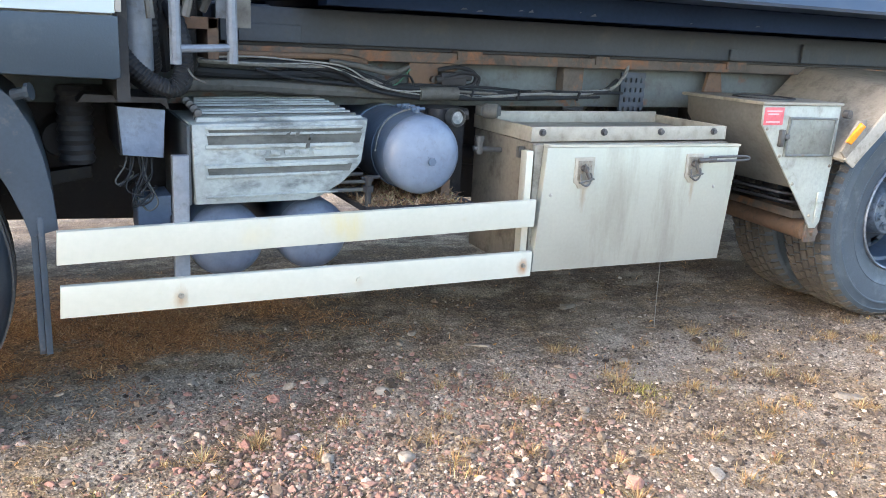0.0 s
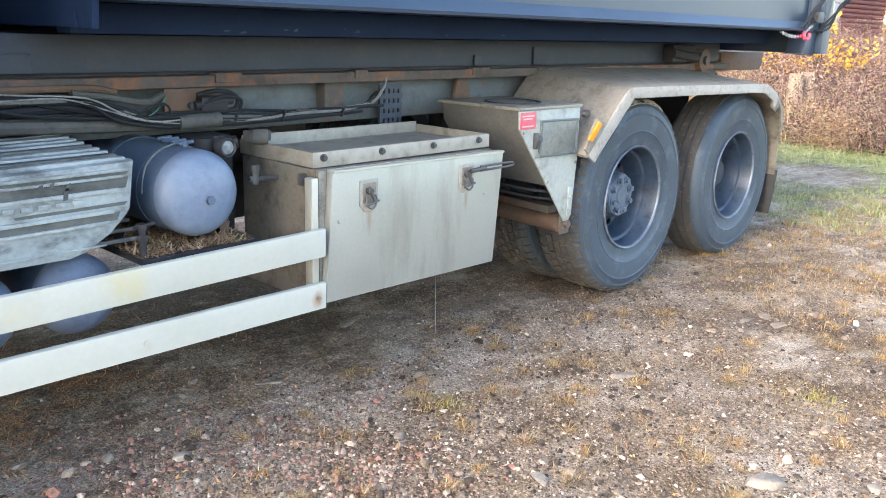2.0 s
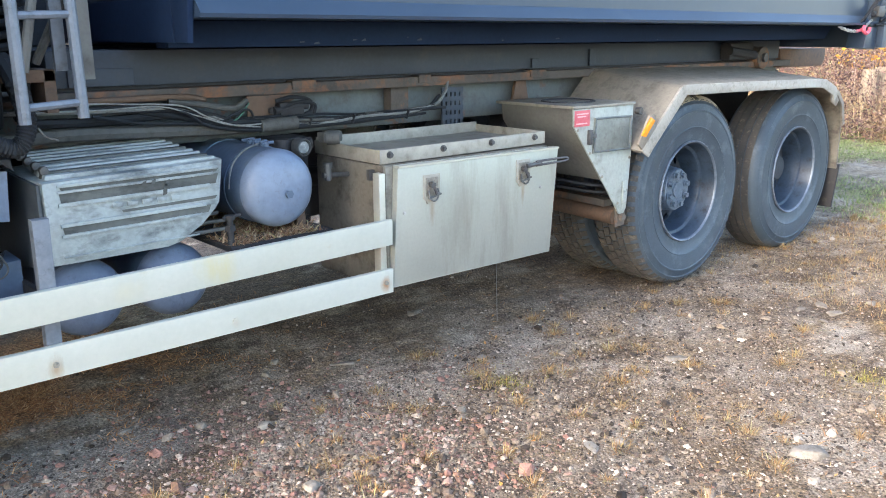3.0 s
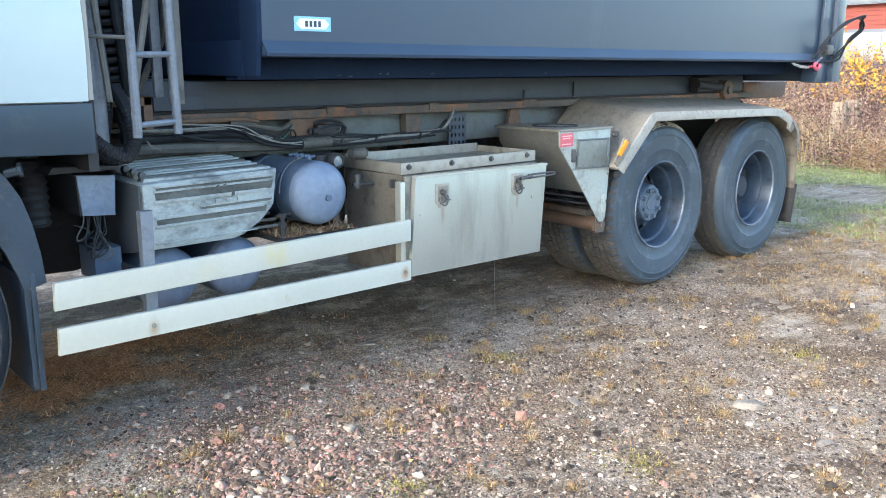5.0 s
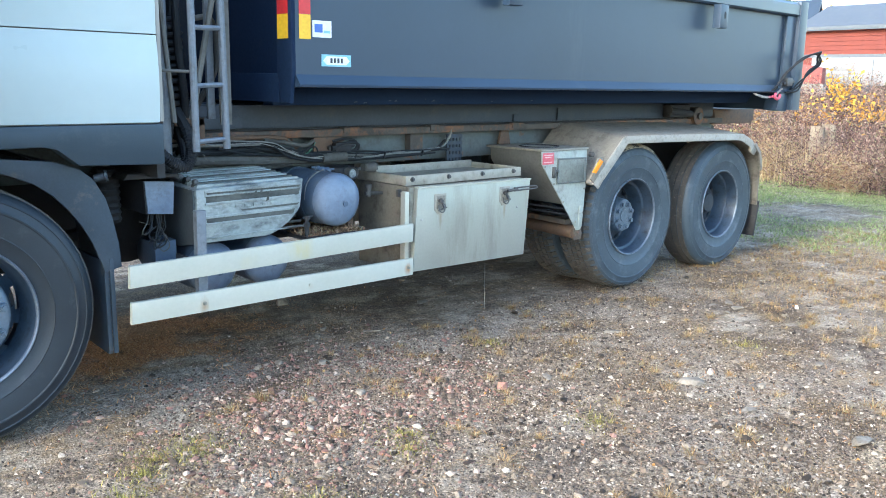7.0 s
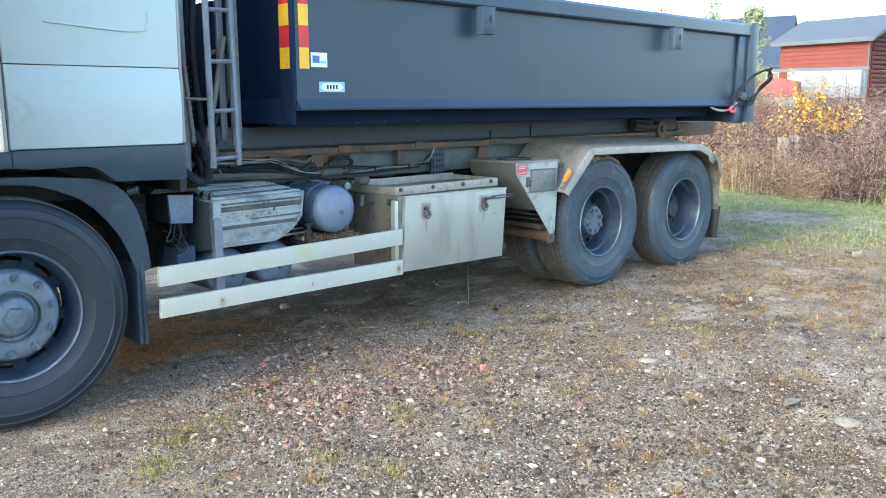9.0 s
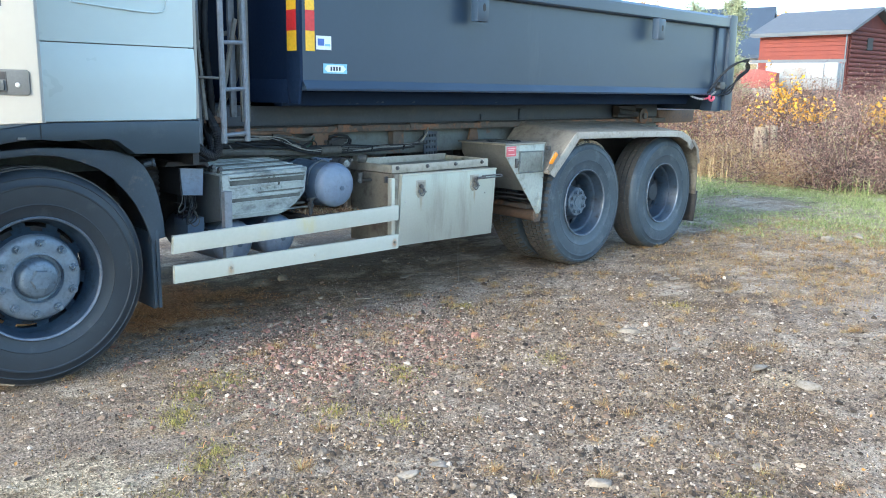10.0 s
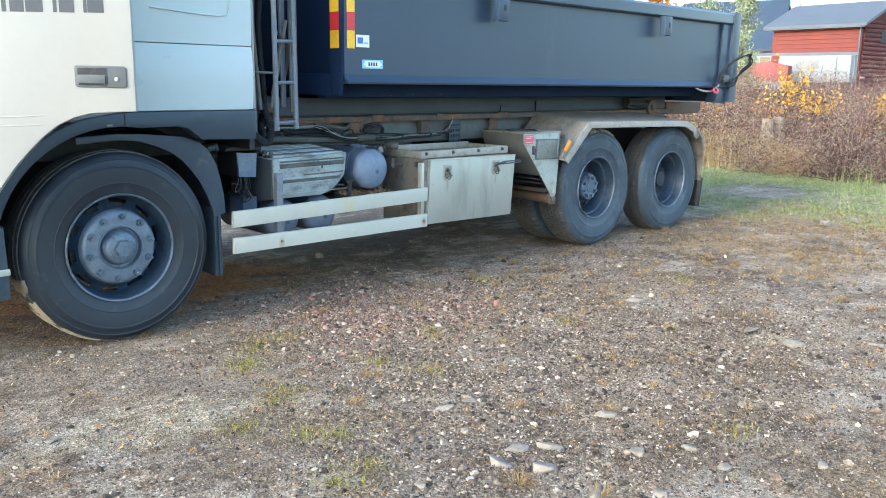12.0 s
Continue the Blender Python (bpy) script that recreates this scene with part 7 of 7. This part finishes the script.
for i in range(26):
    cx, cy = 12.4 + 9.0 * r.random() ** 1.3, r.uniform(-4.5, 10.0)
    rad, top = r.uniform(0.35, 0.9), r.uniform(0.5, 1.15)
    for k in range(22):
        a, reach = r.uniform(0, math.tau), rad * r.uniform(0.5, 1.3)
        p = Vector((cx + r.gauss(0, 0.15), cy + r.gauss(0, 0.15), height(cx, cy)))
        for s in range(5):
            f = (s + 1) / 5
            q = Vector((cx + reach * f * math.cos(a), cy + reach * f * math.sin(a), height(cx, cy) + top * math.sin(min(math.pi * 0.85, f * 2.3)) * r.uniform(0.85, 1.1)))
            bb.stem(p, q, 0.006 - 0.0008 * s, 0.0052 - 0.0008 * s)
            for j in range(4):
                bb.leaf(p.lerp(q, r.random()) + Vector((r.gauss(0, 0.05), r.gauss(0, 0.05), r.gauss(0, 0.05))), r.uniform(0.04, 0.09), 0.6)
            p = q
for i in range(150):
    x, y = 11.6 + 8.0 * r.random(), r.uniform(-5.0, 9.0)
    p, tall, a = Vector((x, y, height(x, y))), r.uniform(0.7, 1.5), r.uniform(0, math.tau)
    q = p + Vector((0.35 * tall * math.cos(a) * r.random(), 0.35 * tall * math.sin(a) * r.random(), tall))
    bb.stem(p, q, 0.006, 0.002)
    for j in range(5):
        bb.leaf(p.lerp(q, r.uniform(0.5, 1.0)), r.uniform(0.03, 0.07), 0.5)
bb.done("bramble_thicket", BRAMBLE, "dark reddish bramble canes with withered leaves", "brambles")

# low green growth at the weeds' foot
gw = Blades(28)
r = gw.r
for i in range(9000):
    x, y = 11.2 + 2.4 * r.random() ** 1.5, r.uniform(-5.0, 6.0)
    if noise.noise((x * 1.1, y * 1.1, 4.0)) < r.uniform(0.0, 0.5):
        continue
    gw.blade(x, y, height(x, y), r.uniform(0.10, 0.42), abs(r.gauss(0, 0.5)), r.uniform(0, math.tau), r.uniform(0.005, 0.012), 0.9)
gw.done("green_weeds", GRASS, "low green blades among withered weeds", "weeds")

rd = Blades(27)
r = rd.r
for cx, cy, sx, sy, n, h in ((12.4, 3.4, 0.45, 0.8, 1700, 0.70), (12.5, 2.2, 0.5, 0.5, 260, 0.45), (12.2, -0.4, 0.8, 1.3, 110, 0.35), (11.9, -2.5, 0.8, 1.5, 90, 0.35), (13.2, 5.4, 0.8, 1.2, 400, 0.8)):
    for i in range(n):
        x, y = r.gauss(cx, sx), r.gauss(cy, sy)
        if x < 10.9:
            continue
        rd.blade(x, y, height(x, y), h * r.uniform(0.5, 1.2), abs(r.gauss(0, 0.38)), r.uniform(0, math.tau), r.uniform(0.005, 0.010), 0.9)
rd.done("tan_dry_grass", REED, "tan dry tall grass", "grass")


def shrub(name, x, y, tall, wide, material, leaves, seed, label, category="shrub", leaf=0.06, trunk=0.02, low=0.25, clumps=14):
    """Stems from the ground, branching, with leaves in uneven clumps."""
    t = thing(name, label, category, (x, y, height(x, y)))
    wood, foliage = Blades(seed), Blades(seed + 100)
    q = foliage.r
    tips = []
    for k in range(max(3, clumps // 3)):
        a, lean = q.uniform(0, math.tau), q.uniform(0.05, 0.45)
        base = Vector((0.04 * math.cos(a), 0.04 * math.sin(a), 0))
        mid = Vector((wide * 0.25 * math.cos(a) * lean * 2, wide * 0.25 * math.sin(a) * lean * 2, tall * q.uniform(0.4, 0.6)))
        wood.stem(base, mid, trunk, trunk * 0.6)
        for j in range(4):
            b = a + q.gauss(0, 1.0)
            tip = mid + Vector((wide * q.uniform(0.1, 0.45) * math.cos(b), wide * q.uniform(0.1, 0.45) * math.sin(b), tall * q.uniform(0.05, 0.5)))
            wood.stem(mid, tip, trunk * 0.5, trunk * 0.15)
            tips.append((mid, tip))
    for i in range(leaves):
        m0, t0 = q.choice(tips)
        p = m0.lerp(t0, q.uniform(low, 1.08)) + Vector((q.gauss(0, 1), q.gauss(0, 1), q.gauss(0, 1))) * wide * 0.055
        foliage.leaf(p, leaf * q.uniform(0.6, 1.4))
    wood.under("wood", BARK, t)
    foliage.under("crown", material, t)
    return t


def at_bearing(azimuth, far):
    """A spot far metres from the path's end, on a bearing from the x axis."""
    return -1.79 + far * math.cos(radians(azimuth)), -4.31 + far * math.sin(radians(azimuth))


for az, d, tall, wide, n, seed in ((23.4, 19.0, 1.65, 1.0, 240, 40), (22.2, 18.4, 1.15, 1.0, 170, 41), (18.9, 19.0, 1.1, 1.1, 150, 42), (24.7, 20.0, 0.9, 0.9, 80, 43), (23.9, 18.6, 1.15, 0.9, 130, 45)):
    x, y = at_bearing(az, d)
    shrub("autumn_shrub", x, y, tall, wide, LEAF_YELLOW, n, seed, "young shrub with yellow autumn leaves among weeds", leaf=0.085)
for az, d, tall, wide, n, seed in ((17.2, 19.0, 0.9, 1.5, 220, 50), (15.4, 19.0, 1.0, 1.8, 260, 51), (28.5, 20.0, 1.0, 1.5, 200, 53), (31.0, 20.0, 1.1, 1.6, 200, 54)):
    x, y = at_bearing(az, d)
    shrub("bramble_bush", x, y, tall, wide, LEAF_ORANGE, n, seed, "reddish brown withered bush", leaf=0.06)
for az, d in ((24.95, 16.2), (24.35, 16.5)):
    x, y = at_bearing(az, d)
    bm = B()
    rod(bm, (0, 0, -0.1), (0.03, 0, 0.80), 0.13, 14, 0.105)
    for v in bm.verts:
        v.co += Vector((0.02 * noise.noise(v.co * 9), 0.02 * noise.noise(v.co * 9 + Vector((3, 3, 3))), 0))
    ob = solid("stump", bm, STUMP_WOOD, "pale dry stump among weeds", "stump")
    ob.location = (x, y, height(x, y))


# ---- far buildings and trees -------------------------------------------------
def bearing_frame(az, far, turn):
    x, y = at_bearing(az, far)
    return pose(x, y, 0, 0, 0, turn)


barn = thing("barn", "red boarded barn with log gable toned dark for shade and grey roof", "barn")
barn.matrix_world = bearing_frame(20.12, 62.0, -95)
# in the barn's own frame: the eaves wall runs from x -bw to 0, y goes into the building
bw, bd, eave, ridge = 6.15, 7.0, 5.50, 7.00
part("wall", box(B(), -bw, -0.05, 0.05, 0.25, 0, eave), BARN_RED, barn, smooth=False)
for k in range(18):
    z = 0.25 + k * (eave - 0.3) / 18
    part("board", box(B(), -bw, 0.0, -0.03, 0.0498, z + 0.02, z + (eave - 0.3) / 18), BARN_RED, barn, smooth=False)
gable = B()
prism(gable, [(0.26, 0), (bd, 0), (bd, eave), (bd / 2 + 0.1, ridge), (0.26, eave)], -0.25, -0.05, axis="x")
part("gable", gable, LOG_RED, barn)
for k in range(20):
    z = 0.2 + 0.29 * k
    reach = 0.30 if z < eave else 0.30 + (z - eave) / (ridge - eave) * bd / 2
    if z < ridge - 0.3:
        part("log", rod(B(), (-0.02, reach, z), (-0.02, bd - max(0.0, reach - 0.3), z), 0.145, 10), LOG_RED, barn)
part("roof", prism(B(), [(-0.55, eave - 0.14), (bd / 2 + 0.1, ridge + 0.05), (bd + 0.45, eave - 0.10), (bd + 0.45, eave + 0.08), (bd / 2 + 0.1, ridge + 0.24), (-0.55, eave + 0.04)], -bw - 0.5, 0.55, axis="x"), ROOF, barn)
part("eave_board", box(B(), -bw - 0.4, 0.4, -0.52, -0.48, eave - 0.22, eave - 0.10), ROOF, barn, smooth=False)
part("corner_board", box(B(), -0.10, 0.10, -0.07, -0.031, 0.2, eave - 0.1), LOG_RED, barn, smooth=False)
part("down_pipe", rod(B(), (0.0, -0.14, 0.2), (0.0, -0.14, eave - 0.1), 0.05, 8), ROOF, barn)
part("window", box(B(), -0.10, 0.16, 2.6, 3.4, 4.4, 5.2), BLACK, barn, smooth=False)

house = thing("house", "pale house with a dark blue-grey roof behind the barn", "house")
house.matrix_world = bearing_frame(24.9, 84.0, -75)
part("wall", box(B(), -9.0, 0.0, 0, 6.0, 0, 5.0), TRIM_WHITE, house, smooth=False)
part("gable", prism(B(), [(0.0, 5.0), (6.0, 5.0), (3.0, 8.8)], -9.0, 0.0, axis="x"), TRIM_WHITE, house, smooth=False)
part("roof", prism(B(), [(-0.6, 4.6), (3.0, 9.1), (6.6, 4.6), (6.6, 4.9), (3.0, 9.45), (-0.6, 4.9)], -9.5, 0.5, axis="x"), BLUE_ROOF, house)
for x in (-7.2, -5.2, -3.0, -1.2):
    part("window", box(B(), x, x + 0.9, -0.05, 0.05, 2.6, 4.1), GLASS_DARK, house, smooth=False)
    part("window_frame", box(B(), x - 0.08, x + 0.98, -0.03, -0.001, 2.5, 4.2), TRIM_WHITE, house, smooth=False)

trailer = thing("caravan", "white caravan with rounded corners parked before the barn", "caravan")
trailer.matrix_world = bearing_frame(20.45, 52.0, -78) @ pose(0, 0, 0.24)
part("body", box(B(), -3.9, -0.05, 0.0, 1.9, 1.45, 2.95, 0.12), TRIM_WHITE, trailer)
part("window", box(B(), -2.9, -1.7, -0.03, 0.02, 2.2, 2.62, 0.01), CONCRETE, trailer)
part("belt", box(B(), -3.8, -0.15, -0.02, -0.001, 2.02, 2.07), CONCRETE, trailer, smooth=False)
part("door_line", box(B(), -0.80, -0.76, -0.02, -0.001, 1.55, 2.85), ROOF, trailer, smooth=False)
for x in (-2.8, -1.0):
    part("wheel", turned([(0.001, 0.0), (0.16, 0.0), (0.30, 0.02), (0.32, 0.08), (0.30, 0.16), (0.001, 0.18)], 20, (x, 0.1, 1.32)), RUBBER, trailer)
part("underframe", box(B(), -3.6, -0.2, 0.3, 1.6, 1.20, 1.445), BLACK, trailer)
part("support", box(B(), -3.6, -0.2, 0.4, 1.5, -0.5, 1.199), BLACK, trailer)

load = thing("covered_load", "red tarpaulin over a low load on a pale base", "covered load")
load.matrix_world = bearing_frame(24.0, 50.0, -72) @ pose(0, 0, 0.12)
bm = B()
prism(bm, [(-3.4, 1.62), (0.0, 1.62), (0.0, 2.45), (-0.9, 2.62), (-2.4, 2.55), (-3.4, 2.1)], 0.0, 1.8, 0.05)
part("cover", bm, RED_TARP, load)
part("base", box(B(), -3.6, 0.1, -0.05, 1.8, -0.5, 1.615), CONCRETE, load, smooth=False)

fence = thing("pole_rail", "long pale horizontal rail on thin posts before the barn", "rail")
fence.matrix_world = bearing_frame(20.15, 49.0, -84) @ pose(0, 0, 0.16)
part("beam", box(B(), -6.6, 0.0, 0.0, 0.12, 2.92, 3.08), ROOF, fence, smooth=False)
for x in (-6.3, -0.2):
    part("post", box(B(), x, x + 0.07, 0.02, 0.10, -0.5, 2.919), ROOF, fence, smooth=False)


def tree(x, y, tall, wide, material, leaves, seed, label, leaf, trunk):
    t = thing("tree", label, "tree", (x, y, 0))
    wood, foliage = Blades(seed), Blades(seed + 100)
    q = foliage.r
    wood.stem((0, 0, 0), (0.1, 0, tall * 0.55), trunk, trunk * 0.55)
    wood.stem((0.1, 0, tall * 0.55), (0.0, 0.1, tall * 0.95), trunk * 0.55, trunk * 0.1)
    limbs = []
    for k in range(26):
        f = q.uniform(0.22, 0.92)
        a = q.uniform(0, math.tau)
        p = Vector((0.1 * f, 0, tall * f))
        e = p + Vector((math.cos(a), math.sin(a), q.uniform(0.1, 0.7))) * wide * 0.5 * (1.15 - f) * q.uniform(0.6, 1.2)
        wood.stem(p, e, trunk * 0.28, trunk * 0.05)
        limbs.append((p, e))
    for i in range(leaves):
        p, e = q.choice(limbs)
        foliage.leaf(p.lerp(e, q.uniform(0.3, 1.1)) + Vector((q.gauss(0, 1), q.gauss(0, 1), q.gauss(-0.3, 1))) * wide * 0.06, leaf * q.uniform(0.6, 1.4))
    wood.under("trunk", BARK, t)
    foliage.under("crown", material, t)
    return t


for az, d, tall, wide, mt, n, seed, lb, leaf in (
    (26.9, 34.0, 5.4, 2.4, LEAF_GREEN, 9000, 70, "slim birch with thin pale green leaves", 0.085),
    (29.2, 40.0, 6.5, 3.6, LEAF_GREEN, 4200, 71, "slim birch with thin pale green leaves", 0.09),
    (23.9, 105.0, 10.0, 8.0, LEAF_ORANGE, 2400, 72, "tree with orange autumn crown behind the barn", 0.55),
    (26.0, 115.0, 9.5, 7.0, LEAF_YELLOW, 2000, 73, "tree with yellow autumn crown behind the house", 0.55),
    (21.8, 120.0, 9.6, 9.0, LEAF_GREEN, 2200, 74, "pale green tree behind the barn", 0.6),
    (16.0, 90.0, 9.0, 8.0, LEAF_ORANGE, 2200, 75, "tree with orange autumn crown", 0.5),
    (13.0, 80.0, 8.0, 7.0, LEAF_GREEN, 2000, 76, "pale green tree beyond the field", 0.5),
    (32.0, 85.0, 9.5, 8.0, LEAF_ORANGE, 2000, 77, "tree with orange autumn crown", 0.5)):
    x, y = at_bearing(az, d)
    tree(x, y, tall, wide, mt, n, seed, lb, leaf, 0.10 if tall < 7 else 0.22)
